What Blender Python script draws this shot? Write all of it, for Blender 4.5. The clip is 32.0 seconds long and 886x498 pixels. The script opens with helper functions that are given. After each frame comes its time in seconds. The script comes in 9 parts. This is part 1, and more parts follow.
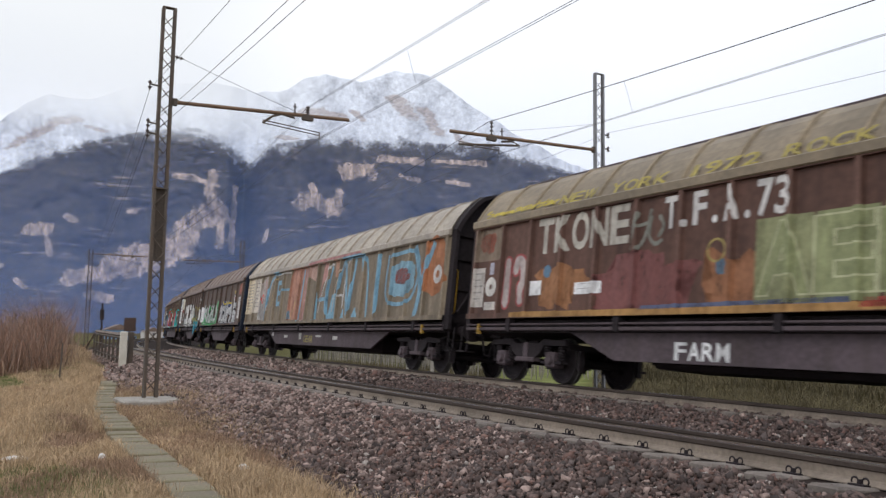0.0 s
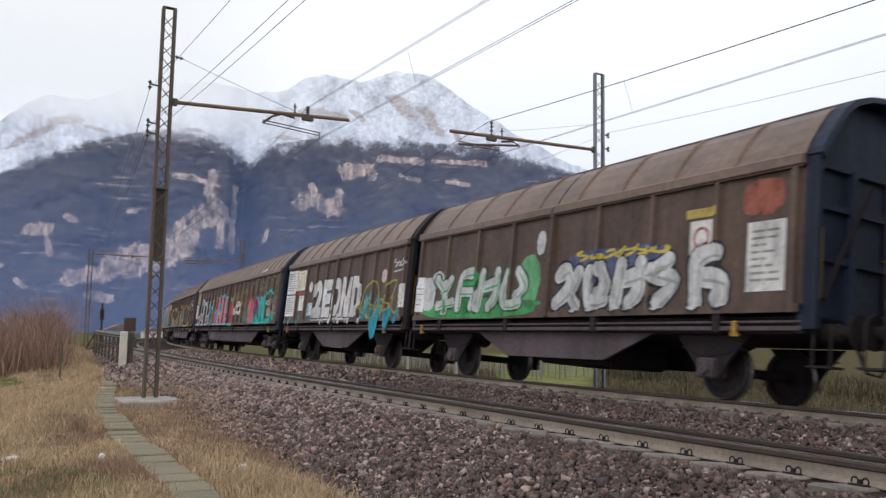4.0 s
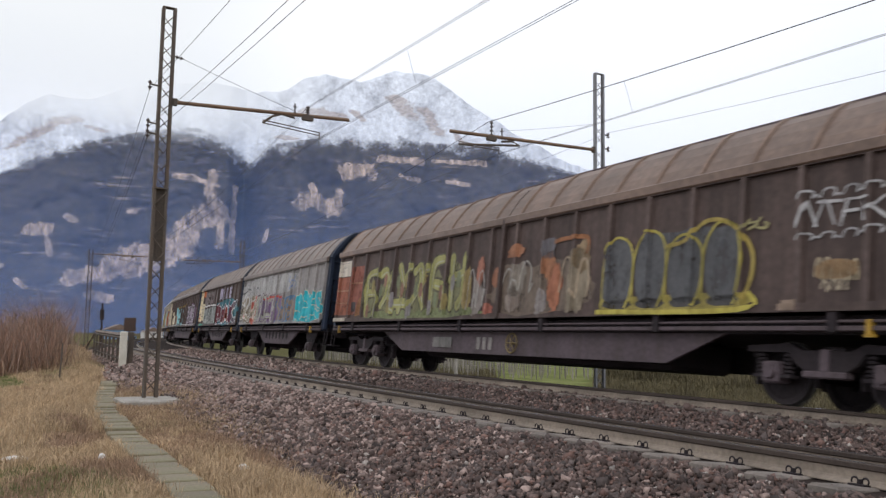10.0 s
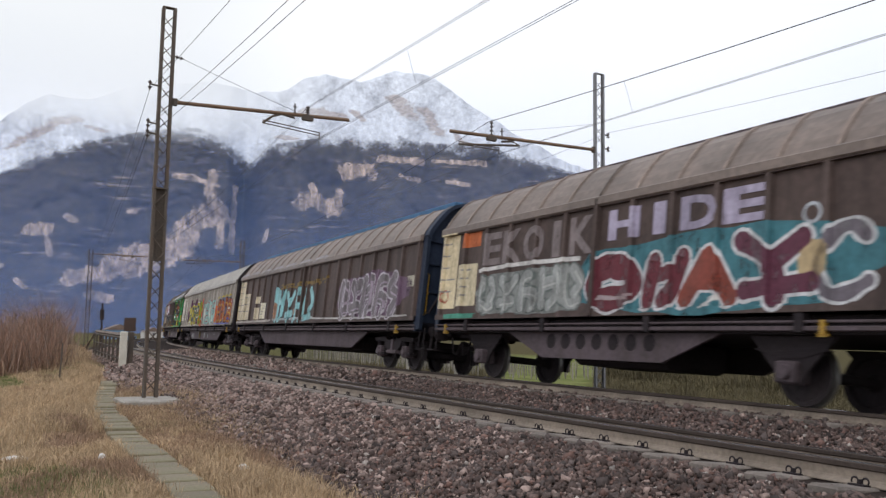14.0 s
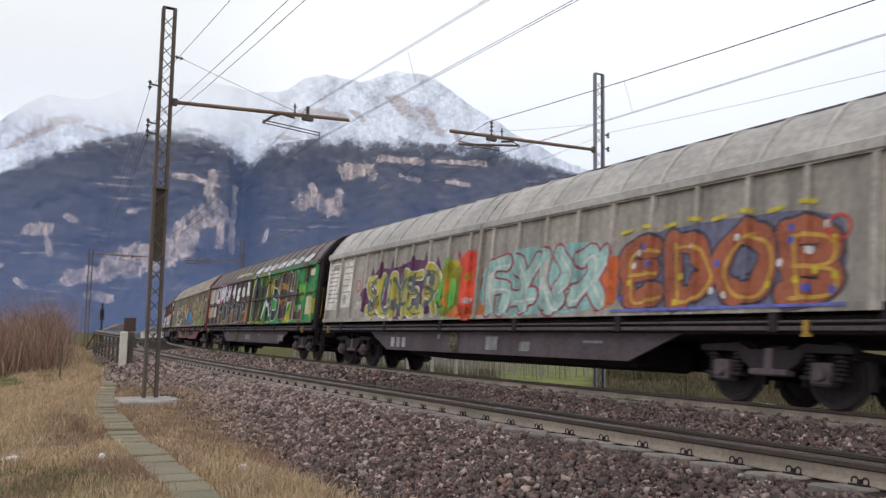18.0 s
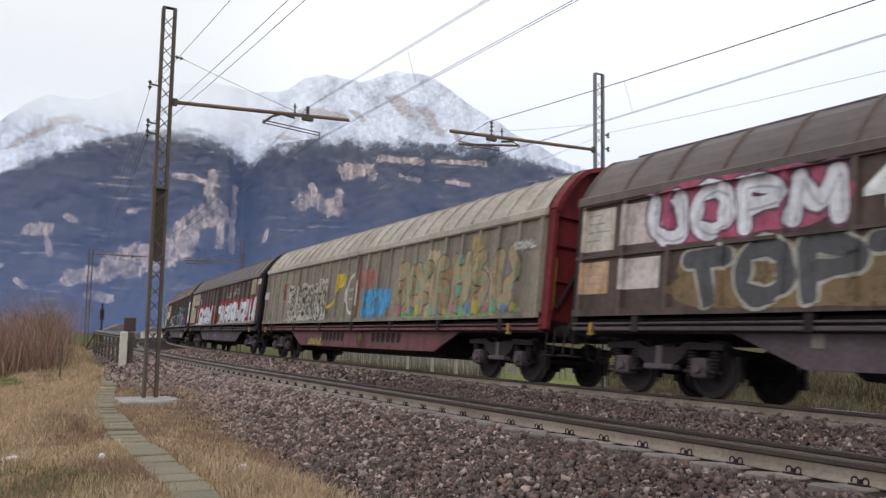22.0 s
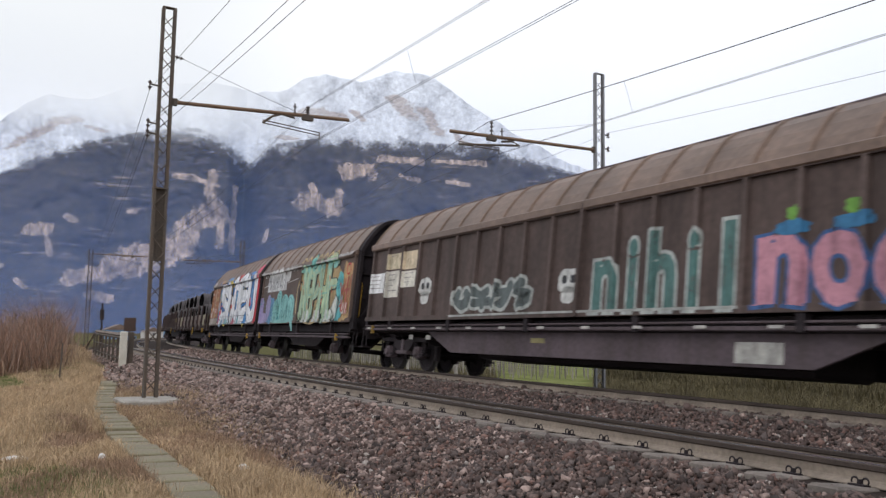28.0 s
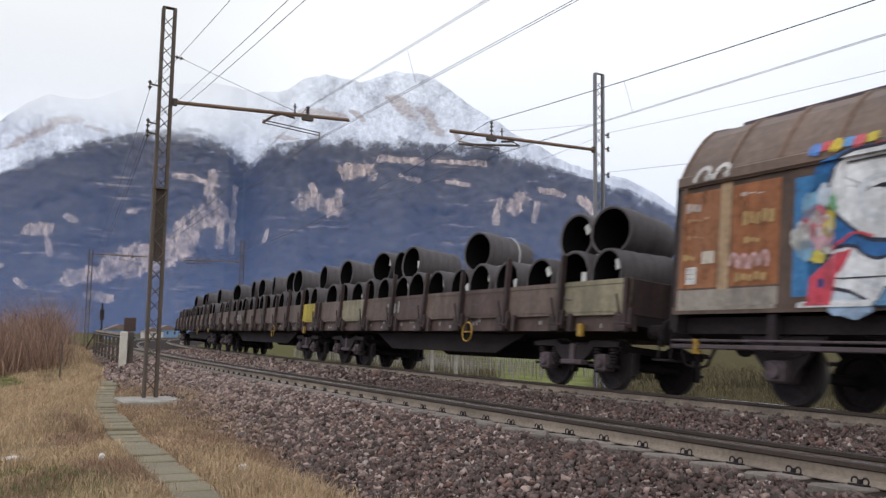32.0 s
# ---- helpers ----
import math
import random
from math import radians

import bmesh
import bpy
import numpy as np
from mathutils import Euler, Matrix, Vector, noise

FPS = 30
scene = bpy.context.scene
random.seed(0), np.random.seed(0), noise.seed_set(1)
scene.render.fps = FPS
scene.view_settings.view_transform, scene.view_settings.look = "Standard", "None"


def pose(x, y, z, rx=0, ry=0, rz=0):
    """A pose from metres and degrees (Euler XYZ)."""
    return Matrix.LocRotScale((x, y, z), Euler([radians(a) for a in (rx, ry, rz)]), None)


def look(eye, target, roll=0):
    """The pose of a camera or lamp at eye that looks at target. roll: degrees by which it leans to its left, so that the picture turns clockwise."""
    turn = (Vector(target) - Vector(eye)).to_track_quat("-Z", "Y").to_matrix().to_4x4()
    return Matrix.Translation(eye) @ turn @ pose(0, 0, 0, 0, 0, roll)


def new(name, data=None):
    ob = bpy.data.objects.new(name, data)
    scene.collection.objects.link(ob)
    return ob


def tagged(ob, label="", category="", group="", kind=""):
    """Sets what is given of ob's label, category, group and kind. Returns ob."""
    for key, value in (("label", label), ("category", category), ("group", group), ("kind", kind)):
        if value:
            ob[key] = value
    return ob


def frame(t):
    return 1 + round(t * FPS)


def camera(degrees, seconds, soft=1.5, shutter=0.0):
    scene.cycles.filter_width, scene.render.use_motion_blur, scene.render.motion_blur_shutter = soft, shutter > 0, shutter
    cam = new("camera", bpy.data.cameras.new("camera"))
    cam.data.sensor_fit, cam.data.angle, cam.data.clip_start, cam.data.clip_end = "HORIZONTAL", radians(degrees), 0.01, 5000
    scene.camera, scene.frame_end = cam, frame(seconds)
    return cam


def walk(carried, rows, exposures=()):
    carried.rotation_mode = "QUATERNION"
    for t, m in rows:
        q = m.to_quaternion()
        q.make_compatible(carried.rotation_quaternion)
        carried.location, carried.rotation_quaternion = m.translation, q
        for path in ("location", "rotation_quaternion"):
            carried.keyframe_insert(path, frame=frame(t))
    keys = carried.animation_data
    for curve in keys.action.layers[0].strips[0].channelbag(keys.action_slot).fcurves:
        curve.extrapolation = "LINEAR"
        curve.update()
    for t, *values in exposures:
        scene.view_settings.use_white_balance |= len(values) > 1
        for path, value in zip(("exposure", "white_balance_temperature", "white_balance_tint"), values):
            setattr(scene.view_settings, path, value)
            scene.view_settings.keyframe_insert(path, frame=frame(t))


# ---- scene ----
# The railway line: two tracks on a right-hand curve, z = 0 at the top of the near rail.
cam = camera(55.19, 32.0, soft=1.35, shutter=0.3)
EYE = (0.0, 0.0, 0.92)
YAW, PITCH, ROLL = radians(29.79), radians(5.92), 0.92
AIM = (math.sin(YAW) * math.cos(PITCH), math.cos(YAW) * math.cos(PITCH), 0.92 + math.sin(PITCH))
walk(cam, [(0.0, look(EYE, AIM, ROLL)), (32.0, look(EYE, AIM, ROLL))], exposures=[(0.0, 0.0), (32.0, 0.0)])

# ---- light: a bright overcast sky and a wide weak sun ----
world = bpy.data.worlds.new("overcast_sky")
scene.world = world
world.use_nodes = True
wn, wl = world.node_tree.nodes, world.node_tree.links
wn.clear()
w_out, w_bg = wn.new("ShaderNodeOutputWorld"), wn.new("ShaderNodeBackground")
w_sky, w_mix = wn.new("ShaderNodeTexSky"), wn.new("ShaderNodeMix")
w_sky.sky_type, w_sky.sun_disc = "NISHITA", False
w_sky.sun_elevation, w_sky.sun_rotation = radians(32), radians(-125)
w_gain = wn.new("ShaderNodeVectorMath")
w_gain.operation = "SCALE"
w_gain.inputs["Scale"].default_value = 0.09
w_mix.data_type = "RGBA"
w_mix.inputs[0].default_value = 0.93
w_co, w_noise, w_ramp = wn.new("ShaderNodeTexCoord"), wn.new("ShaderNodeTexNoise"), wn.new("ShaderNodeValToRGB")
w_noise.inputs["Scale"].default_value = 1.6
w_noise.inputs["Detail"].default_value = 3.0
w_ramp.color_ramp.elements[0].position, w_ramp.color_ramp.elements[0].color = 0.3, (0.88, 0.93, 1.03, 1)
w_ramp.color_ramp.elements[1].position, w_ramp.color_ramp.elements[1].color = 0.62, (1.02, 1.04, 1.10, 1)
wl.new(w_co.outputs["Generated"], w_noise.inputs["Vector"])
wl.new(w_noise.outputs["Fac"], w_ramp.inputs["Fac"])
wl.new(w_sky.outputs["Color"], w_gain.inputs[0])
wl.new(w_gain.outputs["Vector"], w_mix.inputs[6])
wl.new(w_ramp.outputs["Color"], w_mix.inputs[7])
wl.new(w_mix.outputs[2], w_bg.inputs["Color"])
wl.new(w_bg.outputs["Background"], w_out.inputs["Surface"])
w_bg.inputs["Strength"].default_value = 1.1
sun = new("sun", bpy.data.lights.new("sun", "SUN"))
sun.data.energy, sun.data.angle, sun.data.color = 0.6, radians(25), (1.0, 0.96, 0.9)
sun.matrix_world = look((0, 0, 60), (35, 30, 25))

# ---- materials ----
MATS = {}


def mat(name, color, rough=0.7, metal=0.0, spread=0.25, scale=6.0, bump=0.0, bump_scale=60.0, streak=0.0, dirt=None, dirt_amount=0.0, island=0.0, obj_random=0.0, stretch=(1, 1, 1), spec=0.5):
    """Principled paint with two scales of colour change, optional dirt, streaks running down and relief."""
    if name in MATS:
        return MATS[name]
    m = bpy.data.materials.new(name)
    m.use_nodes = True
    n, l = m.node_tree.nodes, m.node_tree.links
    b = n["Principled BSDF"]
    b.inputs["Roughness"].default_value, b.inputs["Metallic"].default_value = rough, metal
    b.inputs["Specular IOR Level"].default_value = spec
    co = n.new("ShaderNodeTexCoord")
    mp = n.new("ShaderNodeMapping")
    mp.inputs["Scale"].default_value = stretch
    l.new(co.outputs["Object"], mp.inputs["Vector"])
    big, fine = n.new("ShaderNodeTexNoise"), n.new("ShaderNodeTexNoise")
    for tex, s, d in ((big, scale * 0.22, 3.0), (fine, scale * 4.0, 4.0)):
        tex.inputs["Scale"].default_value, tex.inputs["Detail"].default_value = s, d
        l.new(mp.outputs["Vector"], tex.inputs["Vector"])
    ad = n.new("ShaderNodeMath")
    ad.operation = "ADD"
    l.new(big.outputs["Fac"], ad.inputs[0]), l.new(fine.outputs["Fac"], ad.inputs[1])
    rng = n.new("ShaderNodeMapRange")
    rng.inputs["From Min"].default_value, rng.inputs["From Max"].default_value = 0.7, 1.3
    rng.inputs["To Min"].default_value, rng.inputs["To Max"].default_value = 1 - spread, 1 + spread
    l.new(ad.outputs[0], rng.inputs["Value"])
    fac = rng.outputs["Result"]
    if island or obj_random:
        info = n.new("ShaderNodeNewGeometry") if island else n.new("ShaderNodeObjectInfo")
        r2 = n.new("ShaderNodeMapRange")
        k = island or obj_random
        r2.inputs["To Min"].default_value, r2.inputs["To Max"].default_value = 1 - k, 1 + k
        l.new(info.outputs["Random Per Island" if island else "Random"], r2.inputs["Value"])
        mu = n.new("ShaderNodeMath")
        mu.operation = "MULTIPLY"
        l.new(fac, mu.inputs[0]), l.new(r2.outputs["Result"], mu.inputs[1])
        fac = mu.outputs[0]
    sc = n.new("ShaderNodeVectorMath")
    sc.operation = "SCALE"
    sc.inputs[0].default_value = color[:3]
    l.new(fac, sc.inputs["Scale"])
    out = sc.outputs["Vector"]
    if dirt is not None:
        st = n.new("ShaderNodeTexNoise")
        st.inputs["Scale"].default_value, st.inputs["Detail"].default_value = 1.0, 5.0
        m2 = n.new("ShaderNodeMapping")
        m2.inputs["Scale"].default_value = (3.2, 3.2, 0.5) if streak else (1.7, 1.7, 1.7)
        l.new(co.outputs["Object"], m2.inputs["Vector"]), l.new(m2.outputs["Vector"], st.inputs["Vector"])
        rp = n.new("ShaderNodeMapRange")
        rp.inputs["From Min"].default_value, rp.inputs["From Max"].default_value = 0.42, 0.72
        rp.inputs["To Max"].default_value = dirt_amount
        l.new(st.outputs["Fac"], rp.inputs["Value"])
        mx = n.new("ShaderNodeMix")
        mx.data_type = "RGBA"
        mx.inputs[7].default_value = (*dirt, 1)
        l.new(rp.outputs["Result"], mx.inputs[0]), l.new(out, mx.inputs[6])
        out = mx.outputs[2]
    l.new(out, b.inputs["Base Color"])
    if bump:
        bn, bt = n.new("ShaderNodeBump"), n.new("ShaderNodeTexNoise")
        bt.inputs["Scale"].default_value, bt.inputs["Detail"].default_value = bump_scale, 4.0
        bn.inputs["Strength"].default_value, bn.inputs["Distance"].default_value = bump, 0.02
        l.new(co.outputs["Object"], bt.inputs["Vector"]), l.new(bt.outputs["Fac"], bn.inputs["Height"])
        l.new(bn.outputs["Normal"], b.inputs["Normal"])
    MATS[name] = m
    return m




PAINTS = {}


def wagon_paint(name, color):
    PAINTS[name] = color
    return mat(name, color, rough=0.62, spread=0.28, scale=2.2, streak=1, dirt=[c * 0.42 for c in color], dirt_amount=0.75, bump=0.06, bump_scale=9, spec=0.25)


def roof_paint(name, color):
    PAINTS[name] = color
    return mat(name, color, rough=0.5, spread=0.3, scale=2.2, dirt=[c * 0.5 for c in color], dirt_amount=0.6, bump=0.06, bump_scale=9, spec=0.45)


def spray(color):
    name = "spray_paint_%02x%02x%02x" % tuple(int(255 * c) for c in color)
    fresh = name not in MATS
    color = [min(0.8, 1.15 * c) for c in color]
    m = mat(name, color, rough=0.6, spread=0.22, scale=3.0, streak=1, dirt=[c * 0.45 + 0.03 for c in color], dirt_amount=0.35, spec=0.25)
    if fresh:
        # worn thin in places, so that the wall shows through
        n, l = m.node_tree.nodes, m.node_tree.links
        co, mp, t, r = n.new("ShaderNodeTexCoord"), n.new("ShaderNodeMapping"), n.new("ShaderNodeTexNoise"), n.new("ShaderNodeMapRange")
        mp.inputs["Scale"].default_value = (4.5, 4.5, 2.2)
        t.inputs["Scale"].default_value, t.inputs["Detail"].default_value, t.inputs["Roughness"].default_value = 1.0, 7.0, 0.7
        r.inputs["From Min"].default_value, r.inputs["From Max"].default_value = 0.36, 0.56
        r.inputs["To Min"].default_value, r.inputs["To Max"].default_value = 0.62, 1.0
        l.new(co.outputs["Object"], mp.inputs["Vector"]), l.new(mp.outputs["Vector"], t.inputs["Vector"])
        l.new(t.outputs["Fac"], r.inputs["Value"]), l.new(r.outputs["Result"], n["Principled BSDF"].inputs["Alpha"])
    return m



STEEL_DARK = mat("grimy_black_steel", (0.025, 0.0195, 0.022), rough=0.8, spread=0.4, scale=4, dirt=(0.03, 0.024, 0.021), dirt_amount=0.3, bump=0.2, bump_scale=30, spec=0.2)
STEEL_GREY = mat("grimy_grey_steel", (0.09, 0.069, 0.077), rough=0.75, spread=0.35, scale=3, streak=1, dirt=(0.055, 0.042, 0.035), dirt_amount=0.5, bump=0.15, bump_scale=20, spec=0.25)
TREAD = mat("polished_wheel_tread", (0.1, 0.095, 0.09), rough=0.45, metal=0.6, spread=0.2, scale=8)
RAIL_TOP = mat("polished_rail_head", (0.42, 0.41, 0.42), rough=0.25, metal=0.9, spread=0.12, scale=3)
RAIL_RUST = mat("rusted_rail_side", (0.055, 0.04, 0.033), rough=0.7, spread=0.3, scale=8, bump=0.2, spec=0.3)
RAIL_DUST = mat("dusty_rail_web", (0.27, 0.22, 0.175), rough=0.9, spread=0.25, scale=6, dirt=(0.09, 0.07, 0.055), dirt_amount=0.6)
SLEEPER = mat("grimy_concrete_sleeper", (0.215, 0.182, 0.158), rough=0.9, spread=0.3, scale=6, dirt=(0.06, 0.05, 0.045), dirt_amount=0.7, bump=0.3, bump_scale=35, obj_random=0.2)
CONCRETE = mat("weathered_concrete", (0.36, 0.33, 0.29), rough=0.9, spread=0.22, scale=5, dirt=(0.12, 0.11, 0.09), dirt_amount=0.6, bump=0.25, bump_scale=40)
SLAB = mat("mossy_concrete_slab", (0.215, 0.18, 0.125), rough=0.95, spread=0.25, scale=5, dirt=(0.13, 0.13, 0.06), dirt_amount=0.6, bump=0.3, bump_scale=35, obj_random=0.18)
WHITE = mat("chalky_white_paint", (0.62, 0.58, 0.5), rough=0.85, spread=0.15, scale=8, dirt=(0.3, 0.26, 0.2), dirt_amount=0.5)
MAST = mat("rusty_brown_mast_paint", (0.085, 0.068, 0.055), rough=0.8, spread=0.3, scale=5, dirt=(0.15, 0.09, 0.055), dirt_amount=0.4)
MAST_GREY = mat("galvanised_grey_mast", (0.21, 0.21, 0.22), rough=0.6, metal=0.3, spread=0.2, scale=5)
ARM = mat("rust_brown_tube", (0.17, 0.105, 0.065), rough=0.75, spread=0.25, scale=6)
WIRE = mat("dull_copper_wire", (0.10, 0.10, 0.11), rough=0.6, metal=0.3, spread=0.1)
GLASS_INS = mat("brown_ceramic_insulator", (0.07, 0.05, 0.045), rough=0.3, spread=0.1)
STONE = mat("brown_porphyry_ballast", (0.114, 0.079, 0.069), rough=0.9, spread=0.3, scale=9, island=0.55, spec=0.25, dirt=(0.2, 0.17, 0.16), dirt_amount=0.2)
LIGHTER_STONE = mat("dusty_grey_brown_ballast", (0.235, 0.175, 0.153), rough=0.95, spread=0.35, scale=9, island=0.75, spec=0.2)
PALE_STONE = mat("pale_quartz_ballast", (0.33, 0.29, 0.26), rough=0.85, spread=0.25, scale=9, island=0.35)
RED_STONE = mat("reddish_porphyry_ballast", (0.165, 0.1, 0.083), rough=0.9, spread=0.35, scale=9, island=0.5, spec=0.25)
DARK_STONE = mat("dark_grey_ballast", (0.085, 0.067, 0.062), rough=0.9, spread=0.4, scale=9, island=0.6, spec=0.25)
# Bed colour is darkened to stand for shade in the gaps between stones.
BED = mat("gap_shade_ballast_bed", (0.032, 0.023, 0.02), rough=0.95, spread=0.5, scale=26, bump=1.0, bump_scale=22, spec=0.1)
YELLOW = mat("yellow_safety_paint", (0.36, 0.21, 0.02), rough=0.6, spread=0.2, scale=6, dirt=(0.12, 0.08, 0.03), dirt_amount=0.6)

R, D1 = 483.3, 6.186            # radius and offset of the near rail
C1, C2 = 6.94, 11.36            # centre lines of the two tracks
LEAN1 = LEAN2 = math.atan2(0.144, 1.5)


def at(off, s, z=0.0):
    """The place at lateral offset off (from the camera's side), s metres along the curve."""
    rr, ph = R - (off - D1), s / R
    return Vector((D1 + R - rr * math.cos(ph), rr * math.sin(ph), z))


def off_of(x, y):
    return D1 + R - math.hypot(x - D1 - R, y)


def mesh(name, verts, faces, material, smooth=False):
    me = bpy.data.meshes.new(name)
    me.from_pydata([tuple(v) for v in verts], [], faces)
    me.update()
    if material:
        for mm in (material if isinstance(material, (list, tuple)) else (material,)):
            me.materials.append(mm)
    if smooth:
        me.polygons.foreach_set("use_smooth", [True] * len(me.polygons))
    return me


def thing(name, label, category, group="", kind="", data=None):
    return tagged(new(name, data), label, category, group, kind)


class Geo:
    """A growing list of vertices and faces for one mesh."""

    def __init__(self):
        self.v, self.f, self.m = [], [], []

    def add(self, verts, faces, slot=0):
        k = len(self.v)
        self.v += [tuple(v) for v in verts]
        self.f += [tuple(k + i for i in f) for f in faces]
        self.m += [slot] * len(faces)
        return self

    def box(self, x0, x1, y0, y1, z0, z1, slot=0, bevel=0.0):
        if bevel:
            b = bevel
            pts = []
            for z, ins in ((z0, b), (z0 + b, 0), (z1 - b, 0), (z1, b)):
                pts += [(x0 + ins, y0 + ins, z), (x1 - ins, y0 + ins, z), (x1 - ins, y1 - ins, z), (x0 + ins, y1 - ins, z)]
            fs = [(3, 2, 1, 0), (12, 13, 14, 15)]
            for r in range(3):
                for i in range(4):
                    j = (i + 1) % 4
                    fs.append((r * 4 + i, r * 4 + j, r * 4 + 4 + j, r * 4 + 4 + i))
            return self.add(pts, fs, slot)
        p = [(x, y, z) for z in (z0, z1) for x, y in ((x0, y0), (x1, y0), (x1, y1), (x0, y1))]
        return self.add(p, [(3, 2, 1, 0), (4, 5, 6, 7), (0, 1, 5, 4), (1, 2, 6, 5), (2, 3, 7, 6), (3, 0, 4, 7)], slot)

    def tube(self, a, b, r0, r1=None, n=8, slot=0, caps=True):
        a, b = Vector(a), Vector(b)
        r1 = r0 if r1 is None else r1
        d = (b - a).normalized()
        u = d.cross((0, 0, 1) if abs(d.z) < 0.9 else (1, 0, 0)).normalized()
        w = d.cross(u)
        ring = [(math.cos(2 * math.pi * i / n), math.sin(2 * math.pi * i / n)) for i in range(n)]
        pts = [a + r0 * (c * u + s * w) for c, s in ring] + [b + r1 * (c * u + s * w) for c, s in ring]
        fs = [(i, (i + 1) % n, n + (i + 1) % n, n + i) for i in range(n)]
        if caps:
            fs += [tuple(range(n))[::-1], tuple(range(n, 2 * n))]
        return self.add(pts, fs, slot)

    def path(self, pts, r, n=5, slot=0):
        """A bent round bar through points, one closed skin."""
        pts = [Vector(p) for p in pts]
        verts, faces, u = [], [], None
        for i, p in enumerate(pts):
            d = (pts[min(i + 1, len(pts) - 1)] - pts[max(i - 1, 0)]).normalized()
            if u is None:
                u = d.cross((0, 0, 1) if abs(d.z) < 0.9 else (1, 0, 0)).normalized()
            u = (u - d * u.dot(d)).normalized()
            w = d.cross(u)
            verts += [p + r * (math.cos(2 * math.pi * k / n) * u + math.sin(2 * math.pi * k / n) * w) for k in range(n)]
            if i:
                a = (i - 1) * n
                faces += [(a + k, a + (k + 1) % n, a + n + (k + 1) % n, a + n + k) for k in range(n)]
        faces += [tuple(range(n))[::-1], tuple(range(len(verts) - n, len(verts)))]
        return self.add(verts, faces, slot)

    def lathe(self, profile, axis="y", n=20, slot=0, centre=(0, 0, 0)):
        """profile: (radius, along) pairs, turned about an axis through centre."""
        pts = []
        for rad, al in profile:
            for i in range(n):
                c, s = rad * math.cos(2 * math.pi * i / n), rad * math.sin(2 * math.pi * i / n)
                p = (c, al, s) if axis == "y" else ((al, c, s) if axis == "x" else (c, s, al))
                pts.append(tuple(p[k] + centre[k] for k in range(3)))
        fs = []
        for r in range(len(profile) - 1):
            for i in range(n):
                j = (i + 1) % n
                fs.append((r * n + i, r * n + j, (r + 1) * n + j, (r + 1) * n + i))
        return self.add(pts, fs, slot)

    def prism(self, outline, y0, y1, slot=0):
        """An outline of (x, z) pairs pushed from y0 to y1."""
        k = len(outline)
        pts = [(x, y0, z) for x, z in outline] + [(x, y1, z) for x, z in outline]
        fs = [tuple(range(k)), tuple(range(k, 2 * k))[::-1]] + [(i, k + i, k + (i + 1) % k, (i + 1) % k) for i in range(k)]
        return self.add(pts, fs, slot)

    def done(self, name, mats, smooth=False):
        me = mesh(name, self.v, self.f, mats, smooth)
        if any(self.m):
            me.polygons.foreach_set("material_index", self.m)
        return me


def part(name, geo, material, parent, label="", smooth=False, place=None):
    """Links a Geo or a mesh as one object under a thing or a part."""
    me = geo.done(name, material, smooth) if isinstance(geo, Geo) else geo
    ob = new(name, me)
    ob.parent = parent
    if place is not None:
        ob.matrix_basis = place
    if label:
        ob["label"] = label
    return ob


# ---- the mountains ----
def spline(points, x):
    xs, ys = zip(*points)
    return float(np.interp(x, xs, ys))


RIDGE = [(-9, .13), (-2.6, .166), (1.6, .22), (2.8, .241), (4.3, .257), (6.6, .255), (8.9, .275), (11.3, .283), (14.2, .291), (16.8, .282), (19, .2885), (20.1, .304), (21.5, .31), (24, .303), (26.3, .319), (28.6, .314), (30.2, .297), (31.8, .275), (33.4, .259), (34.4, .244), (36.5, .226), (38, .208), (39.5, .198), (42.1, .1865), (44, .168), (45.4, .149), (49.6, .116), (57.5, .082), (64, .06)]
CREST = [(-9, .10), (-2.4, .1255), (1.8, .161), (4.5, .191), (6.4, .205), (9.7, .222), (13.2, .225), (15.1, .214), (16.6, .191), (18, .215), (21, .229), (26.4, .23), (32.6, .2236), (38, .2), (42, .176), (45.4, .143), (49.6, .108), (64, .056)]
GORGE = [(-9, 0), (12, 0), (15.3, -60), (16.3, 190), (17.6, 50), (20, -40), (24, 0), (30, 60), (36, -40), (64, 0)]
CLIFFS = [(6.0, .27, 9.0, .30, 16), (8.6, .33, 11.5, .38, 26), (11.5, .38, 12.9, .48, 30), (12.6, .50, 14.8, .64, 22), (14.9, .45, 15.0, .68, 7), (15.7, .45, 15.8, .85, 6), (3.6, .58, 4.6, .56, 12), (4.6, .5, 4.9, .42, 6), (5.6, .62, 6.2, .58, 6), (9.2, .6, 9.6, .6, 5), (12.0, .8, 14.6, .78, 6), (14.2, .72, 14.4, .84, 10), (20.4, .68, 22.5, .66, 19), (22.6, .62, 22.7, .74, 8), (20.8, .77, 21.0, .75, 8), (23.1, .86, 24.6, .86, 17), (25.4, .93, 28.2, .92, 8), (26.8, .84, 28.0, .82, 5), (29, .93, 32.5, .93, 5), (33.6, .74, 33.3, .62, 8), (35.2, .78, 34.6, .7, 13), (36.2, .77, 36.0, .66, 6), (36.5, .86, 37.8, .86, 8), (39.2, .85, 39.8, .8, 12), (3.0, .3, 3.6, .24, 5), (7.2, .18, 8.4, .16, 9), (17.8, .5, 18, .55, 5), (1.6, .42, 2.2, .4, 6), (30, .82, 31.5, .8, 5)]

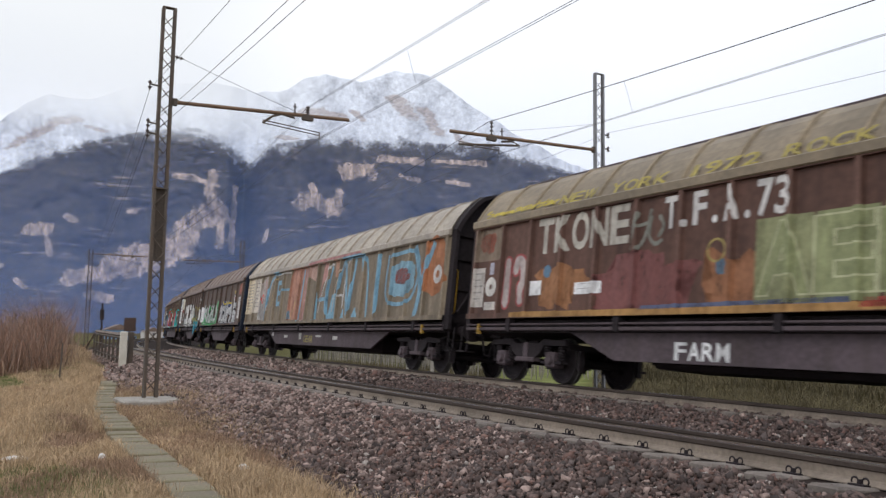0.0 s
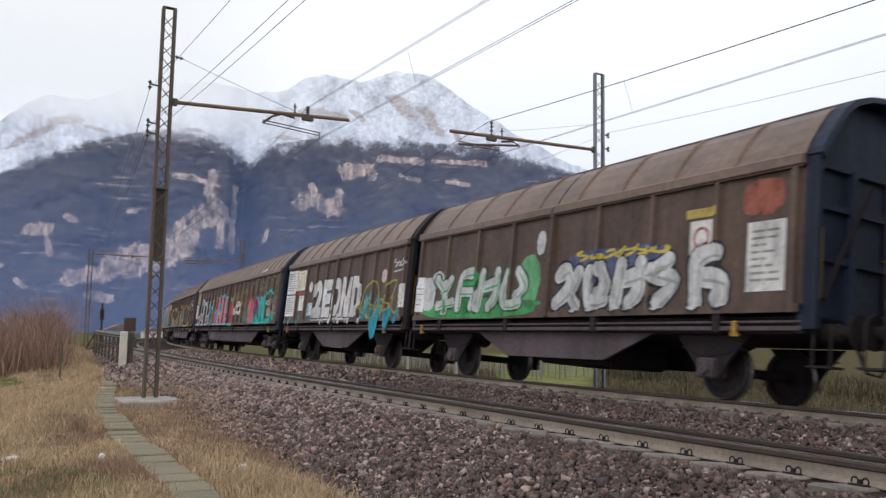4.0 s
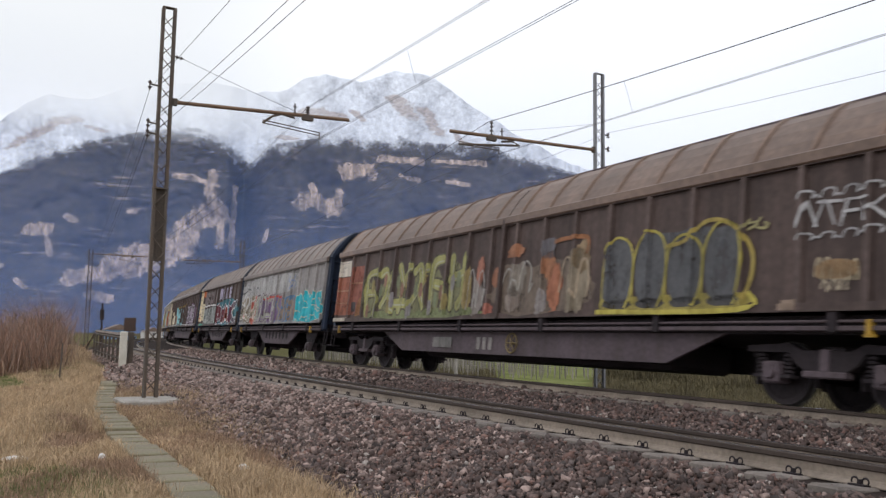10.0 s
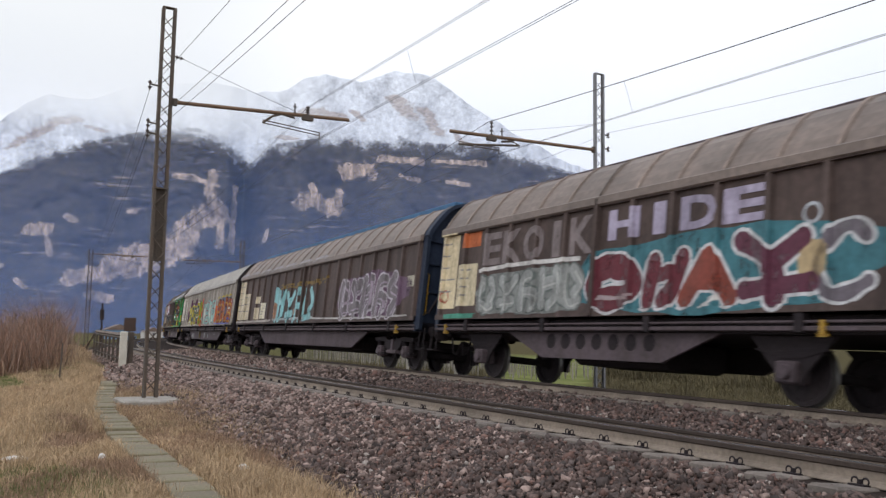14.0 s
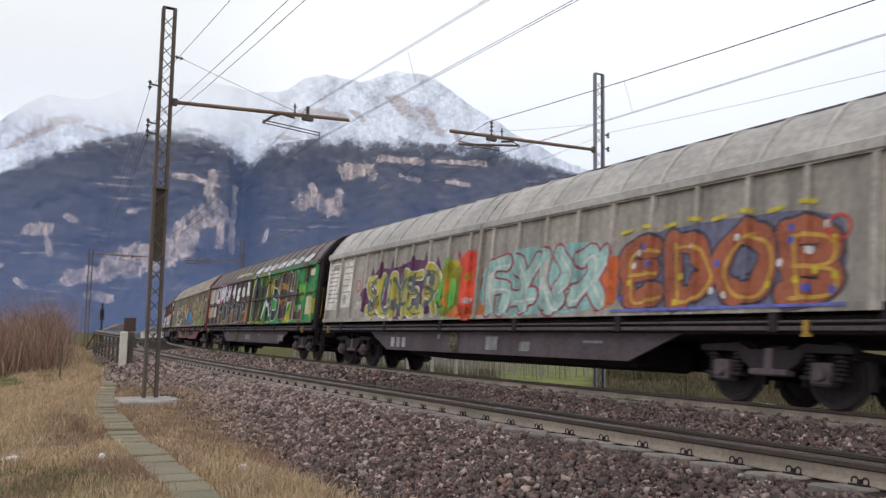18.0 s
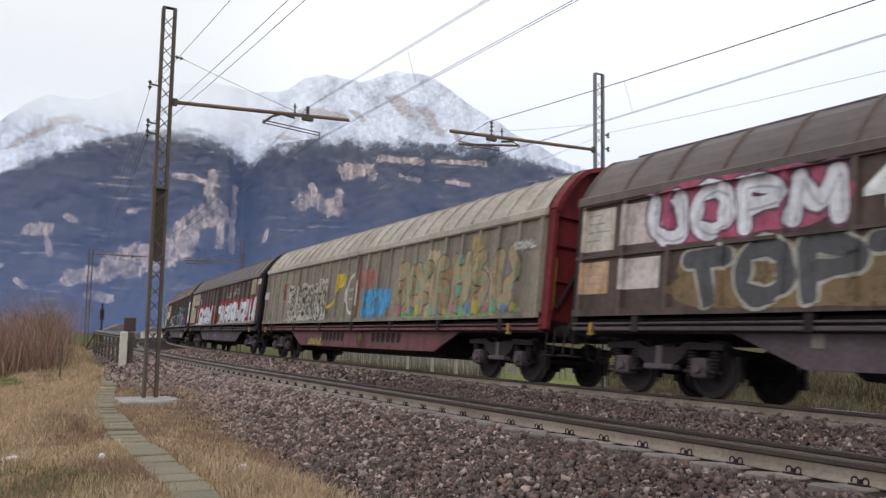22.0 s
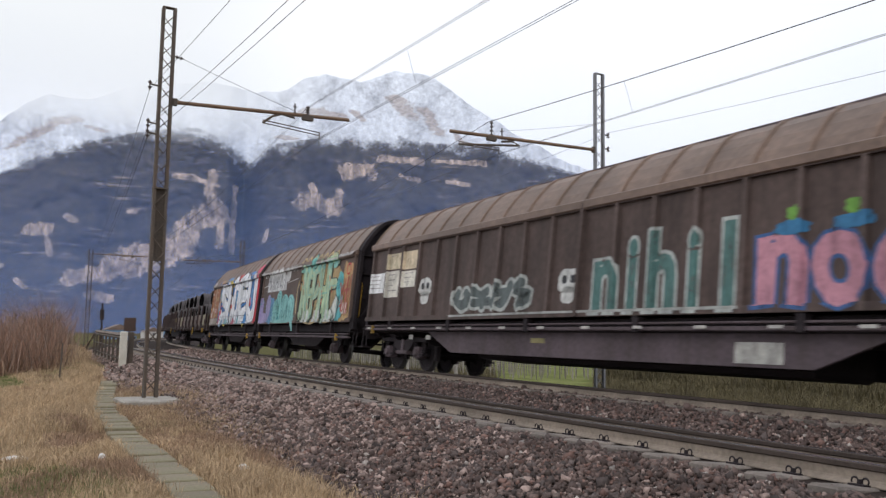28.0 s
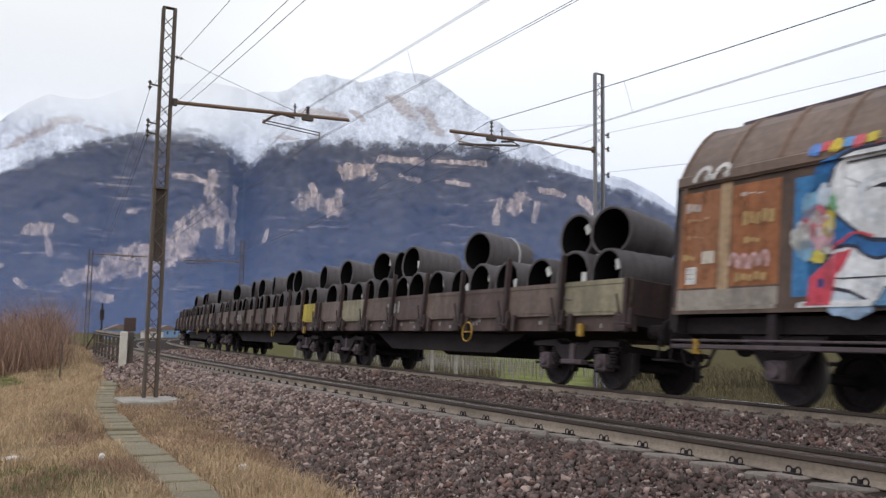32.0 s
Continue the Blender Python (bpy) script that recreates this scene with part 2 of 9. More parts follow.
SUMMIT = [(20.0, 1.5, 22.5, 1.40, 20), (26.2, 1.62, 27.5, 1.4, 24), (28.4, 1.5, 29.4, 1.2, 20), (18.6, 1.2, 19.6, 1.1, 10), (30.5, 1.3, 31.0, 1.1, 9), (23.5, 1.5, 24.2, 1.35, 10), (2.5, 1.45, 5.5, 1.55, 34), (6.5, 1.4, 7.5, 1.2, 9)]


def forest_mat():
    """Bare winter forest, pale limestone ledges and cliffs, and snow above the snow line."""
    m = bpy.data.materials.new("winter_forest_and_snow")
    m.use_nodes = True
    n, l = m.node_tree.nodes, m.node_tree.links
    b = n["Principled BSDF"]
    b.inputs["Roughness"].default_value = 1.0
    b.inputs["Specular IOR Level"].default_value = 0.05
    uv = n.new("ShaderNodeUVMap")

    def attr(name):
        a = n.new("ShaderNodeAttribute")
        a.attribute_name = name
        return a.outputs["Fac"]

    def tex(scale, detail, stretch=(1, 1, 1), rough=0.65):
        mp, t = n.new("ShaderNodeMapping"), n.new("ShaderNodeTexNoise")
        mp.inputs["Scale"].default_value = stretch
        mp.inputs["Location"].default_value = (scale * 0.37, scale * 0.11, 0)
        t.inputs["Scale"].default_value, t.inputs["Detail"].default_value, t.inputs["Roughness"].default_value = scale, detail, rough
        l.new(uv.outputs["UV"], mp.inputs["Vector"]), l.new(mp.outputs["Vector"], t.inputs["Vector"])
        return t.outputs["Fac"]

    def ramp(fac, p0, c0, p1, c1):
        r = n.new("ShaderNodeValToRGB")
        e = r.color_ramp.elements
        e[0].position, e[0].color, e[1].position, e[1].color = p0, (*c0, 1), p1, (*c1, 1)
        l.new(fac, r.inputs["Fac"])
        return r.outputs["Color"]

    def mix(fac, a, c):
        x = n.new("ShaderNodeMix")
        x.data_type = "RGBA"
        l.new(fac, x.inputs[0]), l.new(a, x.inputs[6]), l.new(c, x.inputs[7])
        return x.outputs[2]

    def maths(op, a, c):
        x = n.new("ShaderNodeMath")
        x.operation = op
        for i, v in enumerate((a, c)):
            if isinstance(v, (int, float)):
                x.inputs[i].default_value = v
            else:
                l.new(v, x.inputs[i])
        return x.outputs[0]

    black, white = (0, 0, 0), (1, 1, 1)
    wood = mix(tex(9, 4), ramp(tex(60, 10, (1, 2.0, 1), 0.72), 0.36, (0.022, 0.021, 0.019), 0.66, (0.135, 0.115, 0.097)), ramp(tex(45, 10, (1.2, 1.6, 1), 0.75), 0.36, (0.028, 0.03, 0.025), 0.66, (0.155, 0.138, 0.115)))
    ledge = maths("MULTIPLY", ramp(tex(15, 12, (1, 9.0, 1), 0.72), 0.56, black, 0.60, white), ramp(tex(8, 6, (1, 1.4, 1), 0.6), 0.46, black, 0.6, (0.75, 0.75, 0.75)))
    rock = mix(ramp(tex(38, 8, (1.6, 0.7, 1), 0.7), 0.40, black, 0.60, white), ramp(tex(90, 5, (1, 2, 1)), 0.38, (0.09, 0.075, 0.065), 0.62, (0.38, 0.30, 0.235)), ramp(tex(70, 6, (1.8, 0.8, 1), 0.7), 0.38, (0.36, 0.275, 0.215), 0.60, (0.86, 0.66, 0.51)))
    cliff = maths("ADD", attr("cliff"), maths("MULTIPLY", maths("SUBTRACT", tex(30, 14, (1.2, 1.1, 1), 0.8), 0.5), 2.9))
    base = mix(ledge, wood, rock)
    base = mix(ramp(cliff, 0.46, black, 0.54, white), base, rock)
    open_snow = ramp(tex(95, 12, (1.0, 1.3, 1), 0.75), 0.36, (0.52, 0.535, 0.57), 0.58, (0.80, 0.83, 0.88))
    dusted = ramp(tex(110, 12, (1.0, 1.2, 1), 0.8), 0.38, (0.2, 0.205, 0.225), 0.6, (0.56, 0.58, 0.63))
    snow = mix(ramp(tex(15, 12, (1.5, 1.0, 1), 0.72), 0.44, black, 0.62, (0.85, 0.85, 0.85)), open_snow, dusted)
    stone = ramp(tex(90, 8, (1, 2.4, 1), 0.75), 0.38, (0.22, 0.19, 0.18), 0.62, (0.55, 0.47, 0.42))
    bare = maths("ADD", attr("summit_rock"), maths("MULTIPLY", maths("SUBTRACT", tex(34, 9, (1, 1.8, 1), 0.72), 0.5), 2.0))
    snow = mix(ramp(bare, 0.5, black, 0.72, (0.8, 0.8, 0.8)), snow, stone)
    high = attr("height")
    dusting = maths("ADD", high, maths("MULTIPLY", maths("SUBTRACT", tex(30, 12, (1, 1, 1), 0.82), 0.5), 0.30))
    bn = n.new("ShaderNodeBump")
    bn.inputs["Strength"].default_value, bn.inputs["Distance"].default_value = 0.3, 30.0
    l.new(tex(34, 10, (1, 1.3, 1), 0.75), bn.inputs["Height"]), l.new(bn.outputs["Normal"], b.inputs["Normal"])
    l.new(mix(ramp(dusting, 0.50, black, 0.545, white), base, snow), b.inputs["Base Color"])
    return m


def mountains():
    """One range round the valley: steep forested buttresses up to the crest, snow slopes behind it."""
    az = np.concatenate([np.linspace(-9, 0, 30), np.linspace(0.1, 46, 470), np.linspace(46.3, 64, 50)])
    low, high = 110, 60
    verts, uvs, rows, levels = [], [], low + high, []
    for a in az:
        ridge, crest, g = spline(RIDGE, a), spline(CREST, a), spline(GORGE, a)
        ca, sa = math.cos(radians(a)), math.sin(radians(a))
        for j in range(rows):
            if j < low:
                t = j / (low - 1)
                dist = 1700 + 420 * t + g * t + 60 * math.sin(a * 0.9)
                tan = crest * t ** 0.92 - 0.004
                v = 0.5 * t
            else:
                t = (j - low + 1) / high
                dist = 2120 + g + 60 * math.sin(a * 0.9) + 1500 * t
                tan = crest + (ridge - crest) * t
                v = 0.5 + 0.5 * t
            p = Vector((sa * dist, ca * dist, 0.92 + tan * dist))
            fade = min(1, 4 * j / rows)
            q = p * 0.0032
            n1 = noise.fractal(Vector((q.x, q.y, q.z * 0.6)), 0.9, 2.1, 5)
            n2 = noise.ridged_multi_fractal(Vector((p.x * 0.008, p.y * 0.008, p.z * 0.012)), 0.9, 2.0, 4, 1.0, 2.0) - 1.0
            if j < low:
                push = fade * (34 * n1 + 15 * n2)
                terrace = 6 * math.sin(p.z * 0.055 + 2.5 * n1)
                k = 1 + (push + terrace * fade) / dist
                p = Vector((p.x * k, p.y * k, p.z + 6 * n1 * fade * (1 - t)))
            else:
                k = 1 + (60 * n1 + 30 * n2) * (1 - t) / dist
                edge = 1 - abs(2 * t - 1)
                p = Vector((p.x * k, p.y * k, p.z + edge * (22 * n1 + 12 * n2) + t * 6 * n2))
            verts.append(p)
            uvs.append((a * 0.027, tan * 1.5)), levels.append(v)
    faces = [(i * rows + j, (i + 1) * rows + j, (i + 1) * rows + j + 1, i * rows + j + 1) for i in range(len(az) - 1) for j in range(rows - 1)]
    me = mesh("mountain_range", verts, faces, forest_mat(), smooth=True)
    aa, vv = np.repeat(az, rows), np.array(levels) / 0.5

    def near(spots):
        best = np.zeros(len(aa))
        for a0, v0, a1, v1, w in spots:
            dx, dy = (a1 - a0) * 26, (v1 - v0) * 330
            px, py = (aa - a0) * 26, (vv - v0) * 330
            h = np.clip((px * dx + py * dy) / (dx * dx + dy * dy), 0, 1)
            best = np.maximum(best, 1 - np.hypot(px - h * dx, py - h * dy) / (1.7 * w))
        return best

    for name, values in (("height", np.array(levels)), ("cliff", near(CLIFFS) * (vv < 0.98)), ("summit_rock", near(SUMMIT))):
        me.attributes.new(name, "FLOAT", "POINT").data.foreach_set("value", values.astype(np.float32))
    lay = me.uv_layers.new(name="UVMap")
    flat = np.array(uvs)[[k for f in faces for k in f]]
    lay.data.foreach_set("uv", flat.ravel())
    tagged(new("mountain_range", me), "forested limestone mountains with snow on the upper slopes", "mountains", kind="structure")


mountains()


# ---- ground, ballast, rails ----
def ground_z(x, y):
    o = off_of(x, y) if y < 400 else 0.0
    if abs(y) > 300 or abs(x) > 300:
        return -1.7
    if o < 3.4:
        z = -0.62 - 0.10 * max(0.0, 1.2 - o)
        z = max(z, -1.9)
        if o < -3:
            z = max(-2.6, z - 0.25 * (-3 - o))
    elif o < 13.6:
        z = float(np.interp(o, (3.4, 5.4, 8.4, 9.4, 10.4, 12.2, 13.6), (-0.78, -0.4, -0.6, -0.5, -0.4, -0.5, -0.7)))
    else:
        z = float(np.interp(o, (13.6, 15.0, 24, 60), (-0.75, -1.0, -1.25, -1.6)))
    if x < 9 and 22 < y < 58:
        dx = (x - 4.6) / (1.25 if x < 4.6 else 0.5)
        z += 0.8 * math.exp(-0.5 * dx * dx - 0.5 * ((y - 39.5) / (4.2 if y < 39.5 else 8.0)) ** 2)
    near = max(0.0, 1 - math.hypot(x, y) / 120)
    return z + near * 0.05 * noise.noise(Vector((x * 0.5, y * 0.5, 0))) + near * 0.03 * noise.noise(Vector((x * 2, y * 2, 4)))


def ground():
    xs = [-4800, -2500, -1200, -600, -300, -150, -80, -40, -20] + list(np.arange(-12, 32, 0.5)) + [34, 38, 44, 52, 64, 80, 110, 150, 220, 300, 600, 1200, 2500, 4800]
    ys = [-4800, -2000, -800, -300, -120, -60, -30, -15, -8, -4] + list(np.arange(-2, 50, 0.5)) + list(np.arange(50, 130, 2.0)) + [135, 145, 160, 180, 210, 250, 300, 400, 600, 900, 1400, 2200, 3400, 4800]
    verts = [(x, y, ground_z(x, y)) for y in ys for x in xs]
    w = len(xs)
    faces = [(j * w + i, j * w + i + 1, (j + 1) * w + i + 1, (j + 1) * w + i) for j in range(len(ys) - 1) for i in range(w - 1)]
    m = bpy.data.materials.new("dry_grass_ground")
    m.use_nodes = True
    n, l = m.node_tree.nodes, m.node_tree.links
    b = n["Principled BSDF"]
    b.inputs["Roughness"].default_value = 1.0
    b.inputs["Specular IOR Level"].default_value = 0.02
    co = n.new("ShaderNodeTexCoord")

    def tex(s, d):
        t = n.new("ShaderNodeTexNoise")
        t.inputs["Scale"].default_value, t.inputs["Detail"].default_value = s, d
        l.new(co.outputs["Object"], t.inputs["Vector"])
        return t.outputs["Fac"]

    def ramp(fac, p0, c0, p1, c1):
        r = n.new("ShaderNodeValToRGB")
        e = r.color_ramp.elements
        e[0].position, e[0].color, e[1].position, e[1].color = p0, (*c0, 1), p1, (*c1, 1)
        l.new(fac, r.inputs["Fac"])
        return r.outputs["Color"]

    def mix(fac, a, c):
        x = n.new("ShaderNodeMix")
        x.data_type = "RGBA"
        l.new(fac, x.inputs[0]), l.new(a, x.inputs[6]), l.new(c, x.inputs[7])
        return x.outputs[2]

    straw = ramp(tex(9, 8), 0.3, (0.15, 0.10, 0.06), 0.7, (0.40, 0.29, 0.175))
    green = ramp(tex(12, 6), 0.3, (0.05, 0.065, 0.022), 0.7, (0.125, 0.15, 0.05))
    weeds = ramp(tex(3, 8), 0.3, (0.05, 0.043, 0.022), 0.7, (0.12, 0.1, 0.05))
    meadow = ramp(tex(1.2, 7), 0.3, (0.11, 0.125, 0.04), 0.7, (0.21, 0.22, 0.085))
    sep = n.new("ShaderNodeSeparateXYZ")
    l.new(co.outputs["Object"], sep.inputs[0])
    far = n.new("ShaderNodeMapRange")
    far.inputs["From Min"].default_value, far.inputs["From Max"].default_value = 10.0, 12.0
    l.new(sep.outputs["X"], far.inputs["Value"])
    mixed = mix(ramp(tex(0.7, 3), 0.54, (0, 0, 0), 0.64, (0.7, 0.7, 0.7)), straw, green)
    lush = n.new("ShaderNodeMapRange")
    lush.inputs["From Min"].default_value, lush.inputs["From Max"].default_value = 20.0, 24.0
    l.new(sep.outputs["X"], lush.inputs["Value"])
    # The meadow is a wedge whose edges fit the camera's view.
    wedge_edge = n.new("ShaderNodeMath")
    wedge_edge.operation = "MULTIPLY_ADD"
    wedge_edge.inputs[1].default_value = -1.15
    l.new(sep.outputs["X"], wedge_edge.inputs[0]), l.new(sep.outputs["Y"], wedge_edge.inputs[2])
    north = n.new("ShaderNodeMapRange")
    north.inputs["From Min"].default_value, north.inputs["From Max"].default_value = 0.5, 2.0
    l.new(wedge_edge.outputs[0], north.inputs["Value"])
    beyond = n.new("ShaderNodeMapRange")
    beyond.inputs["From Min"].default_value, beyond.inputs["From Max"].default_value = 80.0, 64.0
    l.new(sep.outputs["X"], beyond.inputs["Value"])
    strip_ = n.new("ShaderNodeMath")
    strip_.operation = "MULTIPLY"
    l.new(beyond.outputs["Result"], strip_.inputs[0]), l.new(lush.outputs["Result"], strip_.inputs[1])
    vines = n.new("ShaderNodeMath")
    vines.operation = "MULTIPLY_ADD"
    vines.inputs[1].default_value = -1.5
    l.new(sep.outputs["X"], vines.inputs[0]), l.new(sep.outputs["Y"], vines.inputs[2])
    south = n.new("ShaderNodeMapRange")
    south.inputs["From Min"].default_value, south.inputs["From Max"].default_value = 5.0, -1.0
    south.inputs["To Min"].default_value = 0.25
    l.new(vines.outputs[0], south.inputs["Value"])
    inner = n.new("ShaderNodeMath")
    inner.operation = "MULTIPLY"
    l.new(strip_.outputs[0], inner.inputs[0]), l.new(south.outputs["Result"], inner.inputs[1])
    both = n.new("ShaderNodeMath")
    both.operation = "MULTIPLY"
    l.new(inner.outputs[0], both.inputs[0]), l.new(north.outputs["Result"], both.inputs[1])
    field = mix(both.outputs[0], weeds, meadow)
    l.new(mix(far.outputs["Result"], mixed, field), b.inputs["Base Color"])
    bn = n.new("ShaderNodeBump")
    bn.inputs["Strength"].default_value, bn.inputs["Distance"].default_value = 0.8, 0.04
    l.new(tex(22, 6), bn.inputs["Height"]), l.new(bn.outputs["Normal"], b.inputs["Normal"])
    tagged(new("ground", mesh("ground", verts, faces, m, smooth=True)), "dry winter grass on a trackside verge and green meadow", "ground", kind="structure")


ground()

BALLAST = [(3.2, -0.70), (3.7, -0.56), (5.2, -0.22), (5.6, -0.185), (6.2, -0.185), (7.7, -0.33), (8.3, -0.38), (9.0, -0.33), (9.9, -0.2), (10.6, -0.19), (12.1, -0.33), (13.0, -0.38), (14.4, -0.95)]


def ballast_z(o):
    return spline(BALLAST, o)


def ballast_bed():
    ss = list(np.arange(-25, 60, 0.4)) + list(np.arange(60, 420, 4.0))
    os_ = np.arange(3.2, 14.41, 0.2)
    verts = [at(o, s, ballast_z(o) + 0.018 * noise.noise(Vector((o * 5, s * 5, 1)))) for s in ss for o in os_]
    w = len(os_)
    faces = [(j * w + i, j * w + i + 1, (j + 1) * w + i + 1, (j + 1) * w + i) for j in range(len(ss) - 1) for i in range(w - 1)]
    tagged(new("ballast_bed", mesh("ballast_bed", verts, faces, BED, smooth=True)), "crushed stone bed under two tracks, darkened for shade between stones", "ballast", kind="structure")


ballast_bed()


def ballast_stones():
    """Loose stones on the shoulder and between the tracks, one mesh."""
    rng = np.random.default_rng(5)
    chip = np.array([(x, y, z) for z in (-1, 1) for x, y in ((-1, -1), (1, -1), (1, 1), (-1, 1))]) * 0.62
    tri = np.array([(0, 3, 2), (0, 2, 1), (4, 5, 6), (4, 6, 7), (0, 1, 5), (0, 5, 4), (1, 2, 6), (1, 6, 5), (2, 3, 7), (2, 7, 6), (3, 0, 4), (3, 4, 7)])
    os_, ss, rr = [], [], []
    for o0, o1, s0, s1, n, size in ((3.15, 5.7, -9.0, 3.0, 9000, 0.042), (8.0, 10.6, -9.0, 5.0, 9000, 0.042), (6.3, 7.6, -9.0, 4.0, 3500, 0.04), (10.7, 12.0, -9.0, 30.0, 9000, 0.042), (12.2, 13.8, -9.0, 40.0, 9000, 0.05), (3.0, 5.75, 3.0, 12.0, 30000, 0.026), (3.2, 5.7, 12.0, 26.0, 34000, 0.029), (3.3, 5.6, 26.0, 60.0, 12000, 0.055), (8.0, 10.6, 5.0, 20.0, 26000, 0.028), (8.0, 10.6, 20.0, 60.0, 12000, 0.05), (6.3, 7.6, 4.0, 14.0, 5000, 0.03)):
        os_.append(rng.uniform(o0, o1, n)), ss.append(rng.uniform(s0, s1, n)), rr.append(size * rng.lognormal(0, 0.26, n))
    o, s, r = np.concatenate(os_), np.concatenate(ss), np.concatenate(rr)
    edge = np.interp(s, (5, 8, 11, 15, 20, 24, 30), (3.1, 3.0, 3.3, 3.9, 4.3, 4.0, 3.4)) + 0.25 * np.sin(s * 2.1) * np.sin(s * 0.7 + 1)
    keep = o > edge + rng.normal(-0.1, 0.28, len(o))
    on_sleeper = (o > 5.5) & (o < 6.2) & (np.abs((s - 4.15 + 0.3) % 0.6 - 0.3) < 0.14)
    keep &= ~(on_sleeper & (rng.random(len(o)) < 0.85))
    o, s, r = o[keep], s[keep], r[keep]
    n = len(o)
    z = np.interp(o, *zip(*BALLAST)) + r * rng.uniform(-0.5, 0.9, n)
    rad, ph = R - (o - D1), s / R
    c = np.stack([D1 + R - rad * np.cos(ph), rad * np.sin(ph), z], -1)
    shape = chip[None] * rng.uniform(0.4, 1.35, (n, 8, 3)) * rng.uniform(0.5, 1.45, (n, 1, 3))
    q = rng.normal(size=(n, 4))
    q /= np.linalg.norm(q, axis=1, keepdims=True)
    a, b, cc, d = q.T
    rot = np.stack([1 - 2 * (cc**2 + d**2), 2 * (b * cc - a * d), 2 * (b * d + a * cc), 2 * (b * cc + a * d), 1 - 2 * (b**2 + d**2), 2 * (cc * d - a * b), 2 * (b * d - a * cc), 2 * (cc * d + a * b), 1 - 2 * (b**2 + cc**2)], -1).reshape(n, 3, 3)
    v = np.einsum("nij,nkj->nki", rot, shape) * r[:, None, None] + c[:, None]
    f = tri[None] + 8 * np.arange(n)[:, None, None]
    me = bpy.data.meshes.new("ballast_stones")
    me.vertices.add(8 * n), me.vertices.foreach_set("co", v.ravel())
    k = 12 * n
    me.loops.add(3 * k), me.loops.foreach_set("vertex_index", f.ravel().astype(np.int32))
    me.polygons.add(k), me.polygons.foreach_set("loop_start", np.arange(0, 3 * k, 3, dtype=np.int32))
    me.update(calc_edges=True)
    me.materials.append(STONE), me.materials.append(PALE_STONE), me.materials.append(LIGHTER_STONE), me.materials.append(RED_STONE), me.materials.append(DARK_STONE)
    # The lighter stones grow more frequent farther along the line.
    paler_far = rng.random(n) < np.interp(np.where(o < 6, s, s - 12), (6, 18), (0.1, 0.95))
    pick = rng.random(n)
    sort = np.where(pick < 0.012, 1, np.where(pick < 0.12, 3, np.where(paler_far, 2, np.where(pick < 0.34, 4, 0))))
    me.polygons.foreach_set("material_index", np.repeat(sort.astype(np.int32), 12))
    tagged(new("ballast_stones", me), "loose brown crushed stones on the track bed", "ballast stones", kind="stuff")


ballast_stones()

RAIL = [(-0.075, -0.172), (-0.075, -0.162), (-0.02, -0.142), (-0.0085, -0.125), (-0.0085, -0.06), (-0.036, -0.045), (-0.036, -0.012), (-0.028, -0.002), (0, 0), (0.028, -0.002), (0.036, -0.012), (0.036, -0.045), (0.0085, -0.06), (0.0085, -0.125), (0.02, -0.142), (0.075, -0.162), (0.075, -0.172)]


def rails():
    ss = list(np.arange(-25, 70, 1.0)) + list(np.arange(70, 420, 3.0))
    k = len(RAIL)
    for c, lean in ((C1, LEAN1), (C2, LEAN2)):
        for side in (-0.75, 0.75):
            verts, faces, slot = [], [], []
            drop = 0.0 if side < 0 else -1.5 * math.sin(lean)
            for s in ss:
                for y, z in RAIL:
                    verts.append(at(c + side + y, s, z + drop))
            for j in range(len(ss) - 1):
                for i in range(k - 1):
                    faces.append((j * k + i, j * k + i + 1, (j + 1) * k + i + 1, (j + 1) * k + i))
                    slot.append(0 if 7 <= i <= 8 else (1 if 4 <= i <= 11 else 2))
            me = mesh("rail", verts, faces, [RAIL_TOP, RAIL_RUST, RAIL_DUST])
            me.polygons.foreach_set("material_index", slot)
            tagged(new("rail", me), "steel rail with a polished head and dusty rusted sides", "rail", group="rails", kind="structure")


rails()


def sleepers():
    g = Geo().box(-1.3, 1.3, -0.13, 0.13, -0.40, -0.174, bevel=0.02)
    me = g.done("sleeper", SLEEPER)
    clip = Geo()
    for x in (-0.045, 0.045):
        pts = [(x + 0.028 * math.cos(a), -0.02, 0.035 + 0.028 * math.sin(a)) for a in np.linspace(-0.6, 3.8, 9)]
        clip.path(pts, 0.008, n=4)
    clip.box(-0.07, 0.07, -0.05, 0.03, 0.0, 0.014).tube((0, -0.02, 0), (0, -0.02, 0.05), 0.013, n=6)
    cm = clip.done("rail_clip", STEEL_DARK)
    for c, lean, s0, n in ((C1, LEAN1, 4.15 - 0.6 * 21, 128), (C2, LEAN2, 4.3 - 0.6 * 21, 88)):
        for i in range(n):
            s = s0 + 0.6 * i
            ob = tagged(new("sleeper", me), "grey concrete railway sleeper bedded in ballast", "sleeper", group="sleepers", kind="structure")
            p = at(c, s, -0.75 * math.sin(lean))
            ob.matrix_basis = Matrix.Translation(p) @ pose(0, 0, 0, 0, 0, -math.degrees(s / R)) @ Euler((0, lean, 0)).to_matrix().to_4x4()
            if c == C1 and 14 < i < 78:
                part("rail_clip", cm, None, ob, place=pose(-0.75 - 0.135, 0, -0.174, 0, 0, 90))
                if i < 42:
                    part("rail_clip", cm, None, ob, place=pose(-0.75 + 0.11, 0, -0.172, 0, 0, -90))


sleepers()
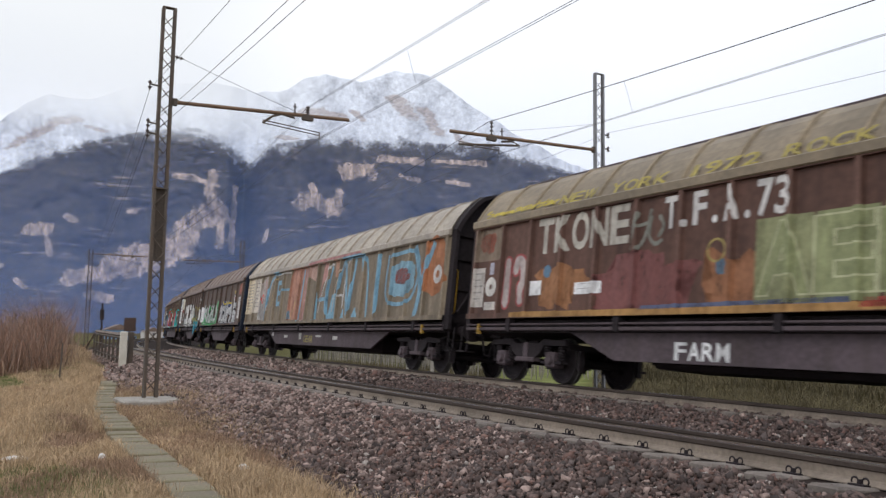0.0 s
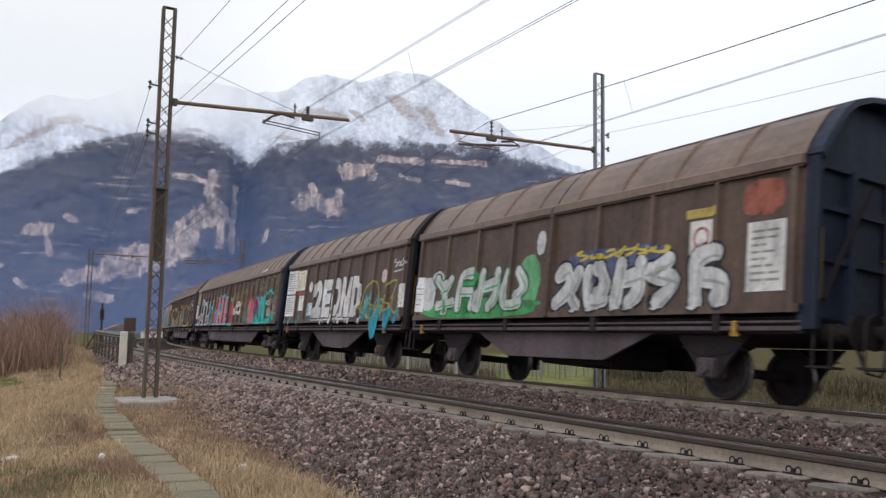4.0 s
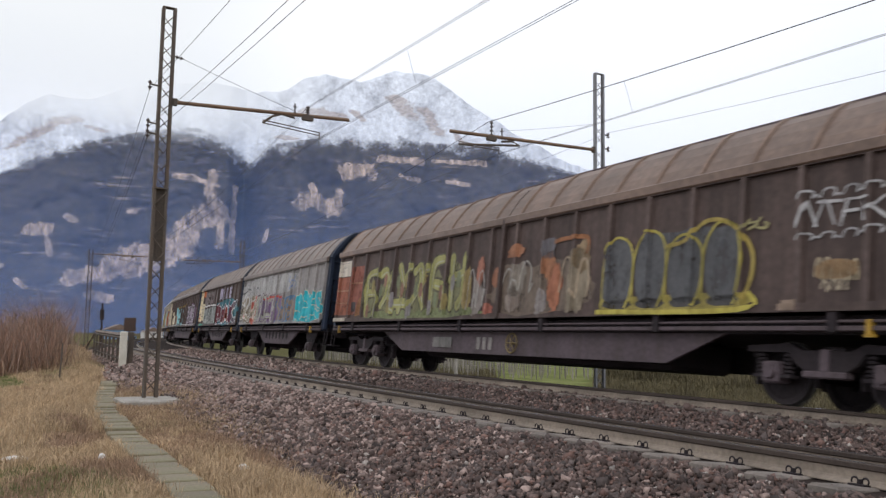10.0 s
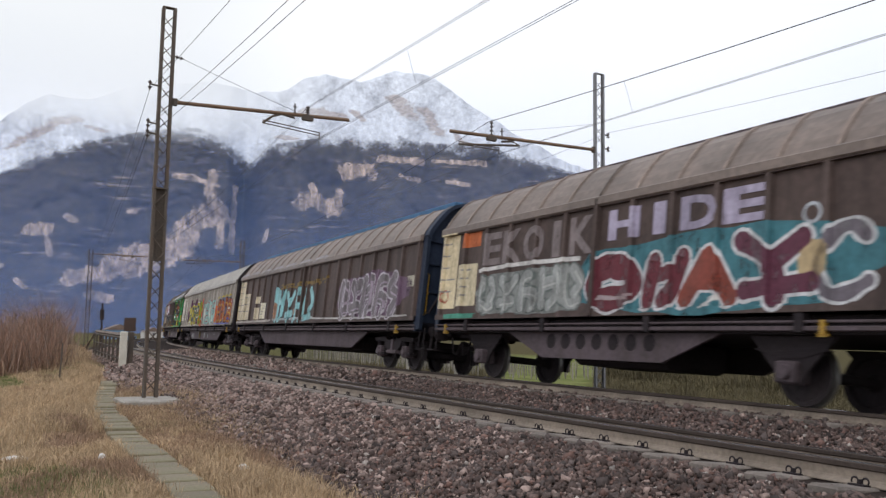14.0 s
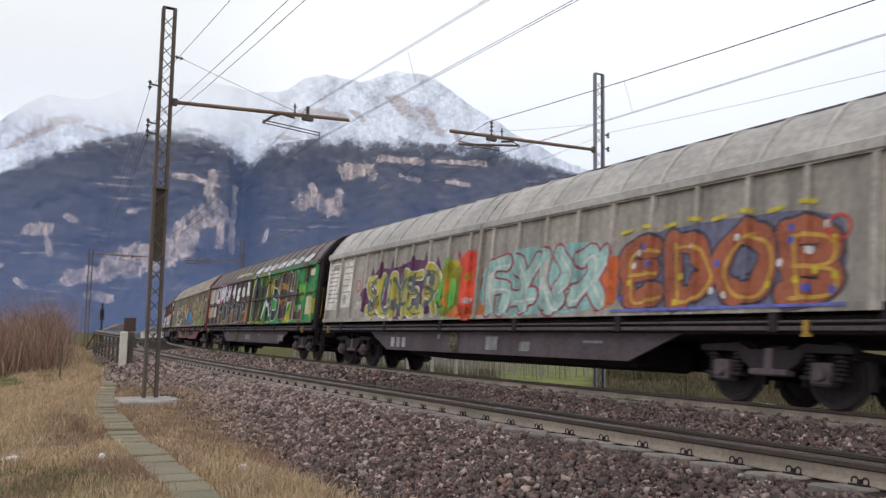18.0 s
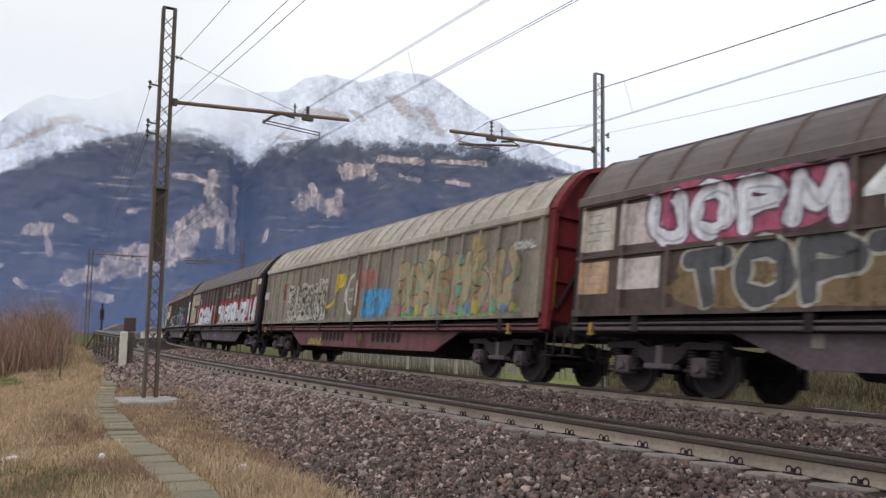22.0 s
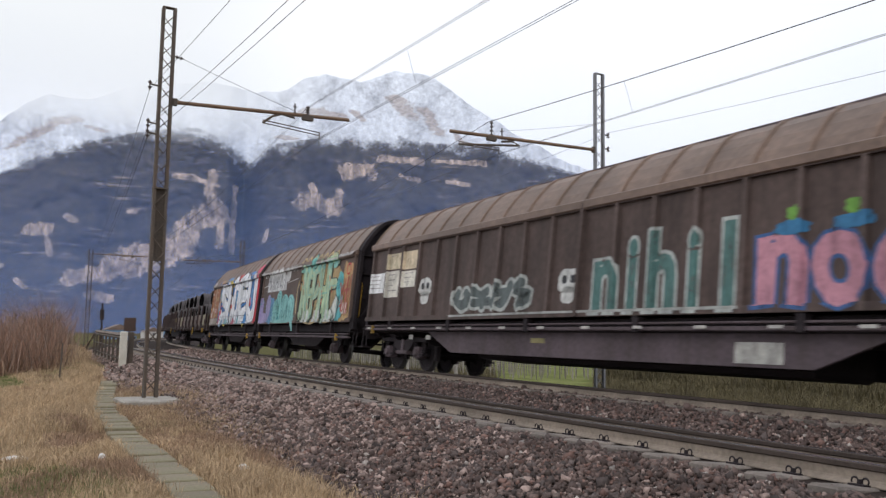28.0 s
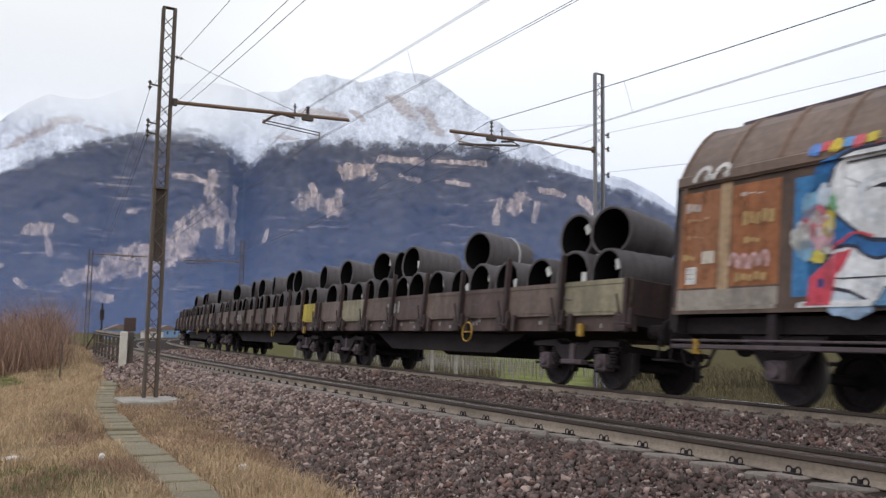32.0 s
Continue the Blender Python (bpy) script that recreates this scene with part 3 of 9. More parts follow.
# ---- overhead line ----
def lattice_mast(name, base, height, width, deep, material, label, boxed=(3.0, 4.6)):
    """A mast of two channels laced with diagonal flats; a closed stretch between the heights in boxed."""
    top = thing(name, label, "mast", group="overhead line masts")
    top.location = base
    for x in (-width / 2, width / 2):
        g = Geo()
        i = 0.028 if x < 0 else -0.028
        h, w, e = deep / 2, 2 * i, 0.009 if i > 0 else -0.009
        out = [(x - e, -h), (x + w, -h), (x + w, -h + 0.012), (x + e, -h + 0.012), (x + e, h - 0.012), (x + w, h - 0.012), (x + w, h), (x - e, h)]
        g.add([(a, b, z) for z in (0, height) for a, b in out], [(q, (q + 1) % 8, 8 + (q + 1) % 8, 8 + q) for q in range(8)] + [tuple(range(8)), tuple(range(8, 16))])
        part("upright", g, material, top)
    step, z, flip = 0.34, 0.12, 1
    while z < height - step:
        for y in (-deep / 2 - 0.008, deep / 2 + 0.008):
            f = flip if y < 0 else -flip
            part("lacing_bar", Geo().tube((-f * width / 2, y, z), (f * width / 2, y, z + step), 0.011, n=4), material, top)
        z, flip = z + step, -flip
    part("cap_plate", Geo().box(-width / 2, width / 2, -deep / 2, deep / 2, height, height + 0.02), material, top)
    if boxed:
        part("splice_plate", Geo().box(-width / 2 + 0.01, width / 2 - 0.01, deep / 2 - 0.03, deep / 2 - 0.016, *boxed), material, top)
        for z in boxed:
            part("collar", Geo().box(-width / 2 - 0.02, width / 2 + 0.02, -deep / 2 - 0.02, deep / 2 + 0.02, z - 0.015, z + 0.015), material, top)
    return top


def insulator(g, a, b, n=4, r=0.06, slot=1):
    a, b = Vector(a), Vector(b)
    g.tube(a, b, 0.018, n=6, slot=slot)
    for i in range(n):
        p = a.lerp(b, (i + 0.5) / n)
        d = (b - a).normalized() * 0.018
        g.tube(p - d, p + d, r, r * 0.55, n=10, slot=slot)


def cantilever(root, tip, hang, reg, steady, name="cantilever_arm"):
    """The tube across the track with its insulators, bracket and registration arm."""
    top = thing(name, "rust-brown tubular cantilever arm with ceramic insulators", "cantilever", group="cantilever arms")
    part("tube", Geo().tube(root, tip, 0.045, n=10), ARM, top)
    g = Geo().tube(Vector(root) + Vector((0, 0, -0.08)), Vector(root) + Vector((0, 0, 0.08)), 0.06, n=8)
    part("hinge", g, MAST, top)
    root, tip, hang = Vector(root), Vector(tip), Vector(hang)
    on = root.lerp(tip, (hang.x - root.x) / (tip.x - root.x))
    g = Geo()
    insulator(g, on, hang)
    k = 0.33 if tip.x > root.x else -0.33
    insulator(g, on + Vector((-k, 0, -0.04)), on + Vector((-k, 0, 0.26)), n=2, r=0.05)
    part("insulator", g, [MAST, GLASS_INS], top)
    part("bracket", Geo().box(on.x - 0.14, on.x + 0.14, on.y - 0.05, on.y + 0.05, on.z - 0.13, on.z + 0.02, bevel=0.02), MAST, top)
    bend = [on + Vector((-k * 1.0, 0, -0.1)), on + Vector((-k * 2.0, 0, -0.05)), on + Vector((-k * 2.7, 0, -0.14)), Vector(reg)]
    part("registration_tube", Geo().path(bend, 0.03, n=8), MAST, top)
    g = Geo()
    for dz in (0.0, 0.07):
        g.tube(Vector(reg) + Vector((0, 0, dz)), Vector(steady) + Vector((0, 0, 0.1 + dz)), 0.013, n=6)
    g.tube(Vector(steady) + Vector((0, 0, 0.18)), steady, 0.013, n=6)
    part("steady_arm", g, MAST, top)
    return top


lattice_mast("lattice_mast", (3.78, 19.3, -0.50), 8.75, 0.30, 0.13, MAST, "tall brown lattice steel mast on a concrete footing")
lattice_mast("lattice_mast", (15.6, 18.4, -0.9), 9.4, 0.33, 0.09, MAST_GREY, "grey galvanised lattice mast behind the far track", boxed=None)
lattice_mast("lattice_mast", (9.05, 72.0, -0.5), 7.9, 0.32, 0.13, MAST, "distant brown lattice mast beside the line", boxed=None)
lattice_mast("lattice_mast", (20.63, 70.0, -0.9), 9.6, 0.34, 0.12, MAST, "distant brown lattice mast behind the far track", boxed=None)
cantilever((4.0, 19.3, 6.10), (8.26, 19.3, 6.30), (7.17, 19.3, 6.50), (6.05, 19.3, 5.92), (7.49, 19.3, 5.70))
cantilever((15.4, 18.4, 6.27), (10.69, 18.4, 6.17), (11.95, 18.4, 6.62), (10.95, 18.4, 5.86), (12.19, 18.4, 5.75))
cantilever((9.2, 72.0, 7.05), (13.4, 72.0, 7.05), (12.2, 72.0, 7.3), (11.2, 72.0, 6.7), (12.4, 72.0, 6.4))
cantilever((20.5, 70.0, 6.9), (15.73, 70.0, 6.8), (17.0, 70.0, 7.1), (16.0, 70.0, 6.5), (17.2, 70.0, 6.3))
g = Geo().box(-0.62, 0.62, -0.75, 0.55, -0.35, 0.0, bevel=0.03)
ob = thing("mast_footing", "weathered pale concrete footing under a mast", "footing", data=g.done("mast_footing", CONCRETE))
ob.location = (3.72, 19.15, -0.49)
ob = thing("mast_footing", "low concrete footing under the far mast", "footing", data=Geo().box(-0.5, 0.5, -0.5, 0.5, -0.45, 0.0, bevel=0.03).done("mast_footing", CONCRETE))
ob.location = (15.6, 18.4, -0.89)


def wire(name, label, pts, sag, r=0.008, pair=0.0):
    """A wire through the given points, with the sag in the middle of each span."""
    g = Geo()
    for k in ((-pair / 2, pair / 2) if pair else (0,)):
        line = []
        for n, (a, b) in enumerate(zip(pts, pts[1:])):
            a, b, low = Vector(a), Vector(b), sag[n] if isinstance(sag, tuple) else sag
            for i in range(20):
                t = i / 20
                p = a.lerp(b, t)
                line.append(p + Vector((k, 0, -low * 4 * t * (1 - t))))
        line.append(Vector(pts[-1]) + Vector((k, 0, 0)))
        g.path(line, r, n=4)
    return thing(name, label, "wire", group="overhead wires", data=g.done(name, WIRE))


# Near ends and first sags are set to fit the camera's view.
NEAR_M = [(6.55, -34.0, 5.65), (7.2, 19.3, 6.48), (12.2, 72.0, 7.3), (19.5, 125, 7.3)]
NEAR_C = [(6.56, -34.0, 5.60), (7.45, 19.3, 5.70), (12.4, 72.0, 6.4), (19.7, 125, 6.4)]
FAR_M = [(11.76, -34.0, 7.61), (11.85, 18.4, 6.57), (17.0, 70.0, 7.1), (24.5, 123, 7.1)]
FAR_C = [(11.9, -34.0, 5.385), (12.1, 18.4, 5.72), (17.2, 70.0, 6.3), (24.7, 123, 6.3)]
NEAR_SAG, FAR_SAG = (0.05, 0.75, 0.75), (1.0, 0.95, 0.95)
wire("messenger_wire", "dark stranded messenger wire above the near track", NEAR_M, NEAR_SAG, 0.006, 0.05)
wire("contact_wire", "twin copper contact wires above the near track", NEAR_C, 0.03, 0.006, 0.06)
wire("messenger_wire", "dark stranded messenger wire above the far track", FAR_M, FAR_SAG, 0.010)
wire("contact_wire", "twin copper contact wires above the far track", FAR_C, 0.03, 0.005, 0.06)
for m, c in ((NEAR_M, NEAR_C), (FAR_M, FAR_C)):
    for i in range(3):
        for t in (0.1, 0.22, 0.36, 0.5, 0.64, 0.78, 0.9):
            a = Vector(m[i]).lerp(Vector(m[i + 1]), t) - Vector((0, 0, (NEAR_SAG if m is NEAR_M else FAR_SAG)[i] * 4 * t * (1 - t)))
            b = Vector(c[i]).lerp(Vector(c[i + 1]), t) - Vector((0, 0, 0.03 * 4 * t * (1 - t)))
            thing("dropper", "thin dropper between messenger and contact wires", "wire", group="droppers", data=Geo().tube(a, b, 0.004, n=4).done("dropper", WIRE))
g = Geo()
insulator(g, (3.95, 19.3, 7.16), (4.14, 19.3, 7.13), n=2, r=0.05)
thing("line_insulator", "brown insulator on the mast", "insulator", data=g.done("line_insulator", [MAST, GLASS_INS]))
wire("stay_wire", "thin stay wire from the mast to the cantilever", [(4.14, 19.3, 7.13), (6.85, 19.3, 6.32)], 0.02, 0.006)
# z0 and low place each feeder's near end to fit the view.
for z, y1, z0, low in ((6.42, 6.2, 6.715, 0.63), (5.55, 5.5, 6.69, 0.94), (5.32, 5.2, 5.97, 0.75)):
    g = Geo().tube((3.62, 19.3, z), (3.44, 19.3, z + 0.02), 0.02, n=6)
    insulator(g, (3.44, 19.3, z + 0.1), (3.44, 19.3, z - 0.12), n=2, r=0.05)
    thing("line_insulator", "brown insulator on a side bracket", "insulator", group="line insulators", data=g.done("line_insulator", [MAST, GLASS_INS]))
    wire("feeder_wire", "thin feeder wire on the mast's field side", [(3.17, -34, z0), (3.44, 19.3, z - 0.1), (8.75, 72.0, y1)], (low, 0.8), 0.006)
wire("feeder_wire", "thin feeder wire at the far mast", [(15.35, 18.4, 7.0), (12.1, 18.4, 6.35)], 0.02, 0.004)
for z, x in ((6.75, 15.84), (6.35, 15.84), (5.6, 15.84)):
    g = Geo().tube((x, 18.4, z), (x + 0.1, 18.4, z), 0.02, n=6)
    insulator(g, (x + 0.1, 18.4, z - 0.08), (x + 0.1, 18.4, z + 0.08), n=2, r=0.05)
    thing("line_insulator", "dark insulator on the far mast", "insulator", group="line insulators", data=g.done("line_insulator", [MAST, GLASS_INS]))
    if z != 6.35:
        # The near-end heights of these two also fit the view.
        wire("feeder_wire", "thin feeder wire behind the far track", [(16.6, -34, 8.58 if z > 6 else 3.03), (x + 0.1, 18.4, z + 0.08), (21.0, 70, z + 0.3)], (1.26 if z > 6 else 0.5, 0.45), 0.005)

# ---- the verge beside the line ----
PATH = [(2.0, -4.0), (2.0, 4.5), (2.08, 7.0), (2.14, 8.24), (2.19, 9.33), (2.28, 11.6), (2.37, 13.43), (2.56, 15.54), (2.71, 17.62), (3.19, 20.94), (3.76, 24.25), (4.96, 31.0), (5.35, 33.0)]


def path_x(y):
    return spline([(b, a) for a, b in PATH], y) - 0.03 - 0.004 * max(y, 0)


def slab_path():
    top = tagged(new("path"), "narrow path of grey-green concrete slabs through dry grass", "path", kind="structure")
    rng = random.Random(4)
    meshes = []
    for k in range(4):
        g = Geo().box(-0.22, 0.22, -0.24 + 0.02 * k, 0.235 - 0.01 * k, -0.06, 0.0, bevel=0.012)
        meshes.append(g.done("slab", SLAB))
    y, k = -3.5, 0
    while y < 33:
        x, x2 = path_x(y), path_x(y + 0.3)
        turn = -math.degrees(math.atan2(x2 - x, 0.3))
        ob = part("slab", meshes[rng.randrange(4)], None, top)
        ob.matrix_basis = pose(x + rng.uniform(-0.012, 0.012), y, ground_z(x, y) + 0.05 + rng.uniform(-0.01, 0.012), rng.uniform(-1.5, 1.5), rng.uniform(-1.5, 1.5), turn + rng.uniform(-2.5, 2.5))
        y, k = y + 0.505, k + 1


slab_path()


def bridge_railing():
    top = thing("bridge_railing", "dark steel railing on a small bridge beside the line", "railing")
    a, b = Vector((5.62, 34.3, 0)), Vector((6.85, 51.0, 0))
    OLD = mat("brown_stained_concrete", (0.19, 0.15, 0.12), rough=0.9, spread=0.3, scale=4, dirt=(0.08, 0.06, 0.05), dirt_amount=0.6, bump=0.2)
    part("edge_beam", Geo().path([a + Vector((0.1, 0, -0.42)), b + Vector((0.1, 0, -0.3))], 0.14, n=4), OLD, top, "stained concrete edge beam")
    part("top_rail", Geo().path([a + Vector((0, 0, 0.68)), b + Vector((0, 0, 0.80))], 0.05, n=6), MAST, top)
    part("top_board", Geo().path([a + Vector((0.06, 0, 0.78)), b + Vector((0.06, 0, 0.92))], 0.09, n=4), OLD, top, "stained concrete coping")
    part("bottom_rail", Geo().path([a + Vector((0, 0, -0.14)), b + Vector((0, 0, -0.1))], 0.035, n=6), MAST, top)
    part("middle_rail", Geo().path([a + Vector((0, 0, 0.28)), b + Vector((0, 0, 0.36))], 0.03, n=6), MAST, top)
    for i in range(9):
        p = a.lerp(b, i / 8)
        part("baluster", Geo().box(p.x - 0.04, p.x + 0.04, p.y - 0.07, p.y + 0.07, -0.3, 0.70 + 0.12 * i / 8), MAST, top)
    part("end_brace", Geo().tube((6.85, 51.0, 0.8), (6.5, 53.2, -0.5), 0.05, n=6), MAST, top)
    ob = thing("concrete_post", "white-washed square concrete post at the bridge end", "post", data=Geo().box(-0.12, 0.12, -0.11, 0.11, -0.6, 0.93, bevel=0.03).done("concrete_post", WHITE))
    ob.location = (5.58, 33.9, 0)
    ob = thing("concrete_post", "dark stained post behind the white one", "post", data=Geo().box(-0.09, 0.09, -0.1, 0.1, -0.6, 0.92, bevel=0.02).done("concrete_post", MAST))
    ob.location = (5.88, 34.1, 0)


bridge_railing()


def trackside():
    top = thing("trackside_sign", "brown square sign plate on a thin post", "sign")
    part("plate", Geo().box(-0.25, 0.25, -0.02, 0.02, 0.94, 1.55, bevel=0.008), mat("brown_sign_back", (0.075, 0.045, 0.035), rough=0.8, spread=0.2), top)
    part("post", Geo().tube((0, 0.03, -0.9), (0, 0.03, 1.4), 0.03, n=8), MAST, top)
    top.location = (6.82, 40.0, 0)
    ob = thing("wooden_stake", "thin leaning stake in the grass", "stake", data=Geo().tube((0, 0, -0.3), (0.06, 0.1, 1.25), 0.03, 0.025, n=6).done("wooden_stake", MAST))
    ob.location = (2.95, 29.2, -0.7)
    top = thing("signal_post", "dark trackside signal on a short mast", "signal")
    part("mast", Geo().tube((0, 0, -1), (0, 0, 3.6), 0.08, n=8), STEEL_DARK, top)
    part("signal_head", Geo().box(-0.17, 0.17, -0.15, 0.15, 2.0, 3.0, bevel=0.04), STEEL_DARK, top)
    top.location = (12.1, 86.0, 0)
    for x, y, w in ((0.73, 11.63, 0.16), (2.91, 9.49, 0.07), (1.62, 10.89, 0.04)):
        g = Geo()
        n = 10
        rim = [(w * (1 + 0.4 * math.sin(i * 2.3)) * math.cos(i * 0.628), w * 0.5 * math.sin(i * 0.628), 0.02 + 0.02 * (i % 3)) for i in range(n)]
        g.add(rim + [(0, 0, 0.07)] + [(a, b, 0) for a, b, _ in rim], [(i, (i + 1) % n, n) for i in range(n)] + [(i, n + 1 + i, n + 1 + (i + 1) % n, (i + 1) % n) for i in range(n)])
        ob = thing("litter", "crumpled white scrap lying in the grass", "litter", group="litter", data=g.done("litter", TAG_WHITE))
        ob.location = (x, y, ground_z(x, y) + 0.03)


TAG_WHITE = mat("white_plastic_scrap", (0.7, 0.69, 0.68), rough=0.6, spread=0.1)
trackside()


def blades(name, label, category, places, heights, widths, lean, material, per=9, spread=0.06, seed=1):
    """Tufts of thin bent blades, one mesh."""
    rng = np.random.default_rng(seed)
    n = len(places) * per
    base = np.repeat(np.array(places), per, 0) + np.concatenate([rng.normal(0, spread, (n, 2)), np.zeros((n, 1))], 1)
    h = np.repeat(np.array(heights), per) * rng.uniform(0.5, 1.15, n)
    w = np.repeat(np.array(widths), per) * rng.uniform(0.7, 1.2, n)
    a, b = rng.uniform(0, 2 * np.pi, n), rng.uniform(0, 2 * np.pi, n)
    side = np.stack([np.cos(a), np.sin(a), 0 * a], -1) * w[:, None] / 2
    bend = np.stack([np.cos(b), np.sin(b), 0 * b], -1) * (h * rng.uniform(0.2, 1.0, n) * lean)[:, None]
    up = np.stack([0 * h, 0 * h, h], -1)
    v = np.stack([base - side, base + side, base + up * 0.55 + bend * 0.3 - side * 0.8, base + up * 0.55 + bend * 0.3 + side * 0.8, base + up * (1 - 0.25 * lean) + bend], 1)
    k = 5 * np.arange(n)[:, None]
    tri = np.concatenate([k + np.array([[0, 1, 3]]), k + np.array([[0, 3, 2]]), k + np.array([[2, 3, 4]])], 1).reshape(-1, 3)
    me = bpy.data.meshes.new(name)
    me.vertices.add(5 * n), me.vertices.foreach_set("co", v.ravel())
    me.loops.add(3 * len(tri)), me.loops.foreach_set("vertex_index", tri.ravel().astype(np.int32))
    me.polygons.add(len(tri)), me.polygons.foreach_set("loop_start", np.arange(0, 3 * len(tri), 3, dtype=np.int32))
    me.update(calc_edges=True)
    me.materials.append(material)
    return tagged(new(name, me), label, category, kind="stuff")


STRAW = mat("dry_straw_blades", (0.45, 0.325, 0.20), rough=0.9, spread=0.2, scale=2, island=0.4)
STRAW_DULL = mat("dull_brown_blades", (0.29, 0.19, 0.125), rough=0.9, spread=0.25, scale=2, island=0.45)
GREEN_BLADE = mat("fresh_green_blades", (0.14, 0.16, 0.055), rough=0.9, spread=0.2, scale=2, island=0.4)
REED = mat("russet_reed_stems", (0.27, 0.165, 0.12), rough=0.95, spread=0.3, scale=1, island=0.5, spec=0.1)
SHOOT = mat("grey_brown_shoots", (0.24, 0.185, 0.155), rough=0.95, spread=0.3, scale=1, island=0.4, spec=0.1)
WEED = mat("olive_weed_blades", (0.11, 0.09, 0.045), rough=0.9, spread=0.25, scale=2, island=0.4)


def verge():
    rng = random.Random(11)
    sets = {k: ([], [], []) for k in ("straw", "dull", "green")}
    for count, y0, y1, size in ((5500, -4, 5.5, 1.2), (9500, 5.5, 13, 1.0), (7500, 13, 24, 1.15), (5000, 24, 60, 1.6)):
        for _ in range(count):
            y = rng.uniform(y0, y1)
            x = rng.uniform(min(0.02 * y - 0.5, -3.0 if y < 5.5 else 9), 4.6 + y * y / 966)
            o = off_of(x, y)
            if math.hypot(x, y) < 1.2:
                continue
            edge = float(np.interp(y, (5, 8, 11, 15, 20, 24, 30), (3.2, 3.15, 3.45, 4.1, 4.5, 4.2, 3.55)))
            if o > edge + 0.25 * rng.gauss(0, 1) or abs(x - path_x(y)) < 0.25 or (abs(x - 3.85) < 0.65 and abs(y - 19.2) < 0.8):
                continue
            left = path_x(y) - x
            n1 = noise.noise(Vector((x * 0.9, y * 0.45, 7)))
            n2 = noise.noise(Vector((x * 0.5 + 9, y * 0.3, 2)))
            kind = "dull" if n1 > (0.12 if y < 14 else 0.36) else "straw"
            if n2 > 0.22 and left > 0.5 and y < 17 and rng.random() < 0.6:
                kind = "green"
            if 26 < y < 37 and x < 1.9 + 0.25 * n1:
                kind = "green"
            h = rng.uniform(0.08, 0.18) * (1 + 0.9 * max(0, n1 * -1))
            if 0.2 < left < 1.3 and y > 14:
                h *= 1.7
            if left < -0.2 and y > 11:
                h *= 0.75
                kind = "dull" if rng.random() < 0.55 else kind
            p, hs, ws = sets[kind]
            p.append((x, y, max(ground_z(x, y), ballast_z(o) if o > 3.2 else -9) - 0.01)), hs.append(h * (0.6 if kind == "green" else 1)), ws.append(0.006 * size)
    for kind, m, name, label in (("straw", STRAW, "dry_grass", "dry straw-coloured winter grass"), ("dull", STRAW_DULL, "withered_grass", "brown withered grass"), ("green", GREEN_BLADE, "green_grass", "low patches of green grass")):
        blades(name, label, "grass", *sets[kind], 0.9, m, per=13, spread=0.08, seed=3)
    p, hs, ws = [], [], []
    for _ in range(2600):
        y = rng.uniform(33, 62)
        x = rng.uniform(-14, 0.098 * y)
        p.append((x, y, ground_z(x, y) - 0.05)), ws.append(0.012), hs.append(rng.uniform(1.4, 4.1) * (0.86 + 0.5 * noise.noise(Vector((x * 0.6, y * 0.3, 1)))))
    blades("reed_thicket", "russet thicket of dry reeds and bare shoots", "thicket", p, hs, ws, 0.85, REED, per=17, spread=0.45, seed=8)
    blades("bare_shoots", "grey-brown bare shoots among the reeds", "thicket", p[::2], [h * 1.12 for h in hs[::2]], ws[::2], 1.1, SHOOT, per=12, spread=0.5, seed=18)
    blades("low_bramble", "tangled brown bramble at the foot of the reeds", "bramble", p[::2], [h * 0.4 for h in hs[::2]], [0.03] * len(p[::2]), 1.6, STRAW_DULL, per=12, spread=0.6, seed=19)
    p, hs, ws = [], [], []
    for _ in range(9000):
        s_, o = rng.uniform(6, 62), rng.uniform(13.9, 23.0)
        q = at(o, s_)
        p.append((q.x, q.y, ground_z(q.x, q.y) - 0.02)), ws.append(0.02), hs.append(rng.uniform(0.15, 0.42) * (1.6 if o < 17 else 1.1))
    for _ in range(6500):
        s_, o = rng.uniform(-8, 50), rng.uniform(23, 38)
        q = at(o, s_)
        p.append((q.x, q.y, ground_z(q.x, q.y) - 0.02)), ws.append(0.03), hs.append(rng.uniform(0.35, 0.8) * (0.8 + 0.6 * noise.noise(q * 0.25)))
    for _ in range(4200):
        s_, o = rng.uniform(-14, 42), rng.uniform(29, 36)
        q = at(o, s_)
        p.append((q.x, q.y, ground_z(q.x, q.y) - 0.02)), ws.append(0.035), hs.append(rng.uniform(0.8, 1.7) * (0.9 + 0.5 * noise.noise(q * 0.2)))
    # Weeds are left out of the wedge where the camera sees meadow.
    keep = [k for k, q in enumerate(p) if not 1.15 * q[0] + 1 < q[1] < 1.52 * q[0] or q[0] < 19]
    p, hs, ws = [p[k] for k in keep], [hs[k] for k in keep], [ws[k] for k in keep]
    blades("weeds", "olive brown weeds behind the far track", "weeds", p, hs, ws, 0.8, WEED, per=9, spread=0.12, seed=9)


verge()


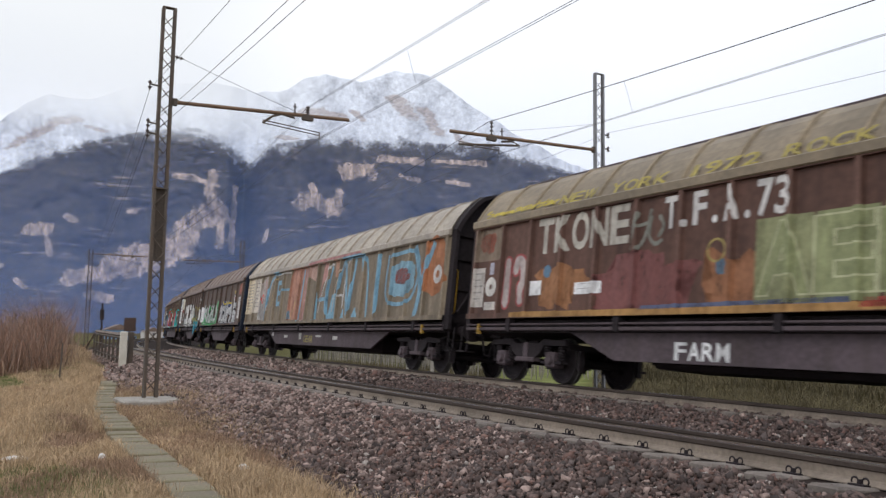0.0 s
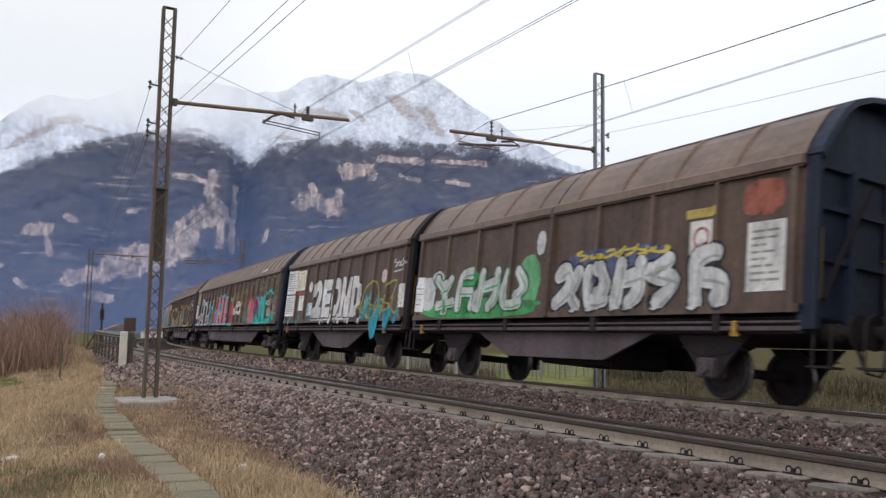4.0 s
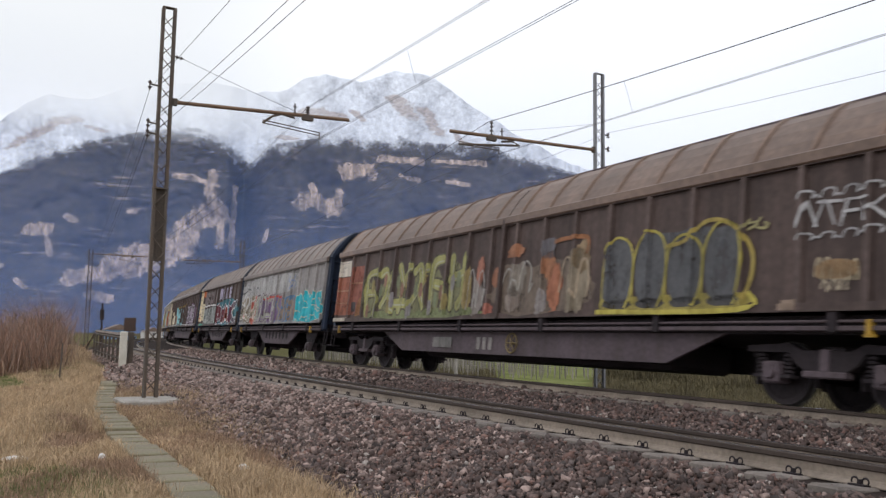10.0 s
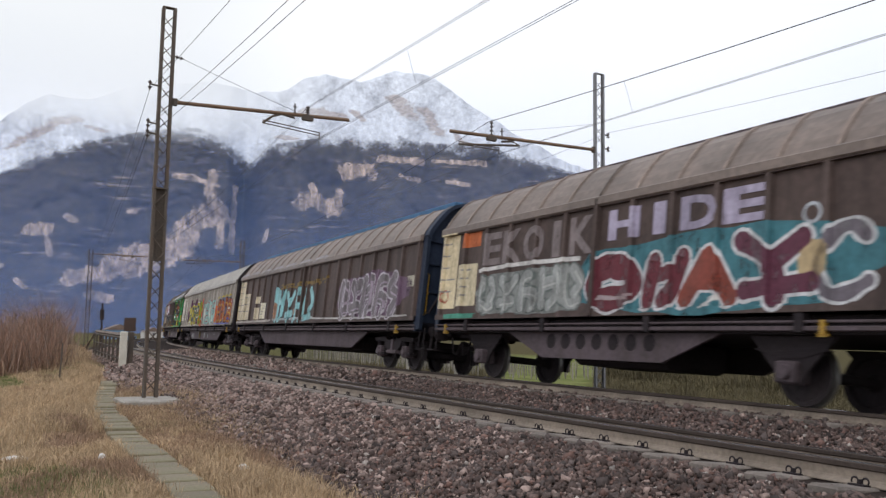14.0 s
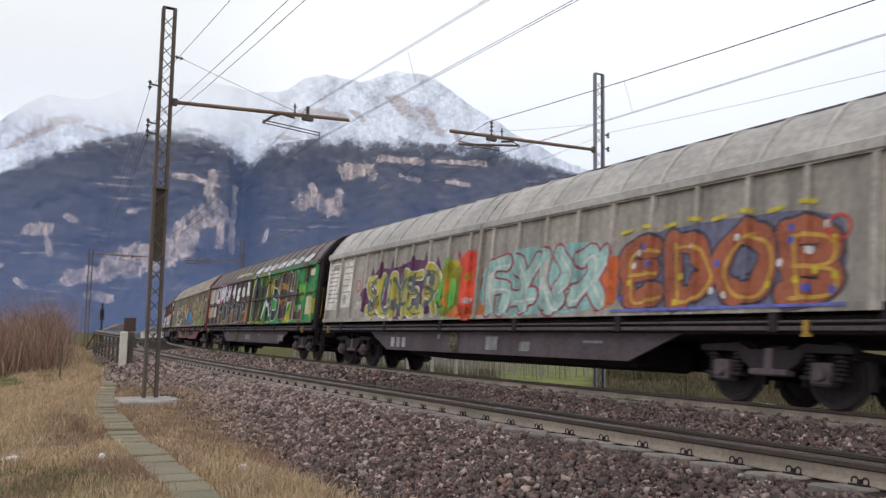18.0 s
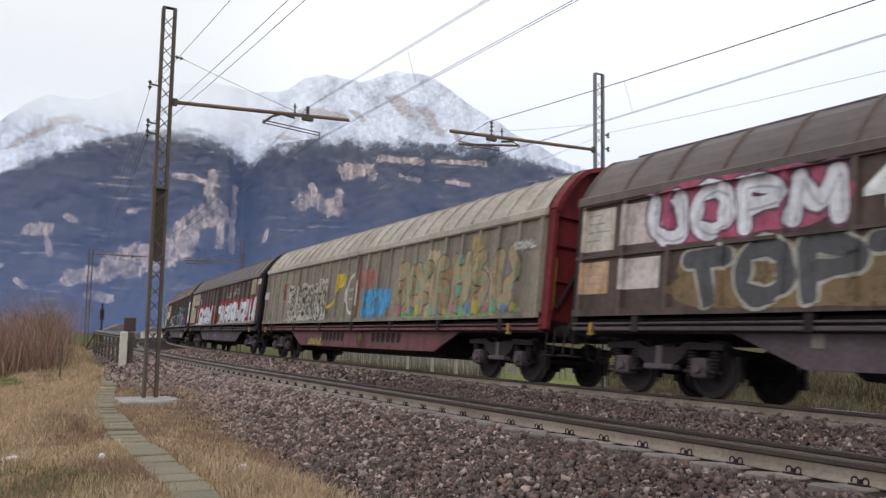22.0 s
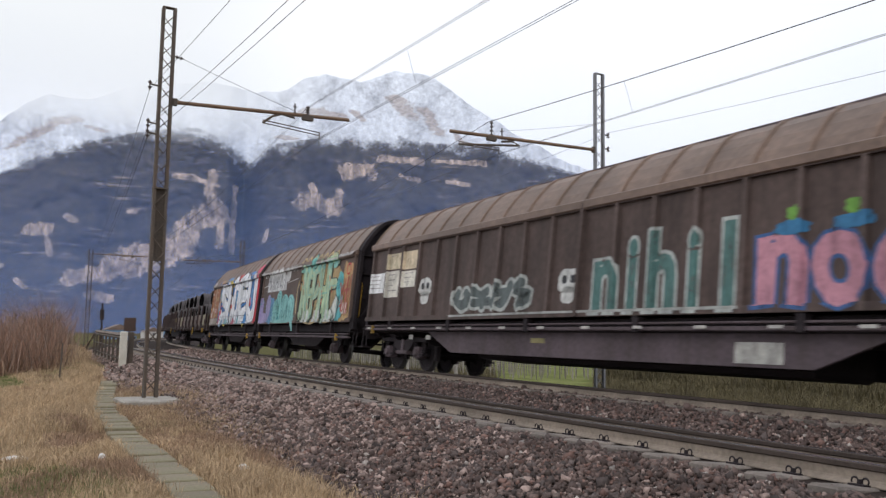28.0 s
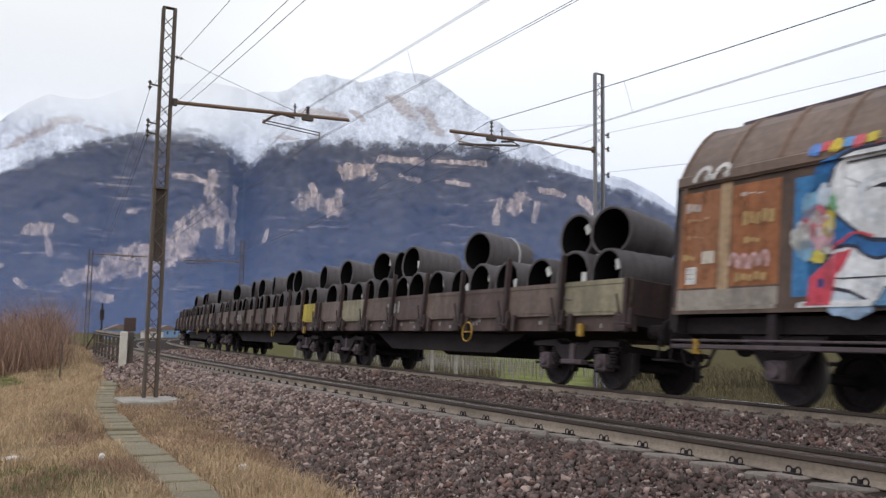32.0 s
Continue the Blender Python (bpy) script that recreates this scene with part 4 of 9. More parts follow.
def vineyard():
    """Rows of pale stakes with wires on the field behind the line."""
    STAKE = mat("silvery_weathered_stake", (0.2, 0.18, 0.155), rough=0.9, spread=0.3, scale=3, island=0.45)
    g = Geo()
    rng = random.Random(2)
    for row in range(6):
        o = 21.8 + 1.9 * row
        for i in range(70):
            p = at(o, 38 + 0.62 * i + rng.uniform(-0.2, 0.2), -1.3)
            g.tube(p, p + Vector((rng.uniform(-0.05, 0.05), rng.uniform(-0.05, 0.05), rng.uniform(0.75, 1.0))), 0.035, n=4)
        g.path([at(o, 38 + 4 * i, -0.5) for i in range(12)], 0.012, n=3)
        g.path([at(o, 38 + 4 * i, -0.75) for i in range(12)], 0.012, n=3)
    tagged(new("vineyard_stakes", g.done("vineyard_stakes", STAKE)), "rows of weathered grey vineyard stakes with wires", "vineyard", kind="stuff")
    for o, s_ in ((20.5, 38), (20.5, 41), (20.5, 44.5)):
        p = at(o, s_, -1.3)
        ob = thing("fence_post", "pale concrete fence post in the meadow", "post", group="fence posts", data=Geo().box(-0.07, 0.07, -0.07, 0.07, 0, 1.5, bevel=0.01).done("fence_post", CONCRETE))
        ob.location = p


vineyard()


def bare_tree(x, y, height, seed, label):
    rng = random.Random(seed)
    base = Vector((x, y, -1.7))
    top = thing("bare_tree", label, "tree", group="bare trees")
    wood, twigs = Geo(), Geo()

    def grow(p, d, length, r, depth):
        q = p + d * length
        mid = p.lerp(q, 0.5) + Vector((rng.uniform(-1, 1), rng.uniform(-1, 1), 0)) * length * 0.06
        (wood if depth < 3 else twigs).path([p, mid, q], max(r, 0.03), n=5 if depth < 3 else 3)
        if depth >= 6:
            return
        for _ in range(3 if depth < 4 else 2):
            e = (d + Vector((rng.gauss(0, 0.5), rng.gauss(0, 0.5), rng.uniform(-0.05, 0.45)))).normalized()
            grow(p.lerp(q, rng.uniform(0.55, 1.0)), e, length * rng.uniform(0.62, 0.85), r * 0.6, depth + 1)

    grow(base, Vector((0, 0, 1)), height * 0.3, height * 0.02, 0)
    BARK = mat("grey_bark", (0.14, 0.115, 0.085), rough=0.95, spread=0.3, scale=3)
    # Twig colour is shifted a little to stand for distant haze.
    TWIG = mat("olive_twigs", (0.15, 0.13, 0.105), rough=0.95, spread=0.3, scale=1, island=0.3)
    part("trunk", wood, BARK, top)
    ob = part("crown", twigs, TWIG, top)
    ob["kind"] = "stuff"


for x, y, h, sd in ((43.0, 101, 13.5, 1), (46.0, 103, 13.0, 2), (40.5, 102, 11.0, 3)):
    bare_tree(x, y, h, sd, "leafless tree with a dense olive-brown crown")


def hamlet():
    """Small houses at the foot of the mountains, far down the line."""
    PLASTER = mat("pale_plaster", (0.5, 0.47, 0.45), rough=0.9, spread=0.12)
    TILES = mat("red_brown_roof_tiles", (0.17, 0.12, 0.1), rough=0.9, spread=0.2)
    DARKW = mat("dark_window", (0.03, 0.03, 0.04), rough=0.3)
    SHED = mat("blue_sheet_metal", (0.15, 0.25, 0.4), rough=0.6, spread=0.1)
    for x, y, w, d, h, m in ((52, 330, 9, 9, 3.4, SHED), (44, 260, 4, 4, 1.6, SHED), (74, 380, 8, 7, 3.0, PLASTER), (88, 420, 10, 9, 4, SHED)):
        top = thing("house", "small pale house with a pitched roof far down the valley", "house", group="far houses")
        part("wall", Geo().box(-w / 2, w / 2, -d / 2, d / 2, 0, h), m, top)
        part("roof", Geo().prism([(-w / 2 - 0.4, h), (w / 2 + 0.4, h), (0, h + w * 0.22)], -d / 2 - 0.4, d / 2 + 0.4), TILES, top)
        for k in range(3):
            xx = -w / 3 + k * w / 3
            part("window", Geo().box(xx - 0.4, xx + 0.4, -d / 2 - 0.04, -d / 2 + 0.02, h * 0.45, h * 0.8), DARKW, top)
        top.location = (x, y, -1.8)


hamlet()


def low_cloud():
    """A glowing sheet stands in for thin cloud that hides the mountain ridge."""
    m = bpy.data.materials.new("drifting_cloud")
    m.use_nodes = True
    n, l = m.node_tree.nodes, m.node_tree.links
    n.clear()
    out, mixs, tr, em = n.new("ShaderNodeOutputMaterial"), n.new("ShaderNodeMixShader"), n.new("ShaderNodeBsdfTransparent"), n.new("ShaderNodeEmission")
    # Emission takes the place of skylight on the cloud.
    em.inputs["Color"].default_value, em.inputs["Strength"].default_value = (0.93, 0.96, 1.0, 1), 0.97
    uv, sep, t = n.new("ShaderNodeUVMap"), n.new("ShaderNodeSeparateXYZ"), n.new("ShaderNodeTexNoise")
    mp = n.new("ShaderNodeMapping")
    mp.inputs["Scale"].default_value = (9.0, 3.0, 1.0)
    t.inputs["Scale"].default_value, t.inputs["Detail"].default_value = 1.0, 5.0
    l.new(uv.outputs["UV"], sep.inputs[0]), l.new(uv.outputs["UV"], mp.inputs["Vector"]), l.new(mp.outputs["Vector"], t.inputs["Vector"])

    def maths(op, a, b):
        x = n.new("ShaderNodeMath")
        x.operation, x.use_clamp = op, op == "MULTIPLY"
        for i, v in enumerate((a, b)):
            if isinstance(v, (int, float)):
                x.inputs[i].default_value = v
            else:
                l.new(v, x.inputs[i])
        return x.outputs[0]

    def ease(v, lo, hi):
        r = n.new("ShaderNodeMapRange")
        r.interpolation_type = "SMOOTHSTEP"
        r.inputs["From Min"].default_value, r.inputs["From Max"].default_value = lo, hi
        l.new(v, r.inputs["Value"])
        return r.outputs["Result"]

    puff = maths("ADD", sep.outputs["Y"], maths("MULTIPLY", maths("SUBTRACT", t.outputs["Fac"], 0.5), 0.55))
    alpha = maths("MULTIPLY", ease(puff, -0.18, 0.36), ease(sep.outputs["X"], 1.0, 0.6))
    alpha = maths("MULTIPLY", alpha, ease(sep.outputs["Y"], 0.0, 0.12))
    l.new(alpha, mixs.inputs[0]), l.new(tr.outputs[0], mixs.inputs[1]), l.new(em.outputs[0], mixs.inputs[2]), l.new(mixs.outputs[0], out.inputs["Surface"])
    verts, faces, uvs = [], [], []
    for i in range(41):
        u = i / 40
        a = radians(-12 + 36 * u)
        for j in range(9):
            v = j / 8
            d = 1650
            verts.append((math.sin(a) * d, math.cos(a) * d, d * (0.212 + 0.25 * v)))
            uvs.append((u, v))
    for i in range(40):
        for j in range(8):
            k = i * 9 + j
            faces.append((k, k + 9, k + 10, k + 1))
    me = mesh("low_cloud", verts, faces, m, smooth=True)
    lay = me.uv_layers.new(name="UVMap")
    lay.data.foreach_set("uv", np.array(uvs)[[k for f in faces for k in f]].ravel())
    tagged(new("low_cloud", me), "glowing white sheet standing in for thin cloud over the snowy ridge", "cloud", kind="structure")


def valley_haze():
    """A half-clear blue sheet whose colour stands in for haze, fainter with height."""
    m = bpy.data.materials.new("blue_valley_haze")
    m.use_nodes = True
    n, l = m.node_tree.nodes, m.node_tree.links
    n.clear()
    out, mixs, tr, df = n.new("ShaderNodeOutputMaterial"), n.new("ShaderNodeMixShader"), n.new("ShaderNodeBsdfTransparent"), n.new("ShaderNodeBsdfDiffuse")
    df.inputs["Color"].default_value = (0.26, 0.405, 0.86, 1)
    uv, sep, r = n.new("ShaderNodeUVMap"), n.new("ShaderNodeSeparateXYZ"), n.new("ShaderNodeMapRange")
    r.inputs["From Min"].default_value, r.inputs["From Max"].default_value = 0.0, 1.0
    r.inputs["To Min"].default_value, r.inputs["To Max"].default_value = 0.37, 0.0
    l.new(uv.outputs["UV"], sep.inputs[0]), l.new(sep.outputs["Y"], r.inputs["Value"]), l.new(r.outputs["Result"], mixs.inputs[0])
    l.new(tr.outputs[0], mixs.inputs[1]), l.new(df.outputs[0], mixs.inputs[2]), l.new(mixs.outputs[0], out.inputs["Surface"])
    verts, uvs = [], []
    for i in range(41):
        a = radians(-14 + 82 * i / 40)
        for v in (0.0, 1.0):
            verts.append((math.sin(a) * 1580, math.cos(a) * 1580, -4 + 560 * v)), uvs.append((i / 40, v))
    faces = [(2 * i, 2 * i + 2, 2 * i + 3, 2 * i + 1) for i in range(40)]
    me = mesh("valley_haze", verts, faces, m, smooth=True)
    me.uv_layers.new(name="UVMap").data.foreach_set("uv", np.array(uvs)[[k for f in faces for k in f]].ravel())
    tagged(new("valley_haze", me), "half-clear blue sheet added to tint the mountains with haze", "haze", kind="structure")


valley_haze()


low_cloud()

# ---- the goods train ----
HW, EAVE, SILL = 1.40, 3.50, 1.28
ROOF = [(1.40, 3.50), (1.37, 3.60), (1.27, 3.79), (1.10, 4.04), (0.92, 4.26), (0.72, 4.42), (0.38, 4.54), (0.0, 4.60)]
ROOF += [(-y, z) for y, z in ROOF[-2::-1]]
GLYPHS = {}


def glyph(ch, fat):
    """A letter of the built-in font as points and triangles in a unit box."""
    if (ch, fat) not in GLYPHS:
        cu = bpy.data.curves.new("glyph", "FONT")
        cu.body, cu.fill_mode, cu.offset, cu.resolution_u = ch, "FRONT", fat, 3
        ob = bpy.data.objects.new("glyph", cu)
        me = bpy.data.meshes.new_from_object(ob)
        v = np.array([p.co[:2] for p in me.vertices])
        f = [tuple(p.vertices) for p in me.polygons]
        bpy.data.objects.remove(ob), bpy.data.curves.remove(cu), bpy.data.meshes.remove(me)
        GLYPHS[ch, fat] = (v, f)
    v, f = GLYPHS[ch, fat]
    return v, f, v.min(0), v.max(0)


OVAL = [(.5, 1), (.15, .85), (.05, .5), (.15, .15), (.5, 0), (.85, .15), (.95, .5), (.85, .85), (.5, 1)]
BOW = [(.12, 1), (.6, 1), (.92, .82), (.85, .58), (.5, .48), (.12, .48)]
OPEN_RING = [(.92, .82), (.65, 1), (.3, .95), (.08, .6), (.1, .3), (.35, .03), (.7, .02), (.95, .2)]
POST, FAR_POST = [(.12, 1), (.12, 0)], [(.88, 1), (.88, 0)]
STROKES = {
    "S": [[(.95, .85), (.6, 1), (.2, .9), (.1, .7), (.35, .55), (.75, .45), (.95, .28), (.75, .06), (.35, 0), (.03, .15)]],
    "H": [POST, [(.12, .5), (.88, .5)], FAR_POST], "h": [[(.15, 1), (.12, 0)], [(.15, .4), (.5, .58), (.85, .4), (.88, 0)]],
    "O": [OVAL], "E": [[(.95, .95), (.35, 1), (.12, .85), (.1, .5), (.12, .12), (.35, 0), (.95, .08)], [(.1, .52), (.8, .52)]],
    "U": [[(.1, 1), (.1, .3), (.25, .05), (.5, 0), (.75, .05), (.9, .3), (.9, 1)]], "N": [POST, [(.12, 1), (.88, 0)], FAR_POST],
    "P": [POST, BOW], "R": [POST, BOW, [(.45, .48), (.92, 0)]], "K": [POST, [(.9, 1), (.15, .48)], [(.3, .55), (.92, 0)]],
    "T": [[(.02, .95), (.98, .95)], [(.5, .95), (.5, 0)]], "M": [[(.06, 0), (.12, 1)], [(.12, 1), (.5, .35), (.88, 1)], [(.88, 1), (.94, 0)]],
    "B": [POST, BOW, [(.45, .5), (.85, .42), (.95, .2), (.7, 0), (.12, 0)]], "C": [OPEN_RING], "G": [OPEN_RING, [(.95, .2), (.95, .48), (.6, .48)]],
    "D": [POST, [(.12, 1), (.6, .95), (.92, .6), (.9, .3), (.6, .04), (.12, 0)]], "A": [[(.03, 0), (.45, 1)], [(.45, 1), (.97, 0)], [(.2, .36), (.8, .36)]],
    "Y": [[(.05, 1), (.5, .5)], [(.95, 1), (.4, 0)]], "I": [[(.5, 1), (.5, 0)]], "V": [[(.05, 1), (.5, 0)], [(.5, 0), (.95, 1)]], "L": [[(.15, 1), (.12, .05), (.92, .02)]],
    "F": [POST, [(.12, 1), (.92, .96)], [(.12, .52), (.75, .52)]], "2": [[(.08, .8), (.35, 1), (.8, .95), (.9, .7), (.1, .05)], [(.1, .05), (.95, .05)]],
    "a": [[(.1, 0), (.2, .9), (.8, 1)], [(.2, .5), (.9, .4), (.8, 0)]], "b": [[(.15, 1), (.05, .4), (.3, 0), (.7, .1)], [(.6, 1), (.9, .6), (.6, .3)]], "c": [[(.5, 1), (.1, .7), (.8, .45), (.2, 0)]],
    "d": [[(.1, .9), (.5, 1), (.6, .5), (.1, .1)], [(.6, .5), (.95, .9)], [(.6, .4), (.95, 0)]], "e": [[(.1, 0), (.15, 1)], [(.85, 1), (.8, .3), (.5, 0)], [(.15, .6), (.8, .7)]], "f": [[(.5, 0), (.5, .55), (.1, 1)], [(.5, .55), (.95, .95)], [(.1, .15), (.9, .2)]],
    "9": [[(.88, .75), (.5, 1), (.12, .78), (.3, .5), (.7, .52), (.9, .75), (.85, .3), (.5, 0), (.15, .08)]], "?": [[(.1, .75), (.4, 1), (.85, .85), (.75, .5), (.5, .3), (.5, .05)]],
}


def smooth_line(pts):
    """Points along a soft curve through the given ones."""
    fine = []
    for i in range(len(pts) - 1):
        p0, p1, p2, p3 = pts[max(i - 1, 0)], pts[i], pts[i + 1], pts[min(i + 2, len(pts) - 1)]
        for k in range(5 if len(pts) > 2 else 2):
            t = k / (5 if len(pts) > 2 else 2)
            fine.append(0.5 * (2 * p1 + (p2 - p0) * t + (2 * p0 - 5 * p1 + 4 * p2 - p3) * t * t + (3 * p1 - p0 - 3 * p2 + p3) * t ** 3))
    return fine + [pts[-1]]


class Side:
    """The near wall of a covered wagon: its relief, and paint laid on it."""

    def __init__(self, top, length, pitch, rib=0.07, seed=0, back=0.0):
        self.top, self.L, self.rib, self.layer, self.back = top, length, rib, 1, back
        self.rng = random.Random(seed)
        n = max(4, round((length - 0.3) / pitch))
        self.ribs = [0.15 + (length - 0.3) * i / n for i in range(n + 1)]

    def breaks(self):
        out = [0.0]
        for r in self.ribs:
            out += [r - 0.07, r - 0.045, r + 0.045, r + 0.07]
        return [a for a in out + [self.L] if 0 <= a <= self.L]

    def relief(self, a):
        for r in self.ribs:
            d = abs(a - r)
            if d < 0.0701:
                return self.rib * min(1.0, (0.07 - d) / 0.025)
        return 0.0

    def y(self, a, z):
        if z > EAVE:
            for (y0, z0), (y1, z1) in zip(ROOF, ROOF[1:]):
                if z <= z1:
                    return y0 + (y1 - y0) * (z - z0) / (z1 - z0) + 0.06
            return 0.3
        if z > EAVE - 0.14:
            return HW + self.rib + 0.035
        if z < SILL + 0.12:
            return HW + self.rib
        return HW + self.relief(a)

    def lay(self, name, v, f, material, label="", depth=None):
        """Lays a flat shape, given in metres from a mark at the rear end and from the rail, over the relief."""
        v = np.stack([np.clip(v[:, 0] - self.back, 0.012, self.L - 0.012), v[:, 1]], -1)
        bm = bmesh.new()
        vs = [bm.verts.new((a, 0 if depth is None else depth[i], z)) for i, (a, z) in enumerate(v)]
        for t in f:
            try:
                bm.faces.new([vs[i] for i in t])
            except ValueError:
                pass
        bmesh.ops.triangulate(bm, faces=bm.faces[:])
        lo, hi = v[:, 0].min(), v[:, 0].max()
        for b in self.breaks():
            if lo < b < hi:
                bmesh.ops.bisect_plane(bm, geom=bm.verts[:] + bm.edges[:] + bm.faces[:], plane_co=(b, 0, 0), plane_no=(1, 0, 0))
        for z in [SILL + 0.119, SILL + 0.121, EAVE - 0.141, EAVE - 0.139] + [q for _, q in ROOF[:6]]:
            if v[:, 1].min() < z < v[:, 1].max():
                bmesh.ops.bisect_plane(bm, geom=bm.verts[:] + bm.edges[:] + bm.faces[:], plane_co=(0, 0, z), plane_no=(0, 0, 1))
        for p in bm.verts:
            a, z = p.co.x, p.co.z
            p.co = (self.L / 2 - a, self.y(a, z) + 0.0025 * self.layer + p.co.y, z)
        me = bpy.data.meshes.new(name)
        bm.normal_update()
        flip = [q for q in bm.faces if q.normal.y < 0]
        bmesh.ops.reverse_faces(bm, faces=flip)
        bm.to_mesh(me), bm.free()
        me.materials.append(material)
        ob = part(name, me, None, self.top, label)
        ob.matrix_basis = Matrix()
        return ob

    def blob(self, a0, a1, z0, z1, color, rough=0.16, power=2.6, name="graffiti_patch"):
        n, ph = 44, self.rng.uniform(0, 9)
        pts = []
        for i in range(n):
            t = 2 * math.pi * i / n
            c, s = math.cos(t), math.sin(t)
            k = (abs(c) ** power + abs(s) ** power) ** (-1 / power)
            k *= 1 + rough * noise.noise(Vector((2.2 * c + ph, 2.2 * s, ph))) + rough * 0.5 * noise.noise(Vector((6 * c, 6 * s, ph)))
            pts.append(((a0 + a1) / 2 + k * c * (a1 - a0) / 2, (z0 + z1) / 2 + k * s * (z1 - z0) / 2))
        self.lay(name, np.array(pts), [tuple(range(n))], spray(color))

    def ring(self, a, z, r, color, w=0.05):
        n = 24
        pts = [(a + q * math.cos(2 * math.pi * i / n), z + q * math.sin(2 * math.pi * i / n)) for q in (r, r - w) for i in range(n)]
        self.lay("sign_ring", np.array(pts), [(i, (i + 1) % n, n + (i + 1) % n, n + i) for i in range(n)], spray(color))

    def line(self, pts, w, color, name="graffiti_stroke"):
        """A sprayed stroke through points."""
        pts = [Vector(p) for p in pts]
        fine = []
        for i in range(len(pts) - 1):
            p0, p1, p2, p3 = pts[max(i - 1, 0)], pts[i], pts[i + 1], pts[min(i + 2, len(pts) - 1)]
            for k in range(6):
                t = k / 6
                fine.append(0.5 * (2 * p1 + (p2 - p0) * t + (2 * p0 - 5 * p1 + 4 * p2 - p3) * t * t + (3 * p1 - p0 - 3 * p2 + p3) * t ** 3))
        fine.append(pts[-1])
        v, f = [], []
        for i, p in enumerate(fine):
            d = (fine[min(i + 1, len(fine) - 1)] - fine[max(i - 1, 0)])
            d = d.normalized() if d.length else Vector((1, 0))
            q = Vector((-d.y, d.x)) * w / 2
            v += [tuple(p + q), tuple(p - q)]
            if i:
                f.append((2 * i - 2, 2 * i - 1, 2 * i + 1, 2 * i))
        self.lay(name, np.array(v), f, spray(color))

    def brush(self, text, a0, a1, z0, z1, fill, edge=None, w=0.3, ew=0.06, rise=0.0, shade=None, lean=0.0, squeeze=1.02):
        """Hand-painted fat letters: round strokes over a wider dark outline, with a thin shading line along each."""
        step, base = (a1 - a0) / len(text), self.layer
        for k, (color, wide) in enumerate(((edge, w + 2 * ew), (fill, w), (shade, w * 0.16))):
            if color is None:
                continue
            self.layer = base + 2 * k
            for i, ch in enumerate(text):
                if ch == " ":
                    continue
                u = random.Random(31 * i + ord(ch))
                lo, hi = z0 + w / 2 + u.uniform(0, 0.05), z1 - w / 2 + rise * i / max(1, len(text) - 1) - u.uniform(0, 0.12)
                mid, half, tip = a0 + step * (i + 0.5), (step * squeeze - w) / 2 + 0.05, u.uniform(-0.05, 0.05)
                v, f, d = [], [], []
                for q, pts in enumerate(STROKES[ch]):
                    pts = [Vector((mid + half * (2 * x - 1 + u.gauss(0, 0.09)) + (lean + 3 * tip) * (y - 0.5), lo + (hi - lo) * (y + u.gauss(0, 0.025)))) for x, y in pts]
                    if k == 2:
                        pts = [p + Vector((w * 0.26, -w * 0.2)) for p in pts]
                    n0 = len(v)
                    fine = smooth_line(pts)
                    for j, p in enumerate(fine):
                        t = (fine[min(j + 1, len(fine) - 1)] - fine[max(j - 1, 0)]).normalized()
                        side = Vector((-t.y, t.x)) * wide / 2 * (1 + 0.16 * math.sin(0.7 * j + 2.1 * q + i))
                        v += [tuple(p + side), tuple(p - side)]
                        if j:
                            f.append((n0 + 2 * j - 2, n0 + 2 * j - 1, n0 + 2 * j + 1, n0 + 2 * j))
                    d += [0.0005 * q] * (len(v) - n0)
                    for p, far in ((fine[0], 0.0002), (fine[-1], 0.0003)):
                        n1 = len(v)
                        v += [tuple(p + Vector((math.cos(0.524 * m), math.sin(0.524 * m))) * wide / 2) for m in range(12)]
                        f.append(tuple(range(n1, n1 + 12)))
                        d += [0.0005 * q + far] * 12
                self.lay("graffiti_letter", np.array(v), f, spray(color), depth=d)
        self.layer = base

    def rect(self, a0, a1, z0, z1, color, name="painted_panel"):
        self.lay(name, np.array([(a0, z0), (a1, z0), (a1, z1), (a0, z1)]), [(0, 1, 2, 3)], spray(color))

    def poly(self, pts, color, edge=None, w=0.06, name="graffiti_patch"):
        """A flat painted shape, with a painted outline if wanted."""
        self.lay(name, np.array(pts), [tuple(range(len(pts)))], spray(color))
        if edge:
            keep, self.layer = self.layer, self.layer + 1
            n = len(pts)
            for k in range(n):
                self.bar(pts[k], pts[(k + 1) % n], w, edge)
            self.layer = keep

    def bar(self, p, q, w, color, name="graffiti_stroke"):
        p, q = Vector(p), Vector(q)
        d = (q - p).normalized()
        s = Vector((-d.y, d.x)) * w / 2
        d = d * w * 0.3
        self.lay(name, np.array([p - d - s, q + d - s * 0.8, q + d + s * 0.8, p - d + s]), [(0, 1, 2, 3)], spray(color))

    def scrawl(self, a0, a1, z0, z1, colors, n, w=0.1, outline=None):
        """Quick tags that cannot be read, as bent strokes."""
        step = (a1 - a0) / n
        for i in range(n):
            mark = self.rng.choice("abcdef")
            lift = (z1 - z0) * 0.12 * self.rng.random()
            self.brush(mark, a0 + step * i, a0 + step * (i + 1), z0 + lift, z1 - lift, colors[i % len(colors)], outline, min(w, 0.8 * step, 0.4 * (z1 - z0)), 0.35 * w)

